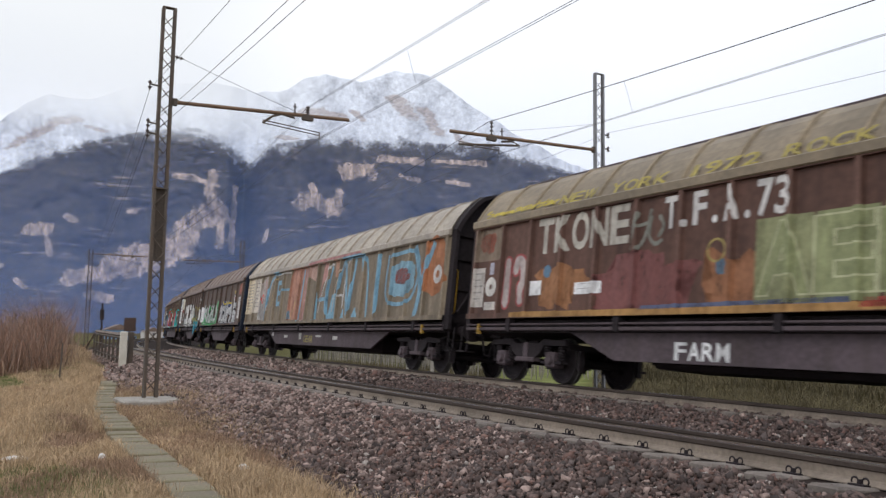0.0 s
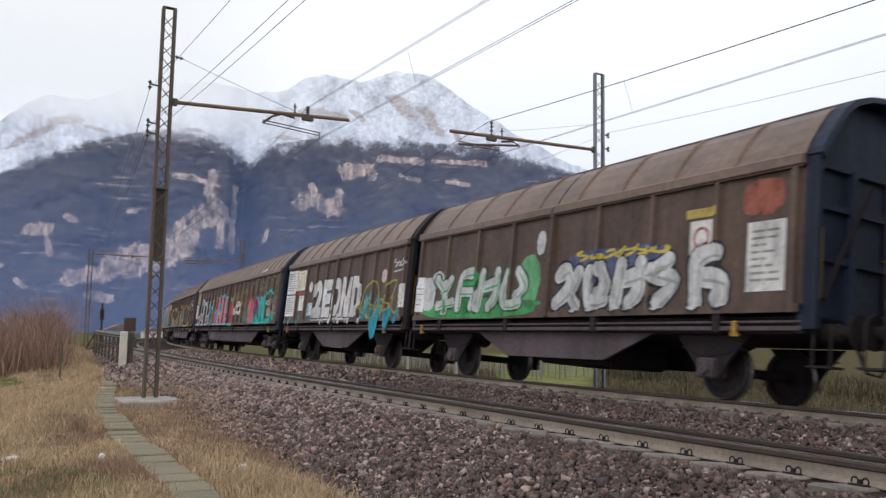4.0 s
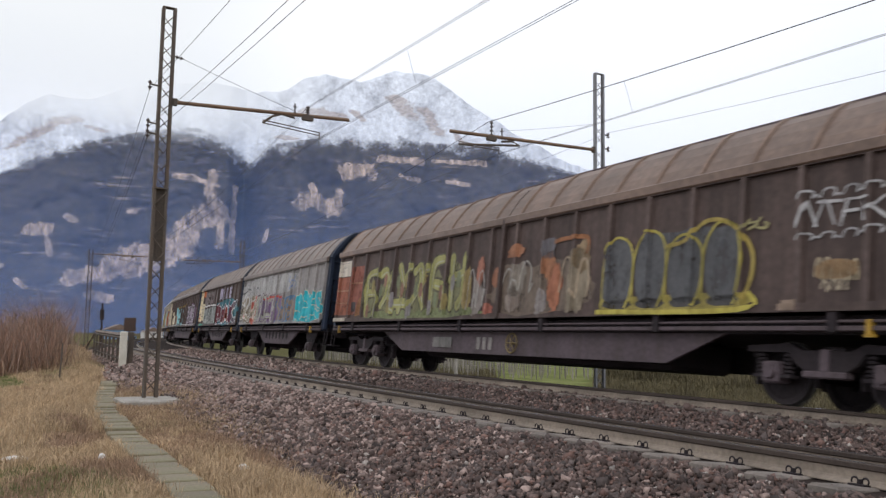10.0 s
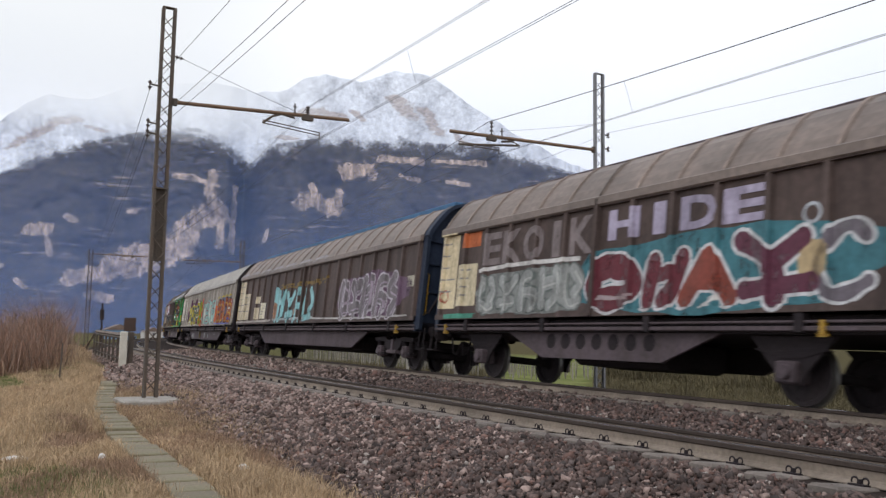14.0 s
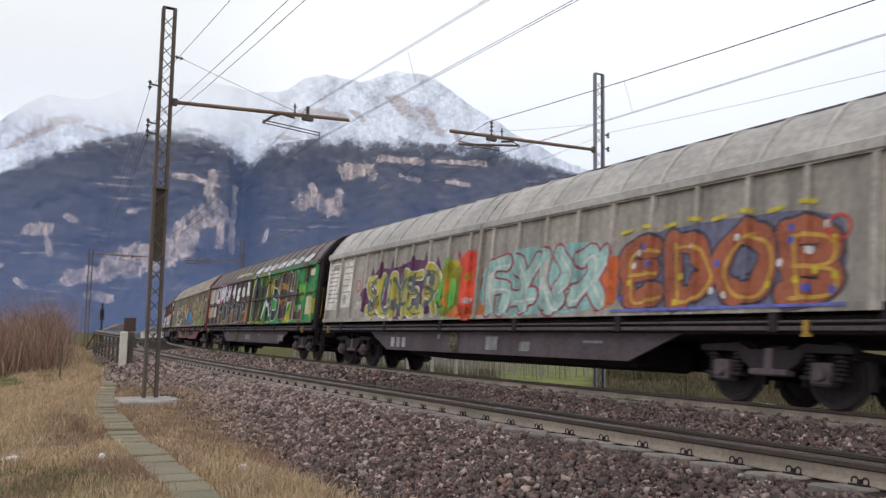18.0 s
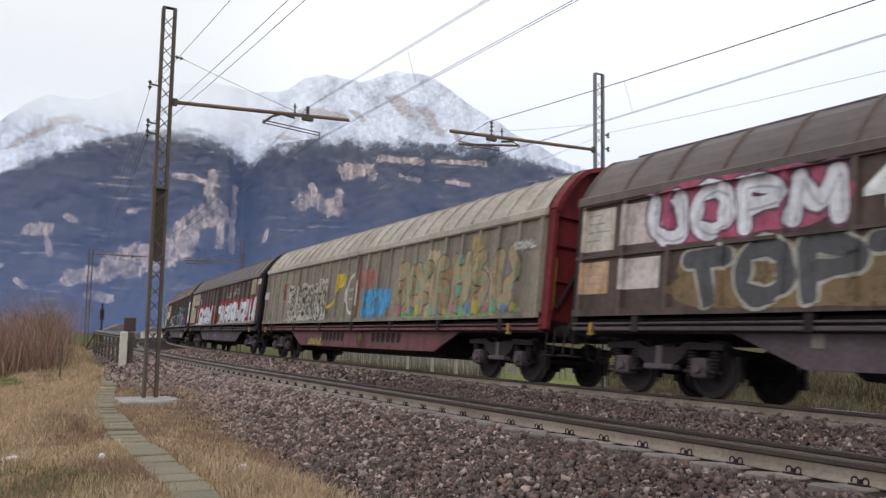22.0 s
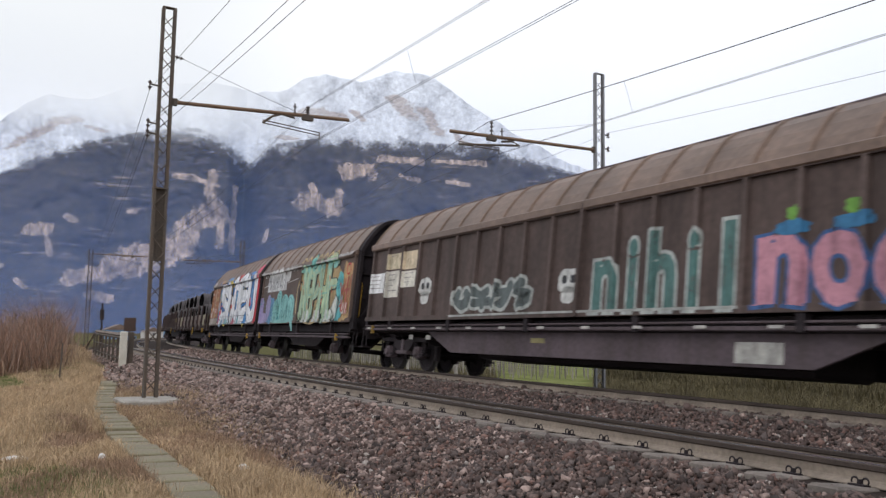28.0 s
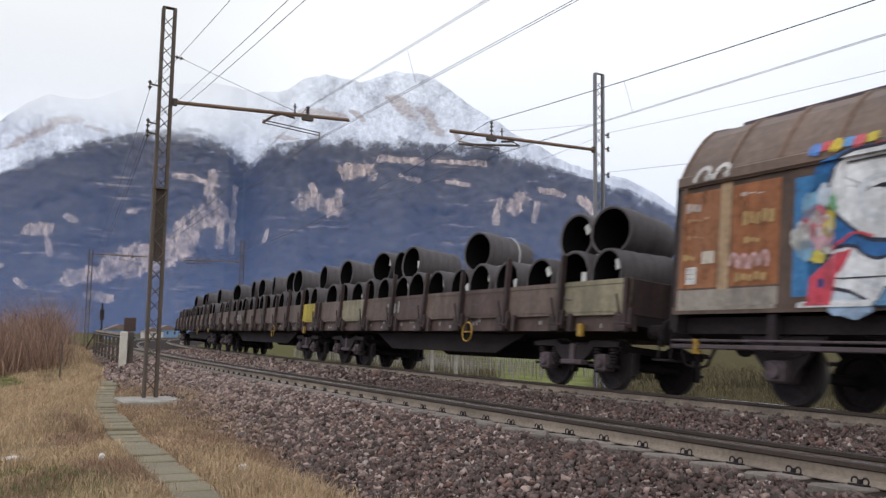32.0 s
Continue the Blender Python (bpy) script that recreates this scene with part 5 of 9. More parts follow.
    def tag(self, a0, a1, z0, z1, color, n=4, w=0.05):
        """One running loop of thin paint, like joined-up handwriting."""
        u, pts = self.rng.uniform, []
        step, h = (a1 - a0) / n, z1 - z0
        for i in range(n):
            a, top = a0 + step * i, z1 - h * u(0, 0.25)
            pts += [(a, z0 + h * u(0, 0.25)), (a + 0.15 * step, top - 0.2 * h), (a + 0.4 * step, top), (a + 0.68 * step, top - 0.25 * h), (a + 0.62 * step, z0 + h * u(0, 0.2)), (a + 0.8 * step, z0 + h * u(0.2, 0.5))]
        fine = smooth_line([Vector(q) for q in pts])
        self.line([tuple(q) for q in fine], w, color)

    def word(self, text, a0, a1, z0, z1, fill, edge=None, fat=0.05, edge_fat=0.03, wobble=0.0, lean=0.0, rise=0.0, name="graffiti_letter"):
        """Letters from a0 to a1, each filling its share."""
        fat, edge_fat = fat * 0.42, max(edge_fat, 0.015)
        n = len(text)
        step = (a1 - a0) / n
        base = self.layer
        for i, ch in enumerate(text):
            if ch == " ":
                continue
            for k, (col, extra) in enumerate(((edge, edge_fat), (fill, 0.0))):
                if col is None:
                    continue
                v, f, _, _ = glyph(ch, fat + extra)
                _, _, lo, hi = glyph(ch, fat)
                _, _, hlo, hhi = glyph("H", fat)
                p = np.stack([(v[:, 0] - lo[0]) / max(hi[0] - lo[0], 1e-6), (v[:, 1] - hlo[1]) / (hhi[1] - hlo[1])], -1)
                if hi[0] - lo[0] < 0.3:
                    p[:, 0] = 0.5 + (p[:, 0] - 0.5) * 0.36
                q = np.empty_like(p)
                s1, s2 = i * 1.7, i * 2.3
                q[:, 0] = a0 + step * (i + 0.04 + 0.92 * p[:, 0]) + lean * (p[:, 1] - 0.5) + wobble * np.sin(p[:, 1] * 5 + s1)
                q[:, 1] = z0 + (z1 - z0) * p[:, 1] + rise * (i / max(n - 1, 1)) + wobble * np.sin(p[:, 0] * 4 + s2)
                self.layer = base + k
                self.lay(name, q, f, spray(col))
        self.layer = base

    def placard(self, a0, a1, z0, z1, color=(0.6, 0.57, 0.5), bars=5, ink=(0.27, 0.25, 0.24)):
        """A painted data panel with lines of writing as plain bars."""
        keep = self.layer
        self.lay("data_panel", np.array([(a0, z0), (a1, z0), (a1, z1), (a0, z1)]), [(0, 1, 2, 3)], spray(color))
        self.layer = keep + 1
        w, h = a1 - a0, z1 - z0
        for i in range(bars):
            z = z1 - h * (0.12 + 0.8 * i / max(bars, 1))
            x0, x1 = a0 + w * 0.12, a0 + w * self.rng.uniform(0.5, 0.9)
            t, cut = min(0.04, h * 0.04), self.rng.uniform(0.3, 0.7)
            for p, q in ((x0, x0 + (x1 - x0) * cut - 0.02), (x0 + (x1 - x0) * cut + 0.02, x1)):
                self.lay("writing_bar", np.array([(p, z - t), (q, z - t), (q, z), (p, z)]), [(0, 1, 2, 3)], spray(ink))
        self.layer = keep


def strip(side_rows, xs, y_of):
    """A sheet over x and rows of (z, kind)."""
    verts, faces = [], []
    w = len(xs)
    for z, flat in side_rows:
        for x in xs:
            verts.append((x, y_of(x, flat), z))
    for j in range(len(side_rows) - 1):
        for i in range(w - 1):
            faces.append((j * w + i + 1, j * w + i, (j + 1) * w + i, (j + 1) * w + i + 1))
    return verts, faces


WHEEL_R = 0.46


def wheelset_mesh():
    """Axle and both wheels turned as one piece."""
    half = [(0.0, 1.0), (0.08, 1.0), (0.08, 0.84), (0.12, 0.83), (0.14, 0.80), (0.15, 0.772), (0.36, 0.78), (0.385, 0.81), (0.455, 0.816), (0.46, 0.78), (0.464, 0.72), (0.488, 0.705), (0.488, 0.682), (0.385, 0.682), (0.36, 0.74), (0.15, 0.73), (0.1, 0.67), (0.08, 0.5)]
    prof = half + [(r, -y) for r, y in half[::-1]]
    g = Geo().lathe(prof, "y", 26)
    slots = [1 if (prof[i][0] > 0.45 and prof[i + 1][0] > 0.45) else 0 for i in range(len(prof) - 1) for _ in range(26)]
    g.m = slots
    return g.done("wheelset", [STEEL_DARK, TREAD])


WHEELSET = wheelset_mesh()
SPINS = []


def wheelset(parent, x, s16, z=WHEEL_R):
    ob = part("wheelset", WHEELSET, None, parent, "dark steel wheelset with worn treads")
    SPINS.append((ob, x, z))
    ob.matrix_basis = pose(x, 0, z)
    return ob


def box_and_spring(parent, x, sgn):
    y = sgn * 1.02
    part("axle_box", Geo().box(x - 0.15, x + 0.15, y - 0.12, y + 0.12, 0.30, 0.62, bevel=0.03).tube((x, y + sgn * 0.1, 0.46), (x, y + sgn * 0.18, 0.46), 0.11, 0.09, n=14), STEEL_GREY, parent, "dusty grey axle box")
    for dx in (-0.24, 0.24):
        turns = [q for k in range(6) for q in ((0.045, 0.445 + 0.058 * k), (0.08, 0.458 + 0.058 * k), (0.08, 0.486 + 0.058 * k), (0.045, 0.498 + 0.058 * k))]
        g = Geo().lathe([(0.0, 0.42), (0.045, 0.42)] + turns + [(0.045, 0.80), (0.0, 0.80)], "z", 10, 0, (x + dx, y, 0))
        part("coil_spring", g, STEEL_DARK, parent)
    part("spring_seat", Geo().box(x - 0.34, x + 0.34, y - 0.1, y + 0.1, 0.38, 0.43), STEEL_DARK, parent)


def bogie(parent, x, s16):
    """A two-axle bogie with outside frames, springs and brakes."""
    top = part("bogie", Geo().box(-0.18, 0.18, -0.95, 0.95, 0.55, 0.86, bevel=0.03), STEEL_DARK, parent, "grimy cast steel bogie", place=pose(x, 0, 0))
    for sgn in (-1, 1):
        y = sgn * 1.02
        out = [(-1.36, 0.84), (-1.36, 0.75), (-0.62, 0.75), (-0.5, 0.6), (-0.34, 0.5), (0.34, 0.5), (0.5, 0.6), (0.62, 0.75), (1.36, 0.75), (1.36, 0.84), (0.6, 0.88), (0.4, 0.78), (-0.4, 0.78), (-0.6, 0.88)]
        part("side_frame", Geo().prism(out, y - 0.09, y + 0.09), STEEL_DARK, top)
        part("spring_plank", Geo().box(-0.34, 0.34, y - 0.05, y + 0.13, 0.4, 0.5, bevel=0.02).box(-0.07, 0.07, y - 0.05, y + 0.12, 0.5, 0.8), STEEL_GREY, top)
        for ax in (-0.9, 0.9):
            box_and_spring(top, ax, sgn)
            part("brake_shoe", Geo().box(ax - 0.56, ax - 0.49, sgn * 0.75 - 0.06, sgn * 0.75 + 0.06, 0.28, 0.66), STEEL_DARK, top)
            part("brake_shoe", Geo().box(ax + 0.49, ax + 0.56, sgn * 0.75 - 0.06, sgn * 0.75 + 0.06, 0.28, 0.66), STEEL_DARK, top)
    part("end_beam", Geo().box(-1.34, -1.26, -1.0, 1.0, 0.68, 0.8), STEEL_DARK, top)
    part("end_beam", Geo().box(1.26, 1.34, -1.0, 1.0, 0.68, 0.8), STEEL_DARK, top)
    for ax in (-0.9, 0.9):
        wheelset(top, ax, s16)


def buffers(top, L, tail=0.56):
    for e in (-1, 1):
        for sgn in (-1, 1):
            g = Geo().lathe([(0.0, 0), (0.13, 0), (0.13, e * 0.25), (0.09, e * 0.27), (0.09, e * (tail - 0.06)), (0.24, e * (tail - 0.05)), (0.25, e * (tail - 0.015)), (0.1, e * tail), (0.0, e * tail)], "x", 16, 0, (e * L / 2, sgn * 0.875, 1.05))
            part("buffer", g, STEEL_DARK, top)
        g = Geo().tube((e * L / 2, 0, 1.02), (e * (L / 2 + 0.5), 0, 0.98), 0.05, n=8)
        g.path([(e * (L / 2 + 0.05), 0.3, 0.95), (e * (L / 2 + 0.25), 0.32, 0.55), (e * (L / 2 + 0.45), 0.3, 0.5), (e * (L / 2 + 0.55), 0.28, 0.8)], 0.028, n=6)
        part("coupling", g, STEEL_DARK, top)


def end_fittings(top, L, yellow, drop=0.0):
    """Steps, grab rails and the brake lever at the corners of the near side."""
    for e in (-1, 1):
        x = e * (L / 2 + 0.12)
        g = Geo().path([(x, HW - 0.12, 1.1), (x, HW - 0.1, 0.55)], 0.018, n=5).path([(x + e * 0.28, HW - 0.12, 1.1), (x + e * 0.28, HW - 0.1, 0.55)], 0.018, n=5)
        g.box(min(x, x + e * 0.3) - 0.03, max(x, x + e * 0.3) + 0.03, HW - 0.32, HW - 0.02, 0.53, 0.56)
        part("step", g, STEEL_DARK, top)
        c = YELLOW if yellow else STEEL_DARK
        g = Geo().path([(e * (L / 2 + 0.03), HW - 0.2, 1.45), (e * (L / 2 + 0.13), HW - 0.2, 1.5), (e * (L / 2 + 0.13), HW - 0.2, 2.5), (e * (L / 2 + 0.03), HW - 0.2, 2.55)], 0.016, n=6)
        part("grab_rail", g, c, top, "yellow grab rail" if yellow else "")
        g = Geo().path([(e * (L / 2 + 0.03), -0.3, 1.4), (e * (L / 2 + 0.25), -0.3, 1.45), (e * (L / 2 + 0.25), -0.3, 2.2), (e * (L / 2 + 0.03), -0.3, 2.25)], 0.016, n=6)
        part("grab_rail", g, c, top)
    for x in (-L / 2 + 1.15, L / 2 - 0.55):
        part("brake_lever", Geo().box(x - 0.035, x + 0.035, HW - 0.02, HW + 0.06, 0.96 - drop, 1.17 - drop, bevel=0.012).box(x - 0.07, x + 0.07, HW - 0.01, HW + 0.05, 0.94 - drop, 0.98 - drop), YELLOW, top, "yellow brake lever")


TRAIN = []


def paler_rib(paint):
    """A paler copy of a wall or roof paint, put on the ribs."""
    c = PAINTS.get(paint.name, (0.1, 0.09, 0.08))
    return mat(paint.name + "_paler_rib", [q * (1.6 if "taupe" in paint.name else 1.22) + 0.012 for q in c], rough=0.7, spread=0.3, scale=3, streak=1, dirt=[q * 0.6 for q in c], dirt_amount=0.6, spec=0.25)


def covered_wagon(label, front, rear, paint, roof, pitch=0.95, axles=4, belly=STEEL_GREY, end=STEEL_DARK, ridge=None, yellow=True, holes=0, seed=0, roof_pitch=None, split=0.5, rib=0.07, double_belt=False, back=0.0, arch=1.0, drop=0.0):
    """A sliding-wall wagon: two doors a side, curved ribbed roof, under-frame and running gear."""
    L = rear - front
    crown = [(y, EAVE + (z - EAVE) * arch) for y, z in ROOF]
    top = tagged(new("covered_wagon"), label, "goods wagon", group="wagons of the train")
    TRAIN.append((top, (front + rear) / 2, L / 2 - (2.03 if axles == 4 else 1.9)))
    side = Side(top, L, pitch, rib, seed, back)
    br = side.breaks()
    cut = L * split
    zrows = [(SILL, True), (SILL + 0.12, True), (SILL + 0.121, False)]
    if double_belt:
        zrows += [(2.36, False), (2.361, True), (2.42, True), (2.421, False)]
    zrows += [(EAVE - 0.141, False), (EAVE - 0.14, True), (EAVE, True)]
    for a0, a1 in ((0.0, cut - 0.025), (cut + 0.025, L)):
        xs = sorted({a0, a1, *[b for b in br if a0 < b < a1]})
        v, f = strip(zrows, [L / 2 - a for a in xs], lambda x, flat: HW + (rib if flat else side.relief(L / 2 - x)))
        me = mesh("sliding_wall", v, f, [paint, paler_rib(paint)])
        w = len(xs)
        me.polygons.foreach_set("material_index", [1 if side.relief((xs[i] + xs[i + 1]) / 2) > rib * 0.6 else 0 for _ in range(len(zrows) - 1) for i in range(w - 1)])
        part("sliding_wall", me, None, top)
    part("wall_seam", Geo().box(L / 2 - cut - 0.05, L / 2 - cut + 0.05, HW - 0.05, HW + rib + 0.03, SILL, EAVE + 0.02, bevel=0.015), paint, top)
    part("far_wall", Geo().box(-L / 2, L / 2, -HW - 0.03, -HW + 0.02, SILL, EAVE), paint, top)
    part("cornice", Geo().box(-L / 2, L / 2, HW + rib - 0.06, HW + rib + 0.03, EAVE - 0.12, EAVE + 0.06, bevel=0.02), roof, top)
    rp = roof_pitch or pitch
    proud = 0.05 if "tan" in roof.name else 0.034
    n = max(4, round(L / rp))
    rxs = [L * i / n for i in range(n + 1)]
    for a0, a1 in ((0.0, cut - 0.02), (cut + 0.02, L)):
        cuts = {a0, a1}
        for q in rxs:
            cuts |= {b for b in (q - 0.045, q - 0.03, q + 0.03, q + 0.045) if a0 < b < a1}
        xs = sorted(cuts)
        verts, faces, w = [], [], len(crown)
        for a in xs:
            d = min(abs(a - q) for q in rxs)
            up = proud if d < 0.031 else 0.0
            for y, z in crown:
                k = math.hypot(y, z - 3.0)
                verts.append((L / 2 - a, y + up * y / k, z + up * (z - 3.0) / k))
        for j in range(len(xs) - 1):
            for i in range(w - 1):
                faces.append((j * w + i, j * w + i + 1, (j + 1) * w + i + 1, (j + 1) * w + i))
        me = mesh("roof_shell", verts, faces, [roof, paler_rib(roof)])
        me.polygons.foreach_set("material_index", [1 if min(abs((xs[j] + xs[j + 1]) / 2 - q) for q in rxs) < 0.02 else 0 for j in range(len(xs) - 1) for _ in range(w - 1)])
        part("roof_shell", me, None, top)
    part("ridge_cap", Geo().box(-L / 2 + 0.3, L / 2 - 0.3, -0.34, 0.44 if ridge else 0.34, 4.50, crown[7][1] + (0.085 if ridge else 0.03), bevel=0.015), ridge or STEEL_GREY, top)
    out = [(HW, 1.0), (-HW, 1.0)] + [(y * 0.985, z - 0.02) for y, z in crown[::-1]]
    for e in (-1, 1):
        g = Geo()
        k = len(out)
        x0, x1 = e * (L / 2 - 0.08), e * (L / 2 + 0.0)
        g.add([(x0, y, z) for y, z in out] + [(x1, y, z) for y, z in out], [tuple(range(k)), tuple(range(k, 2 * k))[::-1]] + [(i, k + i, k + (i + 1) % k, (i + 1) % k) for i in range(k)])
        tone = STEEL_DARK if e > 0 and "red" in end.name else end
        part("end_wall", g, tone, top)
        for y in (-1.33, -0.45, 0.45, 1.33):
            part("end_post", Geo().box(min(x1, x1 + e * 0.09), max(x1, x1 + e * 0.09), y - 0.06, y + 0.06, 1.05, 3.45), tone, top)
        if e < 0:
            rim = [(y, z + 0.035) for y, z in crown] + [(y * 0.94, z - 0.05) for y, z in crown[::-1]]
            k = len(rim)
            g = Geo().add([(x1, y, z) for y, z in rim] + [(x1 - 0.27, y, z) for y, z in rim], [(i, (i + 1) % k, k + (i + 1) % k, k + i) for i in range(k)] + [(h + i, h + i + 1, h + k - 2 - i, h + k - 1 - i) for h in (0, k) for i in range(k // 2 - 1)])
            part("end_hood", g, tone, top)
            for sgn in (-1, 1):
                part("corner_post", Geo().box(x1 - 0.2, x1, sgn * 1.33 - 0.05, sgn * 1.33 + 0.05, 1.05, 3.52, bevel=0.015), tone, top)
            part("brake_strut", Geo().tube((x1 - 0.1, 1.1, 1.5), (x1 - 0.1, 0.1, 3.3), 0.035, n=6), STEEL_DARK, top)
        for z in (2.1, 2.85, 3.45):
            part("end_rail", Geo().box(min(x1, x1 + e * 0.07), max(x1, x1 + e * 0.07), -1.27, 1.27, z - 0.05, z + 0.05), tone, top)
    part("floor_frame", Geo().box(-L / 2, L / 2, -1.18, 1.18, 1.0, 1.26), STEEL_DARK, top)
    for sgn in (1, -1):
        part("guide_rail", Geo().box(-L / 2, L / 2, sgn * (HW - 0.02) - 0.05, sgn * (HW - 0.02) + 0.05, 1.02 - drop, 1.09 - drop, bevel=0.012), belly, top)
    part("guide_rail", Geo().box(-L / 2, L / 2, HW - 0.02, HW + 0.03, 1.13 - drop, 1.17 - drop, bevel=0.01), belly, top)
    for i in range(max(3, int(L / 3))):
        x = -L / 2 + (i + 0.5) * L / max(3, int(L / 3))
        part("rail_bracket", Geo().box(x - 0.07, x + 0.07, HW - 0.1, HW + (0.0 if drop else 0.06), 1.0 - drop, 1.27), STEEL_DARK, top)
    u = 3.7 if axles == 4 else 3.1
    w = 1.3
    for sgn in (1, -1):
        o = [(-L / 2 + u, 1.0), (L / 2 - u, 1.0), (L / 2 - u - w, 0.50), (-L / 2 + u + w, 0.50)]
        # With drop, the near beam takes the darker steel to stand for its shade.
        part("sole_beam", Geo().prism(o, sgn * (1.22 - drop) - 0.03, sgn * (1.22 - drop) + 0.03), belly if sgn > 0 and not drop else STEEL_DARK, top)
    part("brake_gear", Geo().box(-L / 2 + u + w + 0.4, L / 2 - u - w - 0.4, -0.7, 0.7, 0.42, 0.98, bevel=0.08), STEEL_DARK, top)
    places = holes if isinstance(holes, list) else [u + 1.6 + (L - 2 * u - 3.2) * k / max(1, holes - 1) for k in range(holes)]
    for a in places:
        x = L / 2 - a
        # A near-black disc on the solid beam stands for the shade in a hole.
        part("frame_hole", Geo().lathe([(0.0, 0.035), (0.13, 0.034), (0.15, 0.032)], "y", 16, 0, (x, 1.222, 0.83)), STEEL_DARK, top)
    if axles == 4:
        for e in (-1, 1):
            bogie(top, e * (L / 2 - 2.03), (front + rear) / 2)
    else:
        for e in (-1, 1):
            x = e * (L / 2 - 1.9)
            for sgn in (-1, 1):
                out2 = [(x - 0.75, 0.98), (x + 0.75, 0.98), (x + 0.3, 0.5), (x + 0.2, 0.3), (x - 0.2, 0.3), (x - 0.3, 0.5)]
                part("axle_guard", Geo().prism(out2, sgn * 1.1 - 0.02, sgn * 1.1 + 0.02), STEEL_DARK, top)
                part("axle_box", Geo().box(x - 0.17, x + 0.17, sgn * 1.08 - 0.16, sgn * 1.08 + 0.16, 0.3, 0.62, bevel=0.03).tube((x, sgn * 1.22, 0.46), (x, sgn * 1.3, 0.46), 0.12, 0.1, n=14), STEEL_GREY, top, "dusty grey axle box")
                g = Geo()
                for k in range(6):
                    h = 0.62 - 0.08 * k
                    g.box(x - h, x + h, sgn * 1.08 - 0.06, sgn * 1.08 + 0.06, 0.66 + 0.022 * (5 - k) , 0.68 + 0.022 * (5 - k))
                part("leaf_spring", g, STEEL_DARK, top)
            wheelset(top, x, (front + rear) / 2)
    buffers(top, L)
    end_fittings(top, L, yellow, drop)
    return side
BROWN = wagon_paint("weathered_brown_wagon_paint", (0.108, 0.072, 0.057))
BROWN_DARK = wagon_paint("dark_brown_wagon_paint", (0.085, 0.059, 0.052))
MAROON = wagon_paint("maroon_brown_wagon_paint", (0.115, 0.06, 0.045))
OLIVE = wagon_paint("dusty_olive_wagon_paint", (0.225, 0.18, 0.128))
GREY_PALE = wagon_paint("pale_grey_wagon_paint", (0.34, 0.305, 0.265))
GREY = wagon_paint("patchy_grey_wagon_paint", (0.27, 0.25, 0.24))
TAN = wagon_paint("grimy_tan_wagon_paint", (0.225, 0.192, 0.148))
ROOF_BROWN = roof_paint("dusty_brown_roof", (0.165, 0.108, 0.08))
ROOF_DARK = roof_paint("dark_brown_roof", (0.098, 0.07, 0.06))
ROOF_OLIVE = roof_paint("dusty_olive_roof", (0.224, 0.174, 0.112))
ROOF_TAN = roof_paint("dusty_tan_roof", (0.37, 0.319, 0.258))
ROOF_GREY = roof_paint("pale_grey_roof", (0.381, 0.353, 0.319))
ROOF_TAUPE = roof_paint("taupe_roof", (0.19, 0.146, 0.123))
BLUE_END = wagon_paint("faded_blue_end", (0.024, 0.034, 0.06))
RED_END = wagon_paint("faded_red_end", (0.17, 0.022, 0.025))
RED_BELLY = wagon_paint("faded_maroon_frame", (0.15, 0.055, 0.06))
BLUE_RIDGE = wagon_paint("blue_ridge_paint", (0.05, 0.14, 0.27))
WHT, BLK, CREAM = (0.72, 0.71, 0.70), (0.03, 0.03, 0.035), (0.62, 0.53, 0.38)
PINK, RED, YEL = (0.55, 0.09, 0.17), (0.50, 0.05, 0.045), (0.55, 0.43, 0.06)

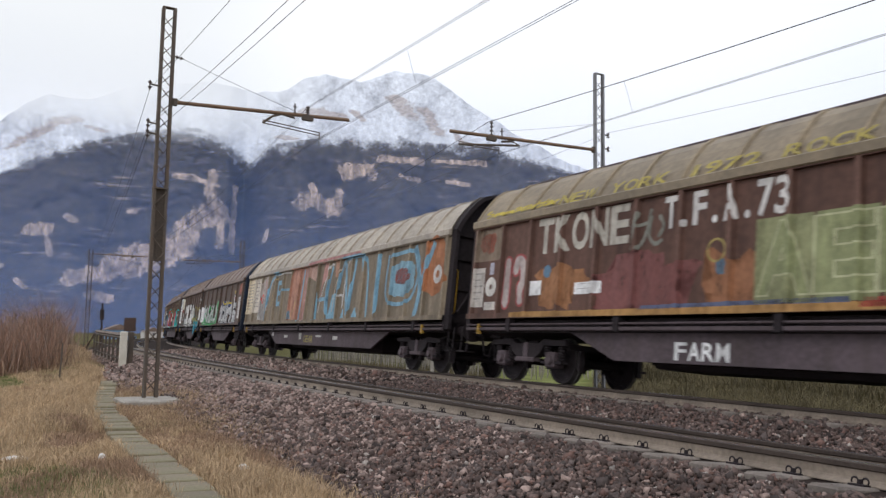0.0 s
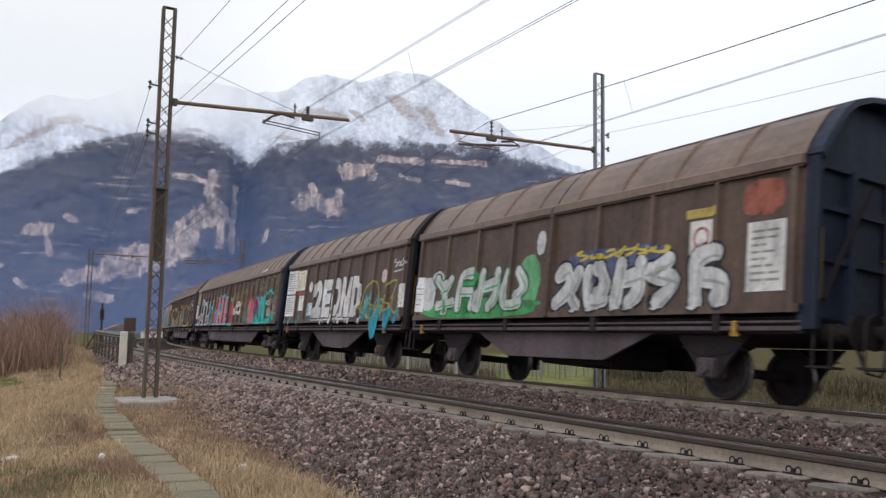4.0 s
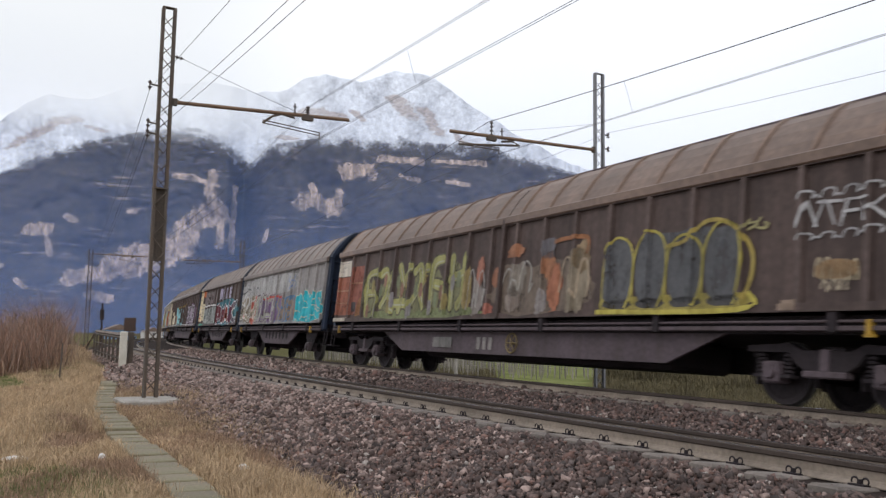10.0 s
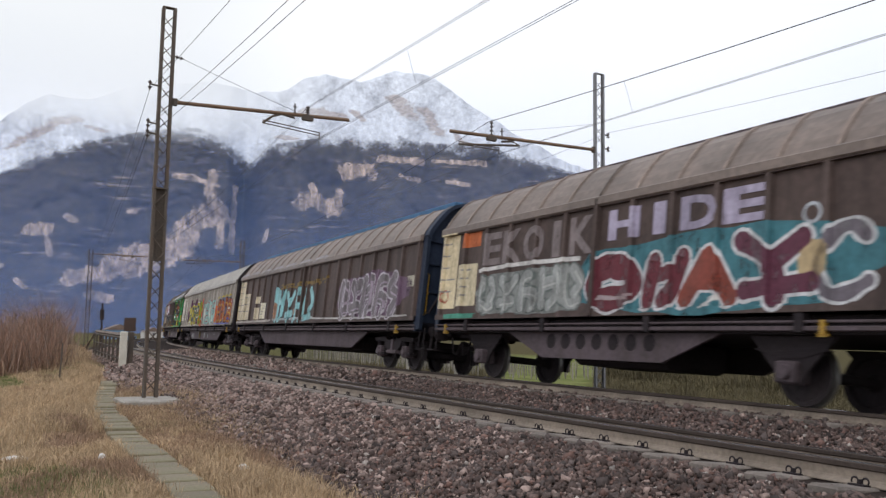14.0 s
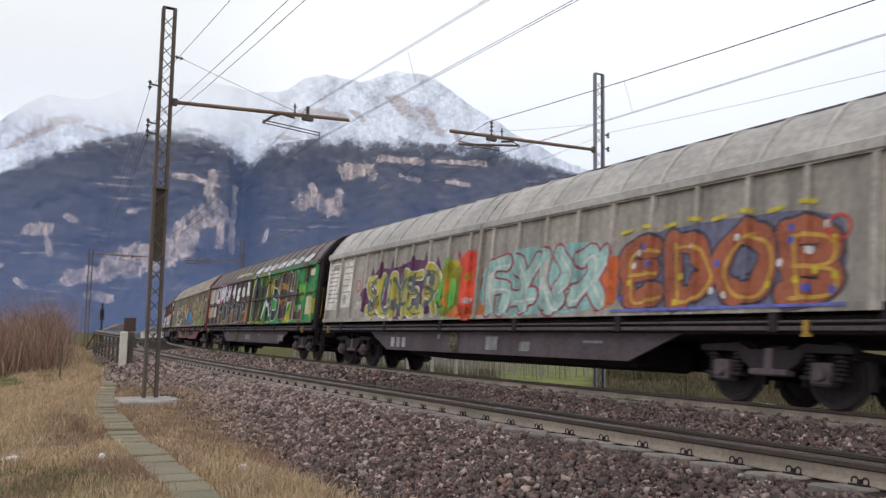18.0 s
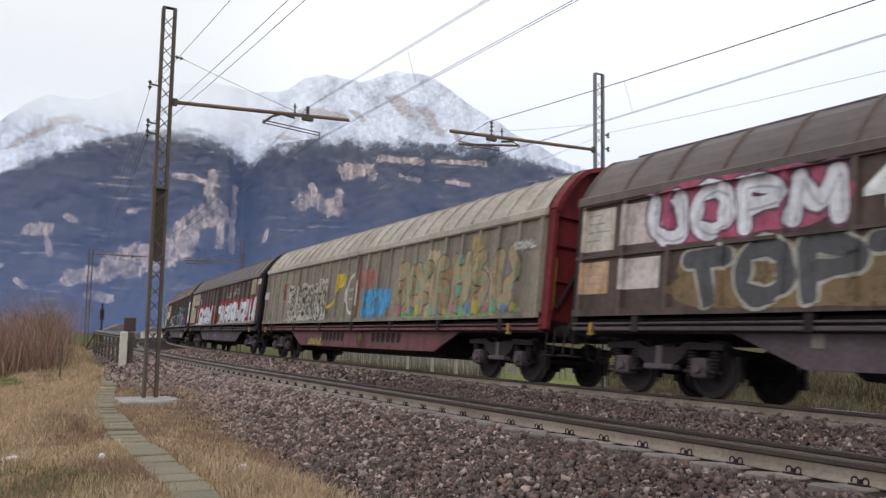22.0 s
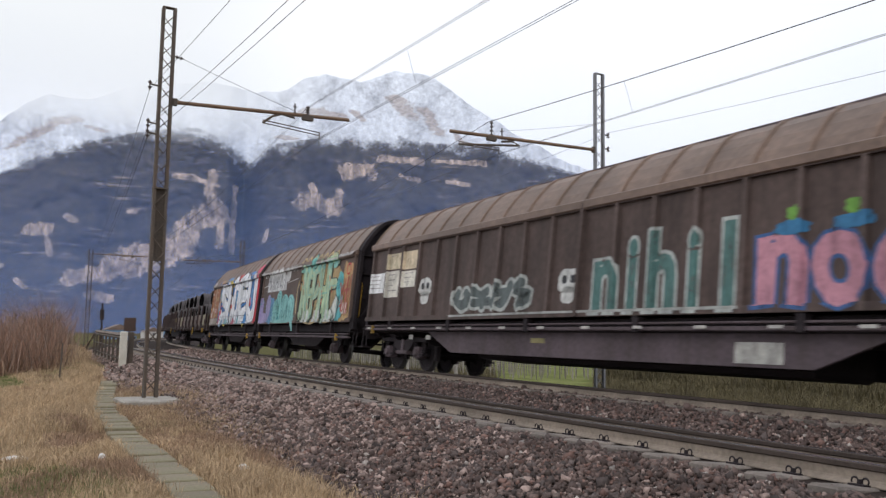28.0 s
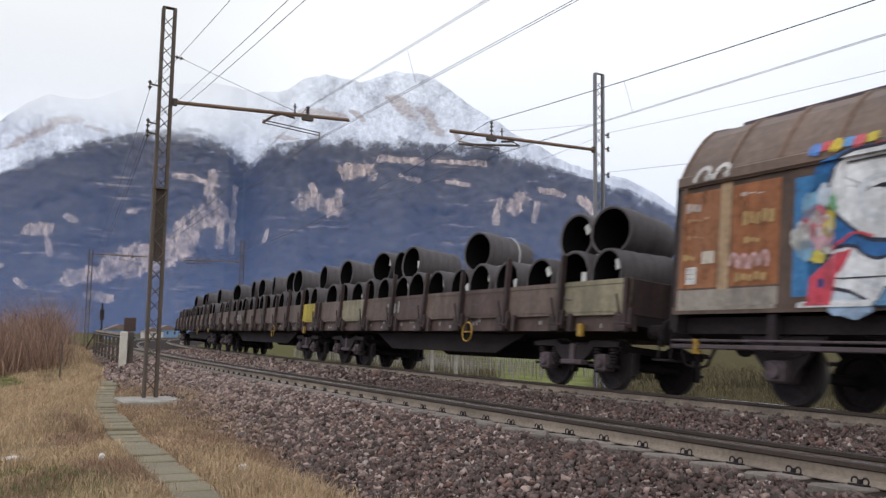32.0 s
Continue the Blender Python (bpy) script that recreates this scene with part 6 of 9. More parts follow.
# the wagons, from the front of the train to its tail
def wagon_1():
    s = covered_wagon("maroon brown sliding-wall wagon covered in faded graffiti", -138.7, -117.8, MAROON, ROOF_OLIVE, 1.09, seed=1, back=0.2)
    s.rect(0.34, 1.45, 2.6, 3.34, (0.2, 0.15, 0.11)), s.blob(0.5, 1.1, 2.8, 3.25, (0.33, 0.09, 0.06), 0.4), s.blob(2.9, 4.3, 1.45, 2.25, (0.28, 0.13, 0.06), 0.6, 6), s.blob(7.5, 8.7, 1.45, 2.2, (0.27, 0.12, 0.06), 0.6, 6)
    s.blob(4.8, 7.0, 1.4, 2.3, (0.17, 0.065, 0.06), 0.6, 6), s.blob(12.2, 15, 1.5, 2.9, (0.22, 0.06, 0.05)), s.blob(15.5, 19.5, 1.5, 2.8, (0.18, 0.1, 0.12))
    s.layer = 3
    s.line([(2.0, 1.36), (8, 1.34), (14, 1.38)], 0.12, (0.36, 0.2, 0.07)), s.line([(6, 1.42), (10, 1.45)], 0.08, (0.1, 0.12, 0.2)), s.line([(10.2, 1.4), (12, 1.4)], 0.14, (0.4, 0.05, 0.05))
    s.word("TKONE", 2.75, 5.6, 2.6, 3.34, (0.42, 0.39, 0.34), None, 0.07)
    s.word("T.F.A.73", 6.45, 9.05, 2.75, 3.32, (0.62, 0.6, 0.58), None, 0.06)
    s.placard(0.36, 0.78, 1.55, 2.45, (0.5, 0.46, 0.42), 5), s.ring(1.06, 2.0, 0.22, (0.6, 0.57, 0.53), 0.16), s.placard(0.84, 1.34, 1.48, 1.66, (0.58, 0.54, 0.5), 1), s.rect(0.98, 1.14, 2.28, 2.55, (0.34, 0.33, 0.38))
    s.brush("I?", 1.5, 2.45, 1.5, 2.66, (0.44, 0.38, 0.36), (0.34, 0.08, 0.08), 0.2, 0.05)
    s.rect(8.42, 9.42, 1.42, 2.7, (0.24, 0.25, 0.13)), s.rect(9.46, 10.42, 1.42, 2.7, (0.22, 0.24, 0.12)), s.rect(10.5, 11.4, 1.42, 2.72, (0.23, 0.24, 0.12))
    s.layer = 4
    s.word("AEE", 8.45, 11.35, 1.55, 2.62, (0.24, 0.26, 0.13), (0.42, 0.42, 0.26), 0.05, 0.02)
    s.layer = 3
    s.word("NEW YORK 1972 ROCK", 3.4, 10.4, 3.56, 3.8, (0.33, 0.27, 0.07), None, 0.04)
    s.scrawl(0.6, 3.3, 3.56, 3.82, [(0.42, 0.33, 0.05)], 7, 0.05)
    s.scrawl(5.7, 6.5, 2.4, 3.2, [(0.2, 0.2, 0.17)], 2, 0.07), s.scrawl(11.6, 13.4, 2.9, 3.3, [(0.34, 0.33, 0.32)], 4, 0.06), s.scrawl(14.0, 19.5, 1.6, 2.7, [(0.3, 0.1, 0.1), (0.25, 0.24, 0.2)], 6, 0.18)
    s.ring(7.65, 2.3, 0.2, (0.3, 0.23, 0.08), 0.04), s.placard(2.6, 3.0, 1.75, 2.05, WHT, 0), s.placard(4.1, 4.9, 1.72, 1.95, WHT, 2)
    s.blob(3.05, 3.3, 2.1, 2.35, (0.1, 0.18, 0.26)), s.blob(7.65, 7.9, 1.9, 2.15, (0.1, 0.17, 0.24))
    beam_word(s, "FARM", 6.7, 7.9, 0.55, 0.85)


def beam_word(s, text, a0, a1, z0, z1, color=WHT):
    """Paint on the frame under the wall."""
    old = s.y
    s.y = lambda a, z: 1.25
    s.word(text, a0, a1, z0, z1, color, None, 0.05)
    s.y = old


def beam_marks(s, marks, color=(0.5, 0.48, 0.46)):
    """Small stencilled data on the frame, as bars."""
    old = s.y
    s.y = lambda a, z: 1.25
    for a, z, w, h in marks:
        s.lay("writing_bar", np.array([(a, z), (a + w, z), (a + w, z + h), (a, z + h)]), [(0, 1, 2, 3)], spray(color))
    s.y = old


def hand_wheel(s, a):
    """A spoked brake wheel on the frame."""
    x = s.L / 2 - a
    g = Geo().lathe([(0.19, 0), (0.21, 0.02), (0.23, 0), (0.21, -0.02), (0.19, 0)], "y", 20, 0, (x, 1.31, 0.76))
    for k in range(3):
        c, q = 0.2 * math.cos(k * 1.05), 0.2 * math.sin(k * 1.05)
        g.tube((x - c, 1.31, 0.76 - q), (x + c, 1.31, 0.76 + q), 0.014, n=4)
    g.tube((x, 1.25, 0.76), (x, 1.31, 0.76), 0.03, n=6)
    part("brake_wheel", g, mat("dull_ochre_wheel_paint", (0.14, 0.1, 0.04), rough=0.7, spread=0.3), s.top, "dull ochre hand brake wheel")


def wagon_2():
    s = covered_wagon("dusty olive sliding-wall wagon with pale blue graffiti", -116.4, -95.96, OLIVE, ROOF_TAN, 1.09, seed=2, back=0.06)
    blue, red, pk = (0.19, 0.35, 0.46), (0.36, 0.1, 0.06), (0.42, 0.2, 0.19)
    s.blob(2.3, 3.6, 1.4, 3.3, (0.38, 0.33, 0.3)), s.blob(18.9, 20.4, 1.9, 3.4, (0.36, 0.14, 0.06)), s.blob(16.9, 18.5, 1.95, 2.95, (0.2, 0.34, 0.42)), s.blob(17.2, 18.2, 2.3, 2.75, (0.36, 0.1, 0.08))
    sal, sky, pale = (0.4, 0.2, 0.14), (0.2, 0.38, 0.5), (0.5, 0.48, 0.46)
    for pts, col in (([(7.0, 3.40), (8.0, 3.38), (9.0, 3.36), (9.1, 2.88), (9.0, 2.08), (8.8, 1.41), (6.8, 1.43)], sal), ([(9.2, 3.37), (10.3, 3.36), (10.3, 2.85), (10.0, 2.75), (9.1, 2.99)], (0.42, 0.27, 0.22)), ([(10.8, 3.38), (11.2, 3.39), (11.2, 2.80), (10.8, 2.68), (10.5, 2.00)], (0.42, 0.22, 0.2)), ([(11.9, 3.41), (12.3, 3.38), (12.3, 2.80), (12.0, 2.82)], (0.4, 0.22, 0.15)), ([(14.3, 3.36), (14.8, 3.39), (14.6, 2.64)], sky), ([(10.0, 2.75), (10.3, 2.84), (10.4, 1.37), (10.0, 1.38)], sky), ([(11.6, 1.40), (11.9, 2.22), (12.2, 2.27), (12.2, 1.43)], sky), ([(12.8, 3.39), (13.0, 3.43), (13.0, 2.89)], sky), ([(12.9, 1.41), (13.1, 1.74), (13.2, 1.42)], sky), ([(13.9, 1.43), (14.2, 1.76), (14.4, 1.43)], sky), ([(6.7, 1.45), (7.0, 1.81), (7.2, 1.46)], sky), ([(2.3, 1.46), (2.5, 2.41), (3.4, 2.47), (3.5, 1.44)], pale), ([(15.7, 3.24), (16.0, 3.30), (16.0, 1.73), (15.9, 1.44)], sky)):
        s.poly(pts, col)
    s.layer = 3
    for pts in ([(3.5, 1.71), (4.1, 3.07), (5.5, 3.32), (6.9, 3.27)], [(10.5, 1.62), (10.9, 2.52), (11.5, 3.22), (11.8, 3.24)], [(13.0, 1.95), (13.2, 3.21), (14.1, 3.36)], [(12.3, 2.12), (12.9, 2.16), (13.0, 1.75)]):
        s.line(pts, 0.07, pale)
    s.layer = 2
    s.placard(0.08, 1.2, 1.75, 3.3, CREAM, 9), s.placard(1.3, 2.25, 1.8, 3.3, (0.58, 0.52, 0.44), 7)
    s.ring(2.7, 2.38, 0.2, RED), s.ring(19.9, 2.45, 0.24, (0.6, 0.58, 0.55), 0.14)
    s.layer = 4
    s.line([(3.5, 1.4), (3.7, 2.8), (4.4, 3.3), (5.2, 3.35)], 0.14, blue), s.word("E", 4.93, 5.46, 2.0, 3.05, blue, None, 0.05), s.line([(5.4, 2.66), (6.7, 2.62)], 0.09, blue)
    s.line([(8.3, 1.35), (8.5, 3.3)], 0.16, blue), s.line([(8.8, 1.35), (8.8, 3.4)], 0.12, (0.44, 0.24, 0.24))
    s.line([(11.6, 1.4), (11.4, 2.2), (11.7, 3.2)], 0.16, blue), s.line([(10.5, 2.1), (11.5, 2.1)], 0.14, blue)
    s.line([(12.2, 1.4), (12.9, 3.3), (13.5, 1.45), (13.9, 3.3)], 0.17, blue), s.line([(13.0, 3.35), (14.5, 3.35), (15.0, 2.9), (15.2, 1.4)], 0.13, blue)
    s.line([(16.6, 3.2), (16.7, 1.9), (18.4, 1.9), (18.6, 3.1), (16.7, 3.15)], 0.11, blue), s.line([(18.7, 1.4), (18.9, 2.2), (18.4, 3.3)], 0.22, blue), s.line([(18.9, 2.2), (19.6, 3.3)], 0.2, blue)
    s.line([(3.3, 1.4), (3.3, 2.4), (3.0, 3.2)], 0.09, pk), s.line([(9.2, 3.42), (11, 3.46), (14.5, 3.46)], 0.09, pk), s.line([(4.2, 2.0), (4.4, 2.9), (5.0, 3.2)], 0.04, (0.5, 0.36, 0.16)), s.line([(12.0, 1.6), (12.2, 2.6), (12.8, 3.2)], 0.05, (0.6, 0.5, 0.4)), s.line([(7.2, 1.4), (8.0, 2.6)], 0.05, (0.5, 0.36, 0.16))
    beam_marks(s, [(4.4, .82, .3, .12), (6.2, .75, .5, .1), (8.2, .7, .3, .25), (10.2, .8, .6, .06), (12.0, .72, .5, .12)])
    beam_word(s, "GEAR", 8.8, 9.9, 0.6, 0.85, (0.3, 0.25, 0.08))


def wagon_3():
    s = covered_wagon("brown two-axle sliding-wall wagon with silver and green graffiti", -94.5, -82.45, BROWN, ROOF_BROWN, 1.4, axles=2, end=BLUE_END, seed=3, back=0.15)
    sil, grn = (0.5, 0.5, 0.5), (0.05, 0.3, 0.09)
    s.blob(0.6, 5.8, 1.3, 1.75, grn), s.blob(2.3, 3.4, 1.4, 2.5, grn), s.blob(5.0, 5.8, 1.5, 2.6, (0.12, 0.35, 0.16)), s.blob(6.4, 9.6, 1.9, 2.55, (0.08, 0.1, 0.2))
    s.layer = 2
    s.blob(0.5, 1.2, 1.5, 2.4, sil), s.blob(11.1, 11.85, 2.75, 3.3, (0.28, 0.09, 0.06)), s.blob(5.6, 5.9, 2.6, 3.1, sil), s.blob(1.0, 1.6, 2.1, 2.5, sil)
    s.layer = 3
    s.brush("faeb", 1.2, 5.4, 1.4, 2.5, sil, (0.03, 0.12, 0.05), 0.26, 0.05, shade=(0.1, 0.35, 0.16)), s.brush("dbeca", 6.3, 10.9, 1.34, 2.4, sil, BLK, 0.3, 0.05, shade=(0.3, 0.31, 0.3)), s.scrawl(7.0, 9.6, 2.3, 2.6, [YEL], 6, 0.05)
    s.placard(11.2, 11.9, 1.6, 2.65, (0.6, 0.58, 0.56), 8), s.placard(10.0, 10.5, 2.25, 2.8, (0.6, 0.58, 0.55), 0), s.placard(9.9, 10.6, 2.85, 3.0, (0.4, 0.3, 0.08), 0), s.placard(0.25, 0.6, 1.5, 2.2, WHT, 4), s.placard(0.3, 0.6, 2.2, 2.4, WHT, 0)
    s.ring(10.25, 2.52, 0.18, RED)
    return s


def wagon_4():
    s = covered_wagon("brown two-axle sliding-wall wagon with silver block letters", -81.6, -70.4, BROWN, ROOF_BROWN, 1.13, axles=2, seed=4, back=0.25)
    sil, tl = (0.62, 0.61, 0.6), (0.02, 0.25, 0.34)
    for a, z, r in ((2.9, 1.75, .2), (3.35, 1.5, .15), (6.6, 2.5, .2), (7.9, 2.5, .2), (8.6, 1.7, .3), (9.0, 2.0, .22), (8.3, 1.5, .2), (11.0, 1.45, .2), (1.9, 1.4, .15), (0.9, 1.36, .12), (9.5, 1.4, .5), (10.4, 1.38, .3)):
        s.blob(a - r * 0.7, a + r * 0.7, z - r * 1.3, z + r * 1.3, tl, 0.1, 1.8)
    s.layer = 2
    s.poly([(3.6, 1.35), (7.3, 1.35), (7.5, 1.56), (3.6, 1.6)], sil)
    for a in (4.8, 6.0, 7.0):
        s.line([(a, 1.5), (a + 0.1, 1.36), (a + 0.2, 1.3)], 0.16, (0.3, 0.3, 0.3))
    s.layer += 1
    s.word("2EOND", 3.55, 8.2, 1.45, 2.74, sil, (0.06, 0.06, 0.06), 0.17, 0.03, 0.02, 0.1)
    for k in range(5):
        s.line([(4.6 + 0.9 * k, 1.36), (4.75 + 0.9 * k, 1.29)], 0.2, sil)
    s.layer = 4
    yg = (0.3, 0.28, 0.07)
    s.scrawl(8.1, 11.2, 1.45, 2.1, [yg], 5, 0.06), s.line([(8.2, 1.6), (8.5, 2.3), (9.3, 2.45), (9.6, 1.9), (9.2, 1.4), (8.6, 1.5)], 0.07, yg), s.line([(9.8, 1.5), (10.2, 2.3), (10.8, 2.4), (10.5, 1.9)], 0.06, yg)
    s.scrawl(10.5, 11.4, 2.75, 3.1, [(0.5, 0.5, 0.5)], 3, 0.05), s.line([(10.5, 2.68), (11.3, 2.72)], 0.04, (0.5, 0.5, 0.5))
    s.placard(0.28, 1.3, 2.4, 3.3, WHT, 8), s.placard(0.28, 1.25, 1.55, 2.35, WHT, 9), s.placard(1.5, 2.45, 2.5, 3.25, (0.66, 0.62, 0.5), 1, (0.4, 0.33, 0.05)), s.placard(1.75, 2.4, 1.75, 2.3, WHT, 1, BLK), s.placard(1.4, 2.4, 2.32, 2.45, (0.25, 0.06, 0.05), 0), s.placard(2.9, 3.4, 1.55, 2.0, (0.55, 0.58, 0.6), 3), s.placard(11.0, 11.4, 1.65, 2.3, WHT, 7)
    s.ring(3.05, 2.58, 0.2, (0.6, 0.58, 0.56), 0.18), s.ring(9.85, 2.6, 0.2, (0.55, 0.4, 0.4), 0.18)


def wagon_5():
    s = covered_wagon("grimy brown sliding-wall wagon with teal and pink graffiti", -69.1, -48.12, BROWN, ROOF_BROWN, 0.97, end=BLUE_END, yellow=False, seed=5, back=0.37)
    tl, pk, mg, gr = (0.03, 0.42, 0.38), (0.56, 0.12, 0.17), (0.36, 0.03, 0.16), (0.4, 0.4, 0.42)
    s.blob(0.2, 4.6, 1.3, 1.58, (0.03, 0.22, 0.25)), s.blob(11.8, 14.4, 2.2, 2.7, (0.22, 0.12, 0.05))
    s.blob(14.6, 15.7, 1.4, 2.25, tl, 0.3), s.blob(15.3, 16.8, 1.33, 2.45, pk, 0.25), s.blob(16.7, 17.9, 1.7, 2.55, mg, 0.25), s.blob(16.7, 17.6, 1.35, 2.1, tl, 0.3), s.blob(18.1, 19.2, 1.35, 2.55, tl, 0.12, 2.2), s.blob(16.6, 20.5, 1.3, 1.52, tl, 0.2), s.blob(20.0, 20.6, 1.35, 1.85, tl, 0.2)
    s.layer = 3
    s.line([(17.3, 2.5), (17.8, 2.1), (17.9, 1.7)], 0.12, tl), s.line([(18.3, 2.5), (17.9, 2.1)], 0.14, tl), s.line([(19.1, 2.5), (19.6, 2.7), (20.3, 2.55)], 0.12, tl)
    gr, ed, tq = (0.36, 0.35, 0.35), (0.55, 0.55, 0.54), (0.09, 0.13, 0.12)
    s.blob(1.0, 5.3, 1.34, 2.95, (0.05, 0.055, 0.065), 0.25, 3), s.blob(4.7, 6.6, 1.34, 2.4, (0.03, 0.2, 0.24), 0.3, 3)
    s.layer = 4
    s.poly([(1.22, 1.36), (1.81, 2.17), (2.19, 2.77), (2.72, 2.88), (2.98, 2.16), (3.25, 1.33), (2.63, 1.34), (2.56, 1.62), (2.07, 1.59), (1.92, 1.34)], gr, ed, 0.05)
    s.poly([(2.96, 2.74), (3.25, 2.64), (3.43, 2.16), (3.23, 2.04), (3.48, 1.83), (3.37, 1.33), (2.86, 1.34), (2.96, 2.09)], (0.3, 0.29, 0.28), ed, 0.05)
    s.poly([(3.52, 2.64), (3.94, 2.7), (4.02, 1.99), (3.66, 2.05)], tq, ed), s.poly([(3.98, 2.73), (4.16, 2.77), (4.44, 2.52), (4.44, 1.94), (4.12, 1.83)], tq, ed), s.poly([(4.61, 2.63), (4.99, 2.68), (4.99, 1.97), (4.62, 1.93)], tq, ed), s.poly([(3.67, 1.85), (4.39, 1.89), (4.92, 1.84), (5.14, 1.66), (4.99, 1.38), (3.92, 1.33)], (0.27, 0.23, 0.22), ed)
    s.layer = 6
    s.poly([(2.3, 2.03), (2.58, 2.54), (2.69, 2.03)], (0.07, 0.06, 0.06)), s.poly([(2.75, 1.93), (3.16, 1.93), (3.16, 1.67), (2.77, 1.68)], (0.08, 0.07, 0.07)), s.poly([(1.5, 1.6), (2.0, 2.0), (2.1, 1.85), (1.55, 1.45)], (0.3, 0.04, 0.09)), s.poly([(3.2, 2.6), (3.38, 2.3), (3.45, 2.0), (3.25, 2.25)], (0.3, 0.04, 0.09)), s.poly([(4.0, 1.8), (4.25, 1.55), (4.5, 1.45), (4.1, 1.42)], (0.28, 0.04, 0.06)), s.poly([(1.9, 1.52), (2.45, 1.52), (2.5, 1.36), (1.95, 1.36)], tl), s.poly([(6.38, 2.2), (6.05, 1.68), (6.4, 1.36), (6.8, 1.4)], (0.42, 0.1, 0.05))
    s.blob(5.49, 6.1, 1.57, 2.02, (0.03, 0.11, 0.15), 0.2), s.line([(5.71, 2.17), (5.84, 2.61), (6.08, 2.71), (6.29, 2.53), (6.14, 2.22)], 0.1, (0.6, 0.6, 0.6)), s.ring(1.12, 2.02, 0.2, (0.45, 0.06, 0.06)), s.placard(0.38, 0.8, 1.72, 2.57, (0.6, 0.57, 0.5), 5)
    s.layer = 3
    lil, ink = (0.3, 0.24, 0.42), (0.62, 0.6, 0.6)
    s.layer = 2
    s.blob(11.6, 14.9, 2.2, 2.95, (0.15, 0.1, 0.05), 0.25), s.blob(14.2, 15.4, 1.5, 3.0, (0.15, 0.088, 0.05), 0.3), s.blob(11.3, 12.3, 2.5, 2.75, (0.3, 0.2, 0.03), 0.3)
    s.layer = 3
    s.poly([(6.0, 1.44), (6.8, 2.30), (7.3, 2.78), (7.8, 2.79), (8.1, 3.03), (8.6, 2.80), (9.3, 2.97), (9.6, 2.73), (10.1, 2.77), (10.9, 2.69), (11.5, 2.53), (11.9, 2.12), (12.2, 1.53), (12.2, 1.29)], (0.42, 0.07, 0.06), (0.05, 0.42, 0.36), 0.1)
    s.layer = 5
    s.poly([(6.71, 1.34), (7.47, 2.09), (7.77, 2.70), (8.33, 2.29), (8.40, 1.32), (7.84, 1.32), (7.70, 1.53), (7.33, 1.33)], lil, ink, 0.035)
    s.poly([(8.52, 1.32), (8.40, 2.29), (8.65, 2.79), (9.40, 2.22), (9.04, 2.09), (9.40, 1.99), (9.10, 1.70), (9.28, 1.31)], lil, ink, 0.035)
    s.poly([(9.58, 1.34), (9.58, 2.51), (9.87, 2.75), (10.57, 2.51), (10.57, 1.93), (10.09, 1.96), (10.09, 1.63), (10.52, 1.65), (10.52, 1.33)], lil, ink, 0.035)
    s.layer = 7
    for a, z, c in ((8.0, 1.6, (0.4, 0.3, 0.08)), (8.6, 1.8, (0.42, 0.32, 0.1)), (9.0, 2.2, (0.4, 0.3, 0.1)), (9.7, 1.7, (0.42, 0.32, 0.1)), (11.2, 2.0, (0.2, 0.06, 0.2)), (11.6, 1.7, (0.2, 0.06, 0.2)), (11.3, 1.6, (0.24, 0.07, 0.2)), (10.4, 2.4, (0.05, 0.36, 0.34)), (8.4, 2.3, (0.05, 0.36, 0.34))):
        s.blob(a - 0.16, a + 0.16, z - 0.16, z + 0.16, c, 0.4)
    s.layer = 3
    s.brush("efdf", 12.4, 13.75, 1.75, 2.45, (0.6, 0.58, 0.55), None, 0.1), s.line([(12.8, 1.62), (13.1, 1.6)], 0.05, (0.6, 0.58, 0.55)), s.blob(19.1, 20.05, 2.0, 2.4, (0.1, 0.085, 0.08), 0.1, 4), s.word("85", 19.25, 19.85, 2.08, 2.32, (0.5, 0.48, 0.45), None, 0.05), s.placard(19.3, 19.95, 1.6, 1.95, (0.33, 0.28, 0.22), 3)
    s.tag(16.2, 18.6, 2.72, 3.3, (0.2, 0.175, 0.11), 3, 0.055), s.tag(18.75, 19.9, 2.75, 3.35, (0.2, 0.175, 0.11), 1, 0.06), s.tag(19.6, 21.2, 2.85, 3.4, (0.2, 0.175, 0.11), 3, 0.055), s.scrawl(14.25, 14.95, 2.75, 3.1, [(0.2, 0.18, 0.12)], 3, 0.045), s.blob(20.2, 21.0, 2.05, 2.45, (0.2, 0.16, 0.13), 0.4), s.blob(20.3, 20.75, 1.85, 2.25, (0.34, 0.28, 0.25), 0.4), s.line([(19.9, 1.85), (20.5, 1.72), (21.1, 1.75)], 0.12, (0.26, 0.22, 0.18)), s.placard(0.5, 1.5, 2.62, 3.42, (0.4, 0.31, 0.2), 3)
    s.line([(17.7, 3.6), (18.6, 3.66)], 0.08, (0.66, 0.64, 0.62))
    beam_marks(s, [(5.5, .62, 1.3, .32), (8, .7, .3, .1)], (0.1, 0.095, 0.095))


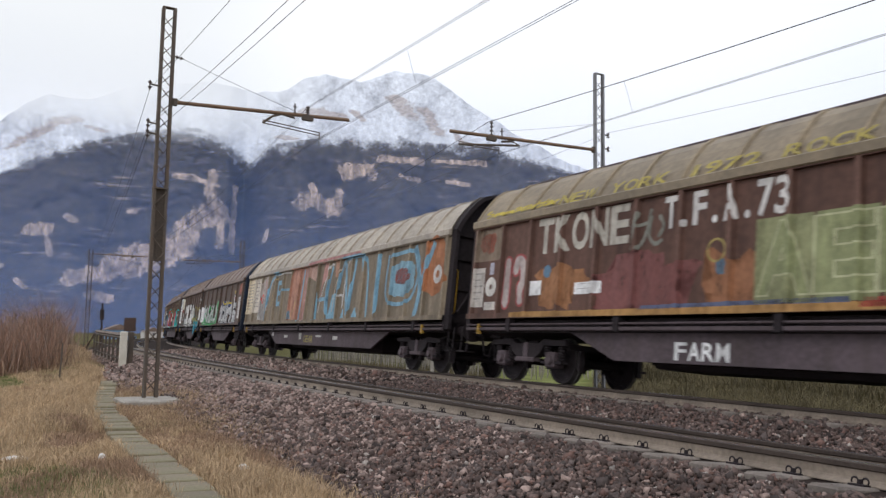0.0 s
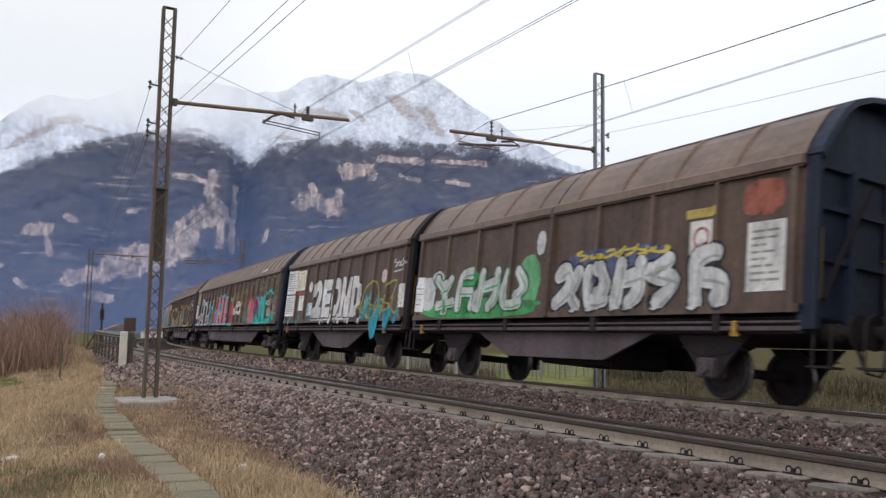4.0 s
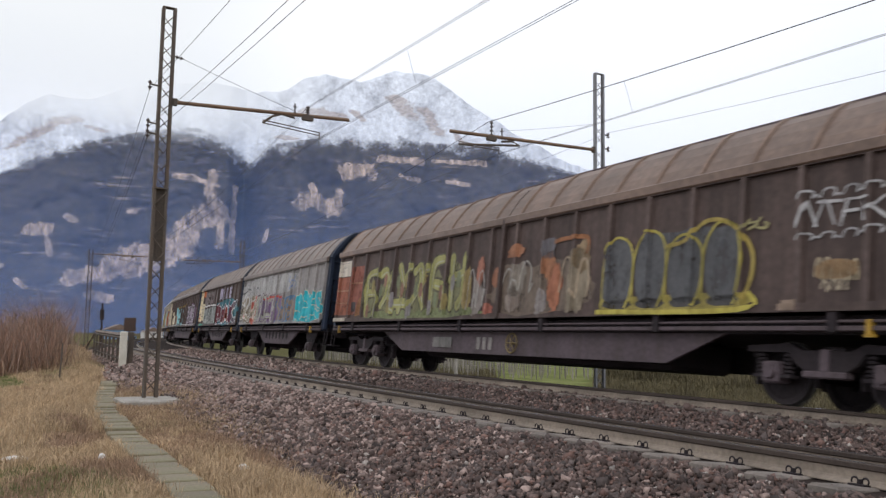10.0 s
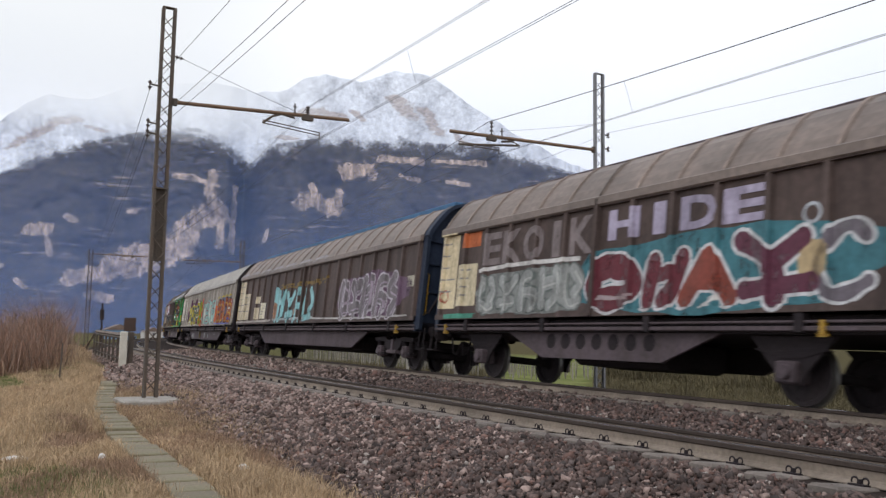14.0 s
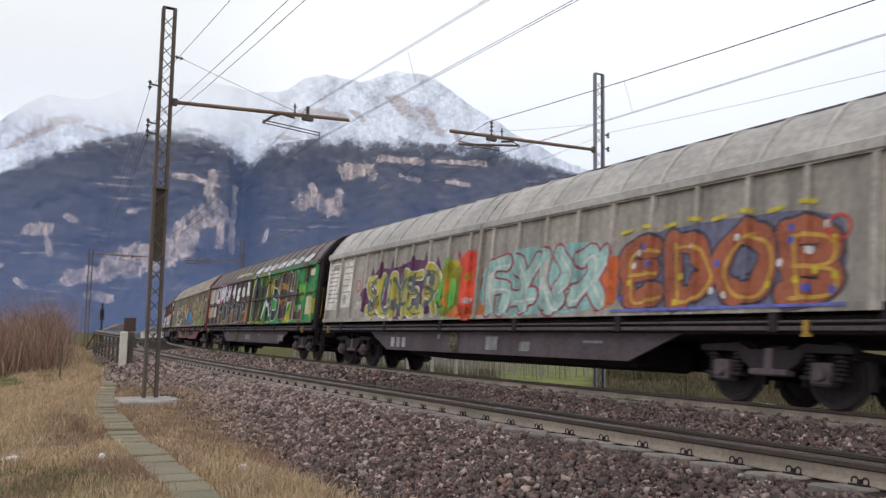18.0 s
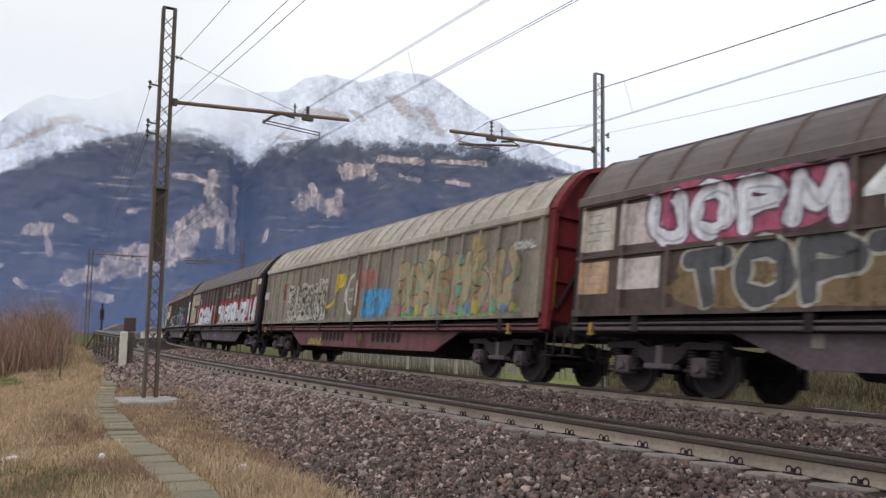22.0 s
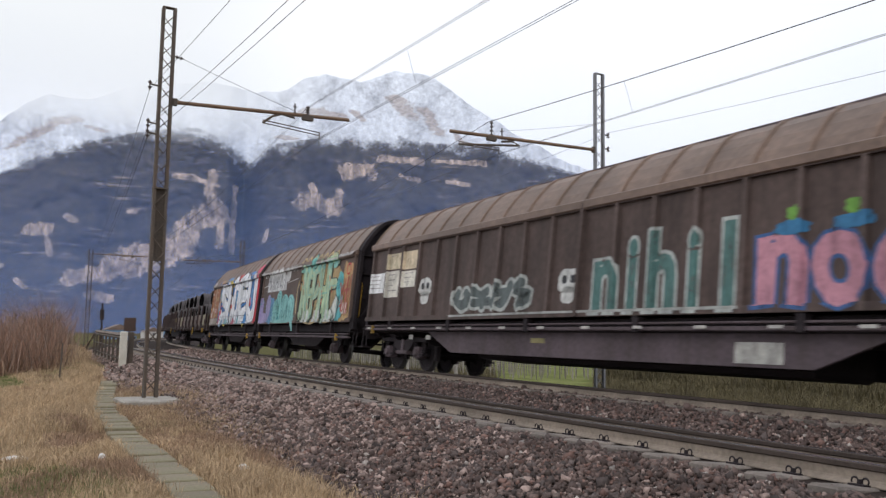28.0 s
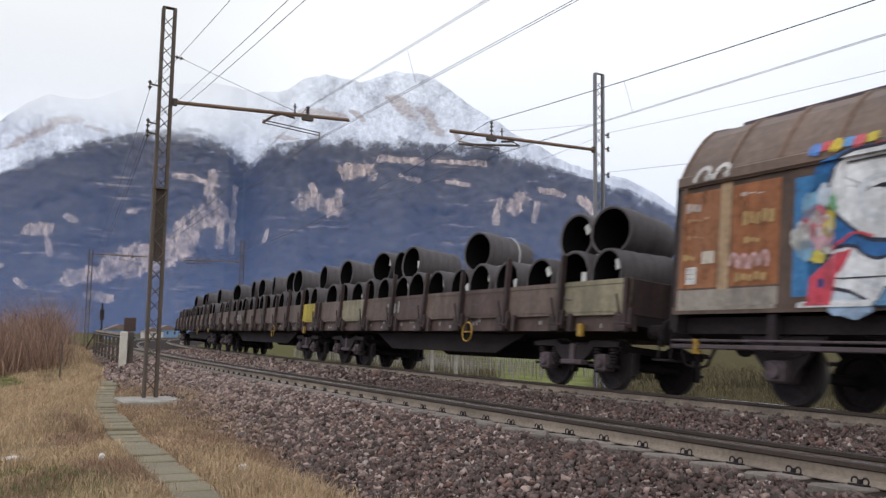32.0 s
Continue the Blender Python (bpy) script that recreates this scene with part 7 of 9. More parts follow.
def wagon_6():
    s = covered_wagon("dark brown sliding-wall wagon with yellow-green graffiti", -46.5, -26.2, BROWN_DARK, ROOF_BROWN, 1.08, end=BLUE_END, yellow=False, seed=6, back=0.55)
    yg, gy = (0.3, 0.29, 0.11), (0.085, 0.085, 0.09)
    s.placard(0.35, 1.5, 2.75, 3.25, (0.5, 0.45, 0.38), 3), s.rect(0.42, 1.5, 1.5, 2.72, (0.25, 0.085, 0.05)), s.rect(1.74, 2.72, 1.5, 3.02, (0.22, 0.075, 0.05)), s.rect(0.4, 1.6, 1.3, 1.42, (0.42, 0.37, 0.3)), s.line([(0.5, 2.3), (1.5, 2.28)], 0.05, (0.4, 0.25, 0.16)), s.line([(0.5, 1.9), (1.5, 1.88)], 0.05, (0.36, 0.2, 0.12)), s.line([(1.8, 2.5), (2.7, 2.48)], 0.05, (0.36, 0.2, 0.12)), s.poly([(2.2, 1.45), (2.7, 1.5), (2.72, 2.1), (2.35, 1.95)], (0.34, 0.17, 0.07)), s.rect(1.62, 1.72, 1.5, 3.4, (0.25, 0.16, 0.11))
    s.layer = 2
    s.rect(1.85, 2.2, 1.6, 1.9, (0.05, 0.045, 0.045))
    s.layer = 1
    s.blob(2.9, 9.6, 1.33, 1.6, (0.17, 0.19, 0.09), 0.2), s.blob(10.3, 13.9, 1.35, 2.45, (0.15, 0.115, 0.09), 0.25), s.blob(14.2, 17.75, 1.31, 1.62, (0.27, 0.22, 0.06), 0.08, 6), s.blob(15.2, 17.4, 2.3, 2.7, gy, 0.2)
    s.layer = 2
    for k in range(4):
        a, hi = 14.28 + 0.83 * k, (2.68, 2.7, 2.58, 2.66)[k]
        s.blob(a, a + 0.8, 1.48, hi, gy, 0.03, 2.8), s.blob(a + 0.08, a + 0.78, 1.4, 1.58, (0.06, 0.056, 0.056), 0.08, 2.2)
    for k in range(6):
        a = 3.0 + 1.05 * k
        s.blob(a + 0.1, a + 0.6, 1.55, 2.5 + 0.15 * (k % 2), (0.17, 0.165, 0.085), 0.35, 3.2)
    s.layer = 3
    s.brush("adfdae", 2.85, 9.2, 1.45, 2.95, yg, (0.1, 0.09, 0.06), 0.24, 0.05, shade=(0.34, 0.33, 0.24))
    s.layer = 9
    for k, c in enumerate(((0.24, 0.13, 0.09), (0.25, 0.2, 0.08), (0.24, 0.22, 0.22), (0.17, 0.19, 0.11)) * 5):
        a, z = 3.2 + 0.29 * k, 1.5 + 1.0 * s.rng.random()
        s.blob(a - 0.1, a + 0.1, z - 0.2, z + 0.2, c, 0.35)
    for a, z, w, h, c in ((10.5, 2.2, .2, .22, (0.27, 0.12, 0.07)), (11.2, 2.75, .3, .14, (0.3, 0.14, 0.08)), (11.3, 2.1, .34, .4, (0.22, 0.19, 0.16)), (11.2, 1.7, .25, .3, (0.25, 0.2, 0.17)), (12.5, 2.35, .2, .26, (0.33, 0.15, 0.08)), (12.75, 1.9, .24, .42, (0.34, 0.13, 0.07)), (12.45, 2.72, .2, .22, (0.13, 0.12, 0.13)), (12.3, 1.6, .18, .26, (0.28, 0.25, 0.24)), (13.5, 2.0, .32, .6, (0.22, 0.18, 0.13)), (13.6, 2.45, .22, .3, (0.28, 0.2, 0.12)), (9.7, 1.8, .24, .4, (0.2, 0.17, 0.15)), (9.75, 2.4, .16, .3, (0.29, 0.12, 0.08)), (9.2, 2.0, .18, .5, (0.26, 0.2, 0.09)), (10.2, 1.5, .2, .12, (0.3, 0.11, 0.08))):
        s.blob(a - w, a + w, z - h, z + h, c, 0.4)
    s.line([(12.6, 2.82), (13.0, 2.86), (13.7, 2.82), (13.72, 2.5)], 0.09, (0.3, 0.13, 0.06))
    s.layer = 11
    s.tag(10.7, 12.1, 1.7, 2.6, (0.34, 0.32, 0.29), 2, 0.035), s.tag(12.9, 14.0, 1.6, 2.6, (0.36, 0.28, 0.2), 2, 0.04), s.tag(9.2, 10.1, 1.5, 2.5, (0.33, 0.31, 0.29), 2, 0.035)
    for k in range(4):
        a, hi = 14.28 + 0.83 * k, (2.7, 2.74, 2.6, 2.72)[k]
        s.line([tuple(q) for q in smooth_line([Vector(q) for q in ((a - 0.02, 1.5), (a, 2.3), (a + 0.2, hi - 0.04), (a + 0.45, hi), (a + 0.7, hi - 0.15), (a + 0.8, 2.2), (a + 0.76, 1.7), (a + 0.62, 1.42))])], 0.045, (0.36, 0.3, 0.07))
    s.line([tuple(q) for q in smooth_line([Vector(q) for q in ((15.9, 2.45), (16.3, 2.5), (16.8, 2.78), (17.3, 2.68), (17.7, 2.3), (17.76, 1.9), (17.6, 1.5))])], 0.07, (0.34, 0.26, 0.07))
    s.line([(14.2, 1.35), (17.55, 1.33), (17.7, 1.6)], 0.08, (0.4, 0.34, 0.07))
    s.brush("NTFK", 18.6, 19.9, 2.42, 2.86, (0.44, 0.43, 0.43), None, 0.04), s.tag(18.55, 19.95, 2.86, 3.0, (0.36, 0.35, 0.35), 4, 0.03), s.tag(18.55, 19.95, 2.28, 2.4, (0.36, 0.35, 0.35), 4, 0.03), s.scrawl(17.6, 18.05, 2.5, 2.75, [(0.28, 0.25, 0.12)], 2, 0.04)
    s.blob(18.85, 19.5, 1.72, 1.98, (0.26, 0.16, 0.08), 0.15, 3), s.tag(18.85, 19.55, 1.7, 2.02, (0.44, 0.36, 0.24), 5, 0.035), s.tag(18.95, 19.4, 1.55, 1.72, (0.4, 0.33, 0.24), 3, 0.03), s.blob(20.2, 20.75, 1.6, 2.5, (0.34, 0.19, 0.12), 0.1, 4), s.rect(18.3, 18.6, 1.3, 1.46, (0.22, 0.16, 0.12))
    beam_marks(s, [(9.60, 0.6, 0.16, 0.28), (9.87, 0.6, 0.16, 0.28), (10.13, 0.6, 0.16, 0.28)], (0.2, 0.18, 0.17)), beam_marks(s, [(7.4, .62, 1.0, .25)], (0.16, 0.15, 0.14))
    hand_wheel(s, 10.6)


def wagon_7():
    s = covered_wagon("patchy grey two-axle wagon with teal graffiti", -24.7, -12.15, GREY, ROOF_TAUPE, 1.0, axles=2, holes=7, end=BLUE_END, yellow=False, seed=7, back=0.15)
    s.blob(0.2, 9.0, 2.5, 3.32, (0.36, 0.35, 0.34), 0.12, 5), s.blob(0.3, 3.0, 1.35, 2.45, (0.17, 0.14, 0.1), 0.2), s.blob(7.4, 9.3, 1.35, 2.4, (0.08, 0.16, 0.26), 0.2), s.blob(9.2, 12.6, 1.33, 2.35, (0.02, 0.33, 0.38), 0.14, 4)
    s.layer = 2
    s.blob(0.3, 1.7, 2.1, 2.75, (0.46, 0.45, 0.44), 0.1, 4), s.blob(2.0, 3.3, 1.35, 2.5, (0.42, 0.1, 0.07), 0.35), s.blob(5.2, 7.2, 1.34, 2.45, (0.17, 0.11, 0.2), 0.3), s.blob(8.2, 9.2, 1.4, 2.3, (0.2, 0.13, 0.09), 0.3), s.blob(3.6, 5.0, 1.4, 2.3, (0.14, 0.1, 0.16), 0.2)
    s.layer = 3
    s.scrawl(0.3, 3.0, 1.4, 2.6, [(0.28, 0.24, 0.18)], 3, 0.14, (0.5, 0.48, 0.44)), s.brush("ebfa", 3.3, 6.4, 1.36, 2.6, (0.36, 0.36, 0.3), (0.12, 0.07, 0.1), 0.22, 0.04, shade=(0.3, 0.2, 0.36)), s.brush("cbad", 6.5, 9.0, 1.36, 2.35, (0.24, 0.19, 0.15), (0.1, 0.16, 0.26), 0.18, 0.04)
    s.blob(2.3, 2.9, 1.5, 2.1, (0.55, 0.4, 0.33), 0.3), s.scrawl(4.4, 7.4, 2.3, 2.5, [(0.45, 0.07, 0.05)], 4, 0.12)
    s.layer = 4
    s.brush("9", 9.3, 10.4, 1.4, 2.42, (0.03, 0.38, 0.44), (0.5, 0.46, 0.36), 0.3, 0.035), s.brush("f", 10.35, 11.8, 1.4, 2.55, (0.03, 0.38, 0.44), (0.5, 0.46, 0.36), 0.34, 0.035), s.brush("S", 11.75, 12.6, 1.4, 2.5, (0.03, 0.38, 0.44), (0.5, 0.46, 0.36), 0.24, 0.035)
    s.blob(11.75, 12.2, 1.85, 2.2, (0.5, 0.36, 0.3), 0.2), s.blob(9.6, 9.95, 1.9, 2.15, (0.55, 0.5, 0.42), 0.2)
    s.layer = 3
    s.placard(0.55, 1.05, 1.55, 2.0, (0.55, 0.45, 0.42), 0), s.ring(0.8, 1.78, 0.17, RED), s.scrawl(7.9, 9.0, 2.55, 3.2, [(0.2, 0.25, 0.4)], 3, 0.05)
    s.line([(0.3, 2.72), (1.5, 2.9), (1.6, 2.5), (2.6, 2.6), (2.7, 2.9), (3.3, 2.85)], 0.06, (0.08, 0.08, 0.08))


def wagon_8():
    s = covered_wagon("dark brown two-axle wagon with maroon and white graffiti", -11.3, 0.96, BROWN_DARK, ROOF_TAUPE, 1.0, axles=2, holes=7, end=BLUE_END, seed=8, back=0.54)
    lil, mar = (0.36, 0.32, 0.42), (0.12, 0.025, 0.035)
    s.placard(0.45, 1.35, 1.55, 3.4, (0.62, 0.52, 0.34), 5), s.placard(1.4, 2.3, 1.6, 2.6, (0.58, 0.5, 0.34), 4), s.placard(1.5, 2.35, 3.0, 3.35, (0.45, 0.12, 0.04), 0), s.ring(0.85, 1.85, 0.17, RED)
    s.blob(6.2, 12.7, 1.33, 2.6, (0.05, 0.16, 0.19), 0.2, 3.2), s.blob(2.4, 6.3, 1.36, 2.3, (0.22, 0.23, 0.22), 0.14, 4)
    s.layer = 2
    pale = (0.56, 0.56, 0.57)
    s.brush("O", 6.4, 8.0, 1.36, 2.45, mar, pale, 0.42, 0.05), s.brush("e", 8.0, 9.1, 1.36, 2.4, mar, pale, 0.3, 0.05), s.brush("A", 9.0, 10.1, 1.36, 2.42, (0.2, 0.05, 0.035), pale, 0.32, 0.05), s.brush("f", 10.0, 11.6, 1.36, 2.62, (0.1, 0.03, 0.05), pale, 0.3, 0.06), s.brush("C", 11.4, 12.4, 1.4, 2.6, (0.14, 0.12, 0.14), pale, 0.18, 0.05)
    s.layer = 9
    s.layer = 4
    s.word("HIDE", 6.95, 10.65, 2.68, 3.25, lil, None, 0.10), s.word("EKOIK", 2.5, 6.6, 2.5, 3.25, (0.2, 0.165, 0.165), None, 0.08)
    s.brush("bfaeb", 2.5, 6.4, 1.38, 2.36, (0.3, 0.31, 0.3), (0.14, 0.16, 0.15), 0.24, 0.04, shade=(0.45, 0.45, 0.43)), s.line([(2.4, 2.4), (4, 2.45), (6.2, 2.42)], 0.09, (0.6, 0.58, 0.56)), s.scrawl(6.8, 7.7, 1.55, 1.75, [(0.36, 0.3, 0.3)], 4, 0.05), s.blob(11.2, 11.7, 1.7, 2.3, (0.4, 0.3, 0.17), 0.2), s.ring(11.4, 2.68, 0.16, (0.4, 0.42, 0.45))
    s.line([(9.4, 1.4), (10.4, 1.75), (11, 1.4)], 0.08, (0.6, 0.58, 0.56)), s.line([(1.0, 1.36), (2.4, 1.36)], 0.12, (0.06, 0.25, 0.18))


def wagon_9():
    s = covered_wagon("dark brown sliding-wall wagon with pale turquoise letters", 2.3, 22.86, BROWN_DARK, ROOF_TAUPE, 1.05, ridge=BLUE_RIDGE, end=BLUE_END, seed=9, back=0.54)
    tq = (0.28, 0.52, 0.54)
    for a0, a1, z0, z1, n in ((0.5, 1.55, 1.5, 3.3, 5), (1.6, 2.55, 1.5, 2.7, 3), (3.5, 4.4, 1.5, 2.02, 0), (3.8, 4.4, 2.2, 2.5, 1), (4.55, 5.45, 1.52, 2.2, 4), (20.3, 20.85, 2.2, 2.5, 3)):
        s.placard(a0, a1, z0, z1, (0.58, 0.5, 0.36) if a0 < 4.5 else (0.6, 0.56, 0.44), n)
    s.blob(6.8, 7.6, 1.5, 2.2, (0.33, 0.2, 0.14), 0.1, 5), s.blob(14.8, 20.4, 1.36, 2.75, (0.14, 0.085, 0.13), 0.2)
    s.layer = 3
    s.brush("efab", 7.3, 12.2, 1.3, 2.7, tq, (0.1, 0.2, 0.22), 0.26, 0.03), s.blob(6.85, 7.6, 2.1, 2.8, tq, 0.3, 1.6), s.ring(7.2, 1.85, 0.2, (0.4, 0.2, 0.1)), s.blob(9.6, 10.3, 1.6, 1.85, (0.3, 0.22, 0.17), 0.2)
    s.brush("bfeac", 14.9, 20.0, 1.36, 2.75, (0.17, 0.15, 0.16), (0.5, 0.46, 0.5), 0.34, 0.05, shade=(0.36, 0.3, 0.36)), s.scrawl(7.6, 13.6, 2.62, 2.95, [(0.2, 0.13, 0.04)], 7, 0.07), s.line([(12.2, 1.45), (14, 1.42), (17, 1.4), (20.5, 1.42)], 0.06, (0.5, 0.48, 0.46)), s.line([(0.2, 1.4), (3.0, 1.4), (6.5, 1.42)], 0.1, (0.4, 0.36, 0.33)), s.line([(6.9, 1.45), (12.3, 1.48)], 0.09, (0.4, 0.42, 0.42))
    for k in range(7):
        a = 0.4 + 1.9 * k
        s.line([(a, 3.55), (a + 1.0, 3.6), (a + 1.5, 3.54)], 0.16, (0.27, 0.25, 0.26))


def wagon_10():
    s = covered_wagon("pale grey sliding-wall wagon with yellow and red graffiti", 24.4, 44.8, GREY_PALE, ROOF_GREY, 1.08, seed=10, back=0.3)
    pu, yl = (0.10, 0.03, 0.08), (0.42, 0.36, 0.05)
    s.placard(0.38, 1.45, 1.7, 3.25, (0.66, 0.63, 0.56), 9), s.placard(1.6, 2.6, 1.75, 3.25, (0.64, 0.6, 0.52), 6), s.placard(0.6, 1.2, 3.0, 3.2, (0.2, 0.19, 0.15), 0), s.ring(3.0, 2.4, 0.2, RED), s.placard(1.75, 2.1, 1.85, 2.15, (0.06, 0.07, 0.14), 0)
    s.blob(3.5, 8.7, 1.33, 2.85, pu, 0.22, 3.5), s.blob(8.3, 9.5, 1.34, 2.75, (0.16, 0.33, 0.05), 0.3), s.blob(9.3, 10.6, 1.34, 2.9, (0.55, 0.05, 0.025), 0.28), s.blob(8.6, 9.6, 2.2, 2.75, (0.5, 0.36, 0.03), 0.2), s.blob(8.8, 11.0, 1.3, 1.65, (0.5, 0.15, 0.03), 0.3), s.blob(10.6, 15.2, 1.34, 2.75, (0.22, 0.4, 0.38), 0.16, 4), s.blob(15.4, 20.1, 1.33, 2.75, (0.13, 0.13, 0.2), 0.1, 4)
    s.layer = 2
    s.blob(9.6, 10.3, 1.6, 2.5, (0.65, 0.07, 0.03), 0.2), s.blob(9.7, 10.2, 2.2, 2.4, (0.6, 0.36, 0.04), 0.2), s.blob(9.7, 10.2, 1.65, 1.8, (0.6, 0.58, 0.55), 0.3), s.line([(9.35, 2.95), (9.6, 2.6)], 0.12, RED), s.line([(10.55, 2.95), (10.3, 2.6)], 0.12, RED)
    s.layer = 3
    for k in range(7):
        a = 3.8 + 0.7 * k
        s.poly([(a, 2.4), (a + 0.25, 2.95 + 0.1 * (k % 3)), (a + 0.55, 2.5)], pu)
    s.brush("SUMER", 3.75, 8.5, 1.36, 2.76, yl, (0.6, 0.6, 0.56), 0.26, 0.04, shade=(0.1, 0.12, 0.1))
    s.layer = 9
    for k in range(12):
        a, z = 4.1 + 0.36 * k, 1.6 + 0.9 * s.rng.random()
        s.blob(a - 0.13, a + 0.13, z - 0.2, z + 0.2, s.rng.choice(((0.12, 0.13, 0.12), (0.3, 0.31, 0.16), (0.5, 0.42, 0.08))), 0.4)
    s.layer = 5
    s.scrawl(4.0, 8.4, 1.5, 2.6, [(0.09, 0.12, 0.12)], 5, 0.12)
    s.layer = 3
    s.brush("afbd", 10.8, 15.2, 1.36, 2.78, (0.3, 0.46, 0.42), (0.3, 0.06, 0.08), 0.34, 0.05, shade=(0.55, 0.53, 0.48)), s.blob(14.9, 15.5, 1.4, 2.4, (0.5, 0.12, 0.04), 0.4), s.scrawl(8.3, 9.4, 1.5, 2.5, [(0.1, 0.4, 0.06), (0.5, 0.2, 0.02)], 3, 0.14)
    s.brush("EDOB", 15.5, 20.1, 1.36, 2.7, (0.33, 0.1, 0.05), (0.06, 0.05, 0.07), 0.36, 0.05, shade=(0.5, 0.3, 0.06))
    s.layer = 10
    for k in range(26):
        a, z = 15.5 + 4.5 * s.rng.random(), 1.45 + 1.2 * s.rng.random()
        s.blob(a - 0.05, a + 0.05, z - 0.06, z + 0.06, ((0.55, 0.42, 0.03), (0.6, 0.58, 0.55), (0.08, 0.1, 0.4))[k % 3], 0.2)
    [s.line([(15.5 + 0.55 * k, 2.78 + 0.08 * (k % 2)), (15.8 + 0.55 * k, 2.82)], 0.07, (0.5, 0.4, 0.04)) for k in range(8)], s.line([(15.4, 1.37), (20.2, 1.37)], 0.05, (0.12, 0.13, 0.4)), s.ring(20.0, 2.42, 0.2, RED), s.scrawl(3.0, 3.5, 1.6, 2.0, [(0.55, 0.53, 0.5)], 4, 0.05)
    beam_marks(s, [(5.60, 0.58, 0.22, 0.27), (5.97, 0.58, 0.22, 0.27), (6.33, 0.58, 0.22, 0.27)], (0.3, 0.29, 0.29)), beam_marks(s, [(8.4, .82, .15, .12), (9.0, .68, .4, .2), (10.8, .6, .5, .3), (12.2, .6, .4, .2), (14.4, .8, .6, .05)], (0.22, 0.22, 0.22))
    hand_wheel(s, 9.0)


def wagon_11():
    s = covered_wagon("brown and green camouflage painted sliding-wall wagon", 46.2, 66.9, BROWN_DARK, ROOF_DARK, 1.12, seed=11, double_belt=True)
    gn, dk = (0.03, 0.24, 0.07), (0.045, 0.045, 0.05)
    for a0, a1 in ((10.5, 13.6), (13.4, 16.6), (16.4, 19.0), (18.8, 20.65)):
        s.blob(a0, a1, 1.3, 3.45, gn, 0.0, 14)
    s.layer = 2
    cols = ((0.17, 0.38, 0.03), (0.05, 0.34, 0.08), (0.42, 0.4, 0.03), (0.02, 0.12, 0.05), (0.15, 0.07, 0.03))
    for k in range(46):
        a, z = 10.7 + 9.7 * s.rng.random(), 1.45 + 1.9 * s.rng.random()
        w, h = s.rng.uniform(0.25, 0.7), s.rng.uniform(0.2, 0.45)
        s.blob(max(10.55, a - w), min(20.6, a + w), max(1.32, z - h), min(3.45, z + h), cols[k % 5], 0.5, 3)
    s.blob(12.5, 14.3, 1.3, 3.45, (0.05, 0.05, 0.055), 0.06, 8), s.line([(10.55, 1.35), (10.6, 3.4)], 0.12, (0.4, 0.4, 0.03)), s.line([(10.6, 1.36), (14.4, 1.36)], 0.1, (0.36, 0.36, 0.04))
    s.layer = 4
    pale, rust = (0.5, 0.51, 0.48), (0.5, 0.13, 0.03)
    s.poly([(10.75, 2.9), (11.3, 3.5), (11.9, 3.4), (12.2, 3.0), (11.8, 2.75), (11.45, 3.0), (11.3, 2.6), (11.6, 2.2), (11.9, 2.45), (12.15, 2.1), (11.95, 1.6), (11.4, 1.38), (10.85, 1.7), (10.65, 2.2)], dk)
    s.line([(12.1, 3.0), (11.8, 3.4), (11.3, 3.5), (10.8, 3.0), (10.72, 2.5)], 0.06, pale), s.line([(10.72, 2.4), (10.8, 1.75), (11.4, 1.4), (12.0, 1.65), (12.15, 2.1)], 0.07, rust)
    s.brush("O", 14.35, 15.6, 1.42, 2.75, dk, pale, 0.34, 0.05), s.poly([(14.4, 2.95), (15.0, 2.55), (15.55, 2.95), (15.5, 3.4), (14.9, 3.1), (14.45, 3.4)], dk, rust, 0.05)
    s.brush("E", 15.6, 16.9, 1.42, 3.35, dk, rust, 0.4, 0.05), s.brush("H", 16.8, 18.0, 1.42, 3.35, (0.09, 0.06, 0.05), pale, 0.36, 0.05), s.brush("L", 17.9, 19.0, 1.42, 3.3, dk, rust, 0.32, 0.05), s.ring(18.75, 1.75, 0.22, (0.5, 0.42, 0.42), 0.12)
    s.line([(12.75, 1.5), (13.2, 2.1), (13.4, 2.4)], 0.14, WHT), s.line([(14.2, 1.6), (13.8, 2.1), (13.45, 2.4)], 0.14, WHT), s.line([(13.4, 2.4), (13.5, 3.0), (13.8, 3.5)], 0.2, WHT)
    for k in range(7):
        a = 10.9 + 1.3 * k
        s.blob(a, a + 0.85, 3.56, 3.78, WHT, 0.3, 5), s.blob(a + 0.2, a + 1.0, 3.62, 3.86, (0.55, 0.55, 0.54), 0.4, 3)
    s.placard(19.5, 20.2, 1.6, 2.25, (0.6, 0.5, 0.33), 0), s.blob(19.7, 20.5, 3.0, 3.25, (0.6, 0.52, 0.36), 0.1, 4)
    s.layer = 2
    s.placard(0.15, 1.0, 2.5, 3.3, (0.45, 0.4, 0.34), 4), s.placard(0.15, 0.9, 1.7, 2.3, (0.45, 0.3, 0.18), 3), s.placard(1.15, 2.2, 2.55, 3.3, (0.5, 0.43, 0.4), 0), s.placard(1.2, 2.2, 1.75, 2.3, (0.5, 0.45, 0.42), 0), s.blob(2.0, 5.7, 2.5, 3.45, (0.36, 0.08, 0.14), 0.2, 4), s.blob(2.6, 9.3, 1.34, 2.3, (0.17, 0.115, 0.06), 0.1, 5), s.blob(8.4, 10.2, 1.4, 2.3, (0.26, 0.14, 0.06), 0.1, 4)
    s.layer = 4
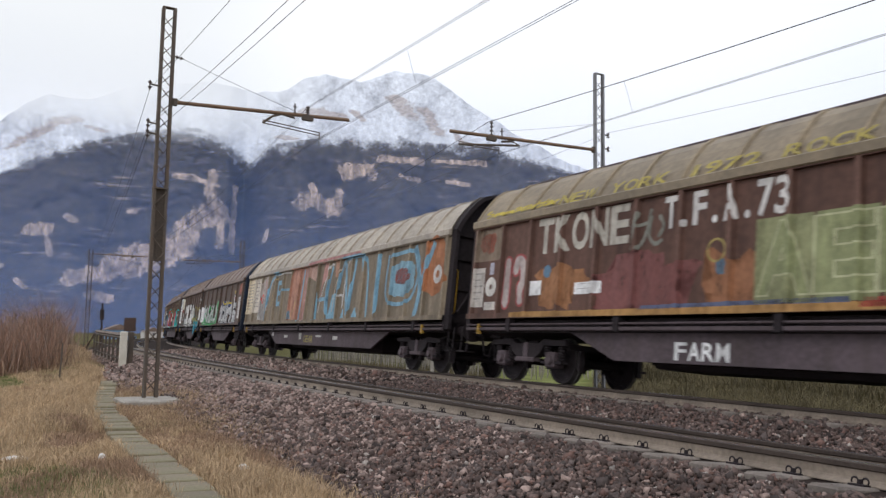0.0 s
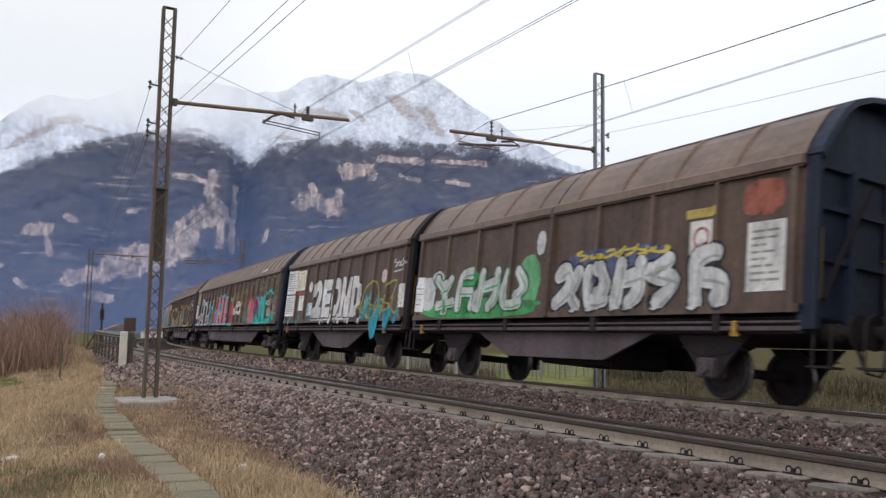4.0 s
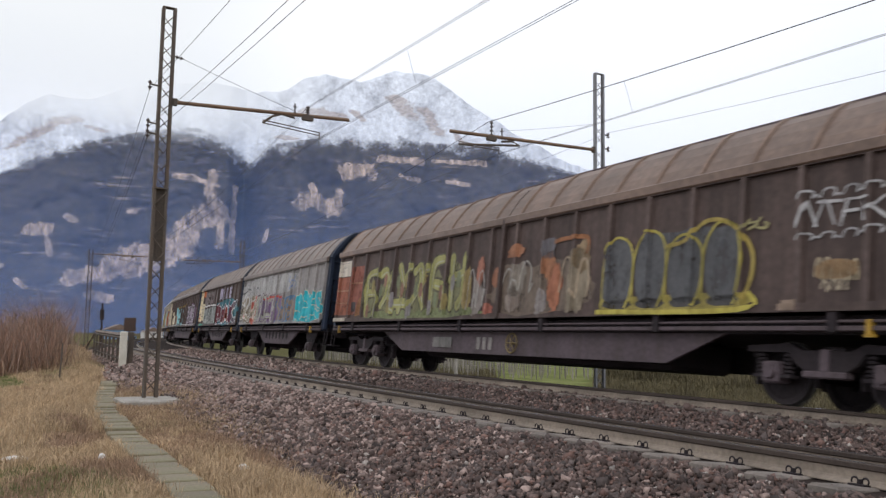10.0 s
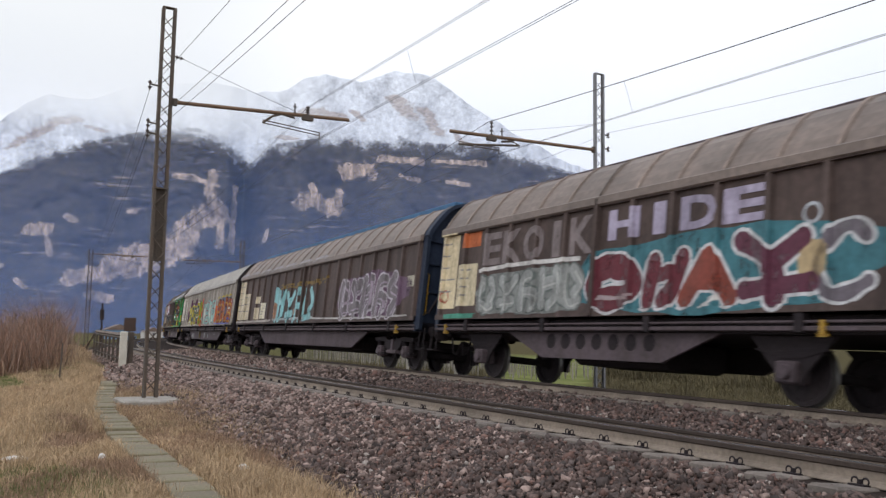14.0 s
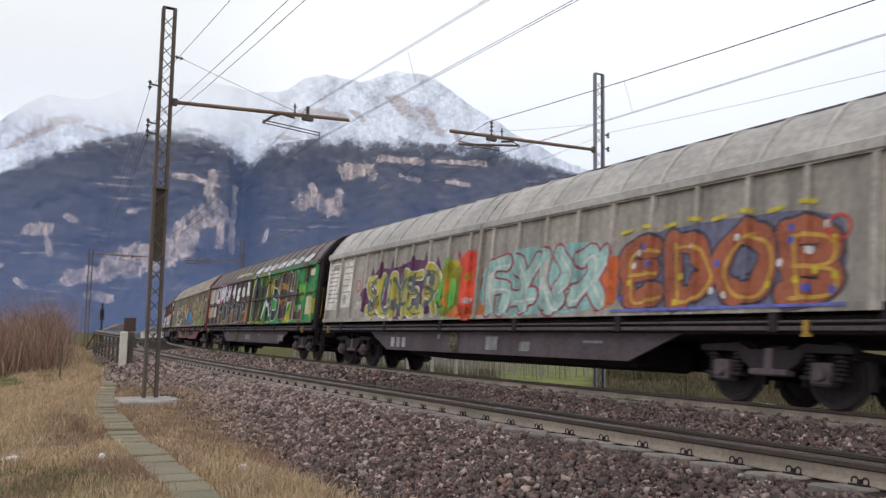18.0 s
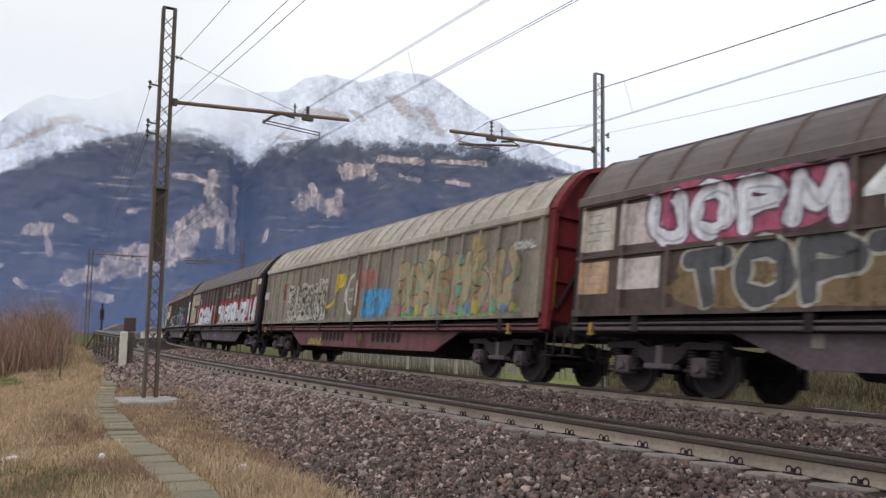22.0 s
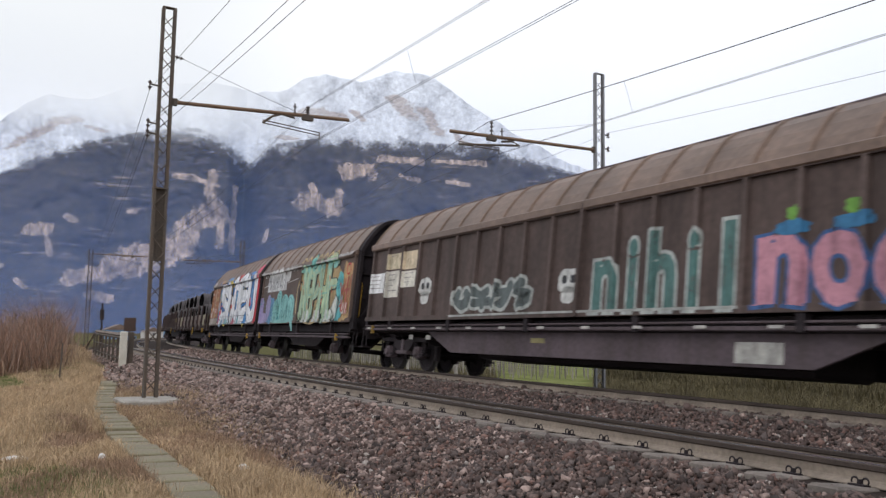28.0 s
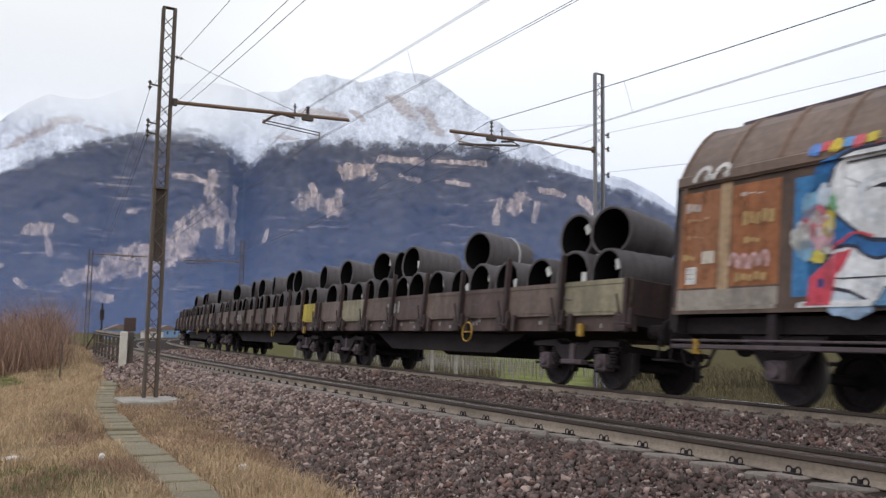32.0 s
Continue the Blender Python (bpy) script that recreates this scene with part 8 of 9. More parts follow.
    s.brush("UOPM", 1.9, 5.7, 2.45, 3.46, (0.6, 0.6, 0.63), (0.14, 0.06, 0.1), 0.26, 0.05, shade=(0.36, 0.35, 0.4)), [s.word(ch, 5.9 + 1.12 * k, 5.9 + 1.12 * k + 0.75, 2.62, 3.3, WHT, None, 0.16) for k, ch in enumerate("4geR")], s.brush("TOPTOY", 2.7, 9.4, 1.36, 2.45, (0.07, 0.07, 0.075), (0.36, 0.34, 0.3), 0.28, 0.05)
    s.scrawl(6.4, 9.8, 3.58, 3.86, [(0.5, 0.45, 0.22)], 8, 0.06)
    hand_wheel(s, 7.5)
    beam_marks(s, [(5.1, .8, .2, .2), (9.5, .62, .9, .22), (12, .8, .3, .1), (15.5, .6, .9, .25)], (0.18, 0.16, 0.14))


def wagon_12():
    s = covered_wagon("grimy tan sliding-wall wagon with a red end", 68.2, 89.3, TAN, ROOF_TAN, 0.85, belly=RED_BELLY, end=RED_END, holes=[7.5 + 0.37 * k for k in range(6)] + [12.0 + 0.37 * k for k in range(6)], seed=12, rib=0.06, back=0.3)
    s.blob(3.7, 8.1, 1.36, 2.1, (0.12, 0.1, 0.08), 0.2, 4), s.rect(2.7, 3.3, 2.2, 2.85, (0.26, 0.1, 0.08)), s.rect(2.82, 3.18, 2.35, 2.7, (0.2, 0.16, 0.12)), s.blob(11.5, 13.5, 1.36, 2.3, (0.1, 0.2, 0.3), 0.3, 3), s.blob(14.2, 20.4, 1.34, 1.6, (0.2, 0.3, 0.12), 0.3), s.blob(10.0, 11.0, 1.5, 2.85, (0.55, 0.52, 0.46), 0.05, 2), s.blob(11.0, 12.4, 2.3, 2.9, (0.3, 0.12, 0.1), 0.3)
    for k in range(30):
        a, z = 1.2 + 9 * s.rng.random(), 1.45 + 1.7 * s.rng.random()
        s.blob(a - 0.1, a + 0.1, z - 0.12, z + 0.12, (0.14, 0.2, 0.08), 0.3)
    s.layer = 3
    s.brush("BAKEHM", 3.6, 8.15, 1.42, 2.78, (0.4, 0.36, 0.29), (0.55, 0.53, 0.5), 0.34, 0.03)
    s.layer = 9
    for k in range(130):
        a, z = 3.7 + 4.35 * (k % 26) / 25 + s.rng.uniform(-0.05, 0.05), 1.62 + 0.23 * (k // 26) + s.rng.uniform(-0.07, 0.07)
        w, h = s.rng.uniform(0.035, 0.07), s.rng.uniform(0.05, 0.12)
        s.blob(a - w, a + w, z - h, z + h, s.rng.choice(((0.04, 0.04, 0.038), (0.07, 0.06, 0.05), (0.12, 0.1, 0.08))), 0.4)
    for k in range(34):
        a, z = 3.65 + 0.132 * k, 1.4 + 0.13 * (k % 2)
        s.blob(a - 0.05, a + 0.05, z - 0.05, z + 0.07, (0.52, 0.51, 0.48), 0.4)
    s.layer = 3
    s.blob(10.1, 10.9, 1.62, 2.73, (0.2, 0.17, 0.13), 0.05, 2), s.line([(10.25, 2.0), (10.75, 2.05)], 0.08, (0.5, 0.47, 0.4)), s.line([(10.25, 2.3), (10.75, 2.35)], 0.1, (0.5, 0.47, 0.4)), s.blob(9.0, 9.8, 2.4, 2.9, (0.5, 0.36, 0.03), 0.3), s.line([(8.3, 1.8), (8.9, 2.0), (9.2, 2.5)], 0.12, (0.5, 0.36, 0.03))
    s.scrawl(11.5, 13.6, 1.4, 2.3, [(0.06, 0.3, 0.55)], 4, 0.14)
    for k, c in enumerate(((0.33, 0.2, 0.1), (0.2, 0.27, 0.17), (0.4, 0.32, 0.21), (0.31, 0.18, 0.09), (0.15, 0.28, 0.2), (0.29, 0.22, 0.1), (0.36, 0.26, 0.19), (0.18, 0.15, 0.15))):
        s.blob(14.3 + 0.75 * k, 15.2 + 0.75 * k, 1.42, 2.55 + 0.3 * (k % 3), c, 0.4, 3)
    s.layer = 5
    s.brush("dfaecb", 14.1, 20.5, 1.42, 2.95, (0.33, 0.24, 0.14), (0.13, 0.13, 0.1), 0.34, 0.05, shade=(0.2, 0.3, 0.2))
    s.layer = 11
    for k, c in enumerate(((0.4, 0.14, 0.18), (0.14, 0.34, 0.2), (0.1, 0.2, 0.42), (0.5, 0.4, 0.05)) * 4):
        s.blob(14.2 + 0.4 * k, 14.45 + 0.4 * k, 1.4, 1.56 + 0.2 * s.rng.random(), [0.7 * q + 0.05 for q in c], 0.4)
    s.line([(11.05, 1.36), (11.05, 3.4)], 0.16, (0.2, 0.06, 0.05)), s.placard(0.3, 0.8, 2.3, 2.6, (0.5, 0.46, 0.4), 2), s.scrawl(20.2, 21.0, 2.7, 3.0, [(0.45, 0.44, 0.4)], 4, 0.06)
    beam_marks(s, [(6.3 + 0.17 * k, 0.56 + 0.02 * (k % 3), 0.12, 0.14 + 0.07 * (k % 2)) for k in range(8)] + [(6.2, 0.54, 1.6, 0.04)], (0.36, 0.31, 0.06))
    hand_wheel(s, 11.0)


def wagon_13():
    s = covered_wagon("dark brown sliding-wall wagon with white letters on red", 90.8, 111.2, BROWN_DARK, ROOF_DARK, 1.05, yellow=False, seed=13, back=0.4)
    rd = (0.3, 0.025, 0.03)
    s.blob(2.8, 9.2, 1.36, 2.45, rd, 0.06, 8), s.blob(10.6, 20.6, 1.34, 2.55, rd, 0.03, 14), s.blob(10.6, 12.2, 1.36, 2.4, (0.5, 0.13, 0.03), 0.15, 4), s.blob(8.4, 10.0, 1.4, 2.4, (0.22, 0.1, 0.05), 0.2)
    s.placard(0.1, 1.2, 1.5, 3.3, (0.4, 0.35, 0.27), 0), s.placard(1.35, 2.4, 2.6, 3.3, (0.45, 0.37, 0.28), 0), s.placard(2.6, 3.5, 2.6, 3.3, (0.4, 0.35, 0.28), 2), s.placard(1.3, 2.4, 1.5, 2.45, (0.42, 0.36, 0.28), 0), s.placard(18.8, 19.8, 2.65, 3.35, (0.36, 0.32, 0.24), 0), s.placard(19.95, 20.75, 3.05, 3.3, (0.62, 0.58, 0.5), 0), s.blob(19.9, 20.65, 2.65, 3.4, (0.17, 0.05, 0.03), 0.05, 8)
    s.layer = 3
    s.brush("cbadebfcade", 11.1, 18.7, 1.38, 2.42, (0.6, 0.61, 0.64), (0.07, 0.07, 0.08), 0.3, 0.035, 0.08, (0.4, 0.42, 0.46)), s.brush("Ia", 18.85, 20.5, 1.38, 2.52, (0.6, 0.61, 0.64), (0.07, 0.07, 0.08), 0.4, 0.04, 0, (0.4, 0.42, 0.46)), s.brush("cabdefba", 3.1, 8.9, 1.38, 2.4, (0.6, 0.61, 0.64), (0.07, 0.07, 0.08), 0.3, 0.035, 0.05, (0.4, 0.42, 0.46)), s.rect(2.9, 9.0, 1.36, 1.46, (0.5, 0.5, 0.5)), s.rect(11, 20.4, 1.36, 1.46, (0.5, 0.5, 0.5)), s.line([(11, 1.42), (20.2, 1.42)], 0.1, (0.4, 0.4, 0.38))
    s.scrawl(13.2, 14.2, 2.65, 3.1, [(0.3, 0.28, 0.28)], 3, 0.06), s.scrawl(14.5, 15.2, 2.7, 3.1, [(0.3, 0.28, 0.28)], 2, 0.06), s.scrawl(15.4, 16.4, 2.75, 3.2, [(0.3, 0.28, 0.28)], 4, 0.05), s.scrawl(3.8, 4.6, 2.6, 3.0, [(0.35, 0.33, 0.32)], 3, 0.05), s.blob(2.0, 2.3, 2.75, 3.1, (0.3, 0.1, 0.06), 0.1), s.ring(19.3, 3.0, 0.2, (0.33, 0.2, 0.1))
    s.line([(20.6, 1.4), (20.6, 2.5)], 0.1, (0.4, 0.39, 0.38)), s.blob(19.6, 20.5, 1.7, 2.0, (0.04, 0.04, 0.045), 0.2, 5)
    beam_marks(s, [(7, .72, .3, .1), (9.5, .66, .3, .22), (13.5, .7, .4, .06)], (0.2, 0.18, 0.12))


def wagon_14():
    s = covered_wagon("dark brown sliding-wall wagon with teal and pink lower-case letters", 112.9, 133.25, BROWN_DARK, ROOF_BROWN, 1.0, seed=14, back=0.35)
    pale = (0.4, 0.42, 0.4)
    s.placard(0.41, 1.3, 2.1, 2.68, WHT, 4), s.placard(1.5, 2.28, 1.95, 2.7, (0.6, 0.57, 0.5), 4), s.placard(1.5, 2.28, 2.75, 3.2, (0.56, 0.48, 0.34), 1), s.placard(2.55, 3.3, 2.2, 2.65, (0.6, 0.57, 0.5), 3), s.placard(2.55, 3.3, 2.7, 3.2, (0.58, 0.48, 0.34), 0), s.placard(19.75, 20.7, 1.55, 2.95, (0.62, 0.6, 0.55), 3), s.ring(20.25, 2.62, 0.22, RED)
    for a, z in ((3.95, 2.15), (10.15, 2.0)):
        s.blob(a - 0.36, a + 0.36, z - 0.25, z + 0.25, (0.5, 0.5, 0.48), 0.15), s.blob(a - 0.22, a + 0.22, z - 0.45, z - 0.1, (0.5, 0.5, 0.48), 0.1)
    s.layer = 2
    for a, z in ((3.95, 2.15), (10.15, 2.0)):
        s.blob(a - 0.22, a - 0.05, z - 0.05, z + 0.12, BLK, 0.1), s.blob(a + 0.05, a + 0.22, z - 0.05, z + 0.12, BLK, 0.1)
    s.scrawl(5.6, 9.0, 1.42, 2.2, [(0.1, 0.12, 0.12)], 4, 0.22, pale)
    s.word("nihil", 10.9, 14.6, 1.36, 2.75, (0.07, 0.15, 0.14), pale, 0.09, 0.035), s.word("noesi", 14.75, 19.5, 1.38, 2.85, (0.44, 0.21, 0.26), (0.045, 0.1, 0.24), 0.10, 0.03, 0.03)
    s.layer = 5
    for k in range(5):
        a = 15.1 + 0.95 * k
        s.blob(a, a + 0.6, 2.4, 2.62, (0.04, 0.16, 0.3), 0.3), s.blob(a + 0.2, a + 0.42, 2.6, 2.82, (0.14, 0.3, 0.06), 0.4)
    for k in range(14):
        s.lay("reflector", np.array([(0.6 + 1.45 * k, 1.05), (0.85 + 1.45 * k, 1.05), (0.85 + 1.45 * k, 1.1), (0.6 + 1.45 * k, 1.1)]), [(0, 1, 2, 3)], spray((0.45, 0.43, 0.4)))
    s.line([(5.5, 1.36), (9, 1.38), (14.5, 1.37)], 0.05, (0.35, 0.36, 0.34))
    beam_marks(s, [(3, .8, .25, .12), (4, .8, .25, .12), (14.3, .55, .9, .32)], (0.4, 0.39, 0.36)), beam_marks(s, [(8.8, .78, .5, .1)], (0.25, 0.22, 0.1))


def wagon_15():
    s = covered_wagon("brown two-axle wagon with mint green graffiti", 134.8, 146.37, BROWN, ROOF_BROWN, 3.1, axles=2, seed=15, roof_pitch=0.95, rib=0.045, back=0.93, arch=1.1, drop=0.25)
    mint, tl, ink, gold = (0.37, 0.47, 0.31), (0.2, 0.43, 0.41), (0.035, 0.05, 0.05), (0.38, 0.27, 0.13)
    s.blob(2.7, 6.1, 1.3, 2.25, tl, 0.05, 5), s.blob(6.6, 11.2, 1.28, 3.3, gold, 0.12, 5), s.blob(11.3, 12.3, 1.36, 3.2, (0.46, 0.3, 0.14), 0.15, 5), s.blob(2.2, 3.1, 1.3, 2.4, (0.1, 0.24, 0.4), 0.2, 3), s.blob(0.85, 2.3, 1.3, 1.75, (0.26, 0.22, 0.36), 0.25, 4)
    for k, (a, h) in enumerate(((1.85, 3.4), (2.4, 3.52), (3.0, 3.54), (3.6, 3.58), (4.5, 3.5))):
        s.blob(a, a + 0.62 + 0.1 * (k % 2), 2.95, h, (0.55, 0.55, 0.54), 0.06, 2.2)
    for a0, a1 in ((1.82, 2.72), (2.76, 3.7), (3.74, 4.68)):
        s.rect(a0, a1, 2.62, 3.24, (0.52, 0.52, 0.52))
    s.poly([(5.6, 1.5), (6.1, 1.5), (6.32, 1.0), (6.2, 0.98), (5.85, 1.29)], tl)
    s.layer = 2
    for a0, a1, h, c in ((3.0, 4.0, 2.3, tl), (3.4, 4.3, 2.62, tl), (4.2, 5.2, 2.45, tl), (5.0, 6.05, 2.4, tl), (0.9, 1.5, 2.4, (0.24, 0.2, 0.36)), (1.9, 2.6, 2.5, (0.27, 0.24, 0.4))):
        s.blob(a0, a1, 1.5, h, c, 0.05, 2.2)
    s.layer = 3
    for a0, h in ((3.1, 2.2), (3.5, 2.5), (4.3, 2.35), (5.1, 2.3), (1.0, 2.3), (2.0, 2.4)):
        s.line([tuple(q) for q in smooth_line([Vector(q) for q in ((a0, 1.7), (a0 + 0.1, h - 0.2), (a0 + 0.4, h), (a0 + 0.7, h - 0.25), (a0 + 0.75, h - 0.5))])], 0.03, (0.06, 0.2, 0.22))
    s.tag(3.0, 5.9, 1.45, 1.85, (0.07, 0.22, 0.24), 5, 0.03), s.tag(1.9, 4.6, 2.7, 3.1, (0.25, 0.25, 0.26), 5, 0.05), s.tag(1.0, 1.7, 3.25, 3.5, (0.5, 0.49, 0.48), 2, 0.06), s.tag(5.3, 6.2, 3.3, 3.6, (0.45, 0.43, 0.42), 3, 0.06)
    s.line([(4.8, 2.9), (6.2, 3.0)], 0.03, (0.45, 0.43, 0.42)), s.line([(1.2, 2.85), (1.8, 2.9)], 0.03, (0.45, 0.43, 0.42))
    s.brush("O", 6.22, 6.95, 1.5, 2.95, gold, ink, 0.16, 0.05, shade=(0.55, 0.5, 0.42))
    for ch, a0, a1, hi in (("N", 6.85, 7.75, 3.4), ("E", 7.5, 8.3, 3.3), ("P", 8.05, 9.15, 3.4), ("H", 8.95, 10.0, 3.55), ("E", 9.75, 10.95, 3.7)):
        s.layer = 5
        s.brush(ch, a0 + 0.07, a1 + 0.09, 1.26, hi, ink, None, 0.4)
        s.layer = 7
        s.brush(ch, a0, a1, 1.3, hi, mint, (0.05, 0.07, 0.07), 0.35, 0.035, shade=(0.24, 0.44, 0.36))
    s.layer = 13
    for k in range(10):
        a = 6.95 + 0.42 * k
        s.poly([(a, 1.3), (a + 0.06, 1.72), (a + 0.24, 1.72), (a + 0.3, 1.3)], (0.52, 0.54, 0.52)) if k % 3 else s.poly([(a, 1.3), (a + 0.12, 1.6), (a + 0.25, 1.3)], ink)
    for a, z in ((7.0, 2.9), (7.1, 2.55), (7.75, 2.0), (8.4, 2.1), (8.9, 2.75), (9.3, 2.4), (9.45, 2.1), (10.0, 2.9), (10.3, 2.5)):
        s.line([(a, z), (a + 0.1, z - 0.22)], 0.07, (0.5, 0.16, 0.1))
    for k in range(7):
        s.blob(6.75 + 0.6 * k, 7.15 + 0.6 * k, 3.12, 3.36 + 0.05 * (k % 3), (0.2, 0.43, 0.37), 0.45, 2.4), s.line([(6.8 + 0.6 * k, 3.52), (7.0 + 0.6 * k, 3.7), (7.25 + 0.6 * k, 3.56)], 0.08, (0.45, 0.34, 0.16))
    s.blob(8.0, 8.6, 3.3, 3.72, (0.14, 0.46, 0.42), 0.05, 2), s.ring(8.3, 3.5, 0.3, ink, 0.06)
    s.poly([(10.5, 1.75), (10.9, 2.2), (11.3, 1.95), (11.0, 1.3), (10.8, 1.3), (10.75, 1.6)], (0.5, 0.52, 0.48), ink, 0.05)
    s.blob(10.85, 11.5, 2.0, 2.95, (0.1, 0.36, 0.36), 0.1, 2.2), s.blob(11.0, 11.6, 1.3, 2.2, (0.1, 0.34, 0.36), 0.2)
    s.layer = 15
    s.tag(10.9, 11.4, 2.3, 2.8, (0.03, 0.14, 0.16), 2, 0.03)
    s.ring(11.9, 3.0, 0.2, RED), s.placard(11.6, 12.1, 1.55, 1.9, (0.6, 0.56, 0.5), 0), s.scrawl(11.0, 12.3, 3.4, 3.6, [(0.45, 0.43, 0.42)], 6, 0.05), s.scrawl(11.3, 12.2, 1.5, 2.8, [(0.36, 0.1, 0.08)], 3, 0.08)
    for k in range(3):
        s.line([(0.5 + 4 * k, 3.4), (2.8 + 4 * k, 3.42)], 0.05, (0.45, 0.43, 0.42))


def wagon_16():
    s = covered_wagon("brown two-axle wagon with large white graffiti letters", 147.2, 158.8, BROWN, ROOF_BROWN, 3.0, axles=2, seed=16, roof_pitch=0.95, rib=0.045, back=0.1, arch=1.1, drop=0.28)
    w, bl = (0.66, 0.67, 0.69), (0.03, 0.14, 0.36)
    s.rect(0.22, 0.97, 1.7, 3.28, (0.27, 0.115, 0.055)), s.rect(1.22, 2.12, 1.7, 3.28, (0.27, 0.105, 0.045)), s.rect(0.98, 1.2, 1.66, 3.36, (0.36, 0.25, 0.15)), s.rect(0.2, 2.12, 1.34, 1.67, (0.25, 0.22, 0.19)), s.rect(2.36, 2.9, 1.5, 3.22, (0.05, 0.2, 0.42)), s.blob(2.6, 11.0, 1.34, 3.5, bl, 0.04, 10), s.blob(11.0, 11.72, 1.34, 3.4, (0.45, 0.05, 0.07), 0.1, 6), s.blob(10.9, 11.7, 3.4, 4.0, (0.5, 0.08, 0.13), 0.15, 2.2), s.blob(9.4, 10.6, 3.4, 3.75, (0.08, 0.22, 0.5), 0.3), s.blob(7.3, 8.1, 3.4, 3.75, (0.5, 0.1, 0.12), 0.2), s.blob(4.2, 5.6, 3.4, 3.75, (0.14, 0.28, 0.5), 0.3)
    s.layer = 2
    for k, (a, z, c) in enumerate(((3.7, 3.1, RED), (4.6, 1.5, YEL), (5.6, 3.3, YEL), (6.7, 1.6, RED), (7.4, 3.4, RED), (9.2, 1.6, YEL), (9.6, 3.3, YEL), (9.9, 2.3, RED), (8.2, 3.2, (0.1, 0.3, 0.5)), (5.2, 2.2, YEL), (3.3, 1.5, (0.3, 0.4, 0.55)))):
        s.blob(a - 0.35, a + 0.35, z - 0.3, z + 0.3, c, 0.5)
    s.layer = 3
    s.poly([(2.9, 1.36), (11.2, 1.36), (11.2, 1.7), (2.9, 1.75)], (0.5, 0.56, 0.62))
    s.layer = 4
    ink, grey = (0.04, 0.04, 0.06), (0.56, 0.58, 0.62)
    s.brush("S", 2.9, 4.9, 1.36, 3.58, w, ink, 0.56, 0.055, shade=grey), s.brush("h", 4.6, 6.4, 1.36, 3.65, w, ink, 0.56, 0.055, shade=grey), s.brush("O", 6.1, 7.75, 1.36, 3.7, w, ink, 0.56, 0.055, shade=grey), s.brush("E", 7.5, 9.6, 1.36, 3.78, w, ink, 0.6, 0.055, shade=grey), s.brush("U", 9.4, 11.5, 1.36, 3.7, w, ink, 0.6, 0.055, shade=grey)
    for a, z, c in ((3.9, 2.7, (0.36, 0.4, 0.14)), (6.95, 2.6, (0.12, 0.3, 0.5)), (8.6, 2.15, (0.1, 0.26, 0.45)), (10.4, 2.6, (0.12, 0.28, 0.5)), (5.6, 2.0, (0.15, 0.3, 0.45)), (8.8, 2.9, (0.42, 0.4, 0.2)), (9.3, 1.5, (0.45, 0.36, 0.06))):
        s.blob(a - 0.16, a + 0.16, z - 0.36, z + 0.36, c, 0.25, 2)
    s.layer = 10
    s.blob(5.9, 6.05, 2.1, 2.3, RED, 0.3), s.line([(2.5, 1.38), (10.4, 1.38)], 0.09, (0.6, 0.61, 0.62)), s.line([(2.8, 1.72), (10.2, 1.72)], 0.02, BLK), s.tag(0.5, 1.3, 3.4, 3.68, (0.5, 0.48, 0.46), 2, 0.08)
    tan, chalk = (0.42, 0.29, 0.13), (0.46, 0.39, 0.35)
    for a0, a1, z0, z1, c in ((1.45, 2.06, 2.62, 2.84, tan), (1.4, 1.85, 3.08, 3.14, chalk), (1.35, 1.95, 1.76, 1.9, tan), (1.5, 1.8, 2.34, 2.44, tan), (0.3, 0.62, 2.94, 3.1, chalk), (0.32, 0.8, 2.78, 2.84, (0.4, 0.24, 0.14)), (0.34, 0.7, 2.5, 2.56, (0.4, 0.24, 0.14)), (0.3, 0.52, 2.15, 2.25, tan)):
        n = max(3, round((a1 - a0) / 0.13))
        for k in range(n):
            a = a0 + (a1 - a0) * k / n
            s.rect(a, a + (a1 - a0) / n * 0.72, z0 + 0.02 * (k % 2), z1 - 0.02 * (k % 3), c, "writing_bar")
    s.tag(1.24, 2.0, 1.96, 2.2, (0.55, 0.36, 0.36), 4, 0.05), s.rect(0.66, 0.92, 2.08, 2.28, (0.5, 0.45, 0.38)), s.placard(0.34, 0.56, 1.76, 2.04, (0.5, 0.48, 0.46), 3, (0.05, 0.05, 0.05))
    s.layer = 12
    for a, z, w, h, c in ((2.62, 2.78, .12, .2, (0.2, 0.36, 0.5)), (2.85, 2.9, .1, .16, (0.42, 0.48, 0.55)), (2.72, 2.55, .2, .2, (0.48, 0.1, 0.14)), (2.75, 2.6, .09, .1, (0.55, 0.52, 0.5)), (2.5, 2.35, .16, .2, (0.4, 0.4, 0.38)), (2.82, 2.3, .22, .16, (0.5, 0.3, 0.34)), (2.6, 2.15, .14, .14, (0.2, 0.36, 0.5)), (2.95, 2.5, .1, .22, (0.5, 0.4, 0.05)), (2.78, 2.05, .12, .1, (0.5, 0.42, 0.08)), (3.0, 2.75, .09, .14, (0.16, 0.36, 0.2)), (2.92, 2.14, .1, .08, (0.55, 0.54, 0.52))):
        s.blob(a - w, a + w, z - h, z + h, c, 0.4)
    s.poly([(2.62, 1.36), (2.66, 1.75), (3.05, 2.05), (3.3, 2.12), (3.1, 1.75), (3.02, 1.36)], (0.5, 0.06, 0.09)), s.blob(2.78, 2.9, 1.6, 1.74, (0.05, 0.13, 0.4), 0.2)
    s.layer = 14
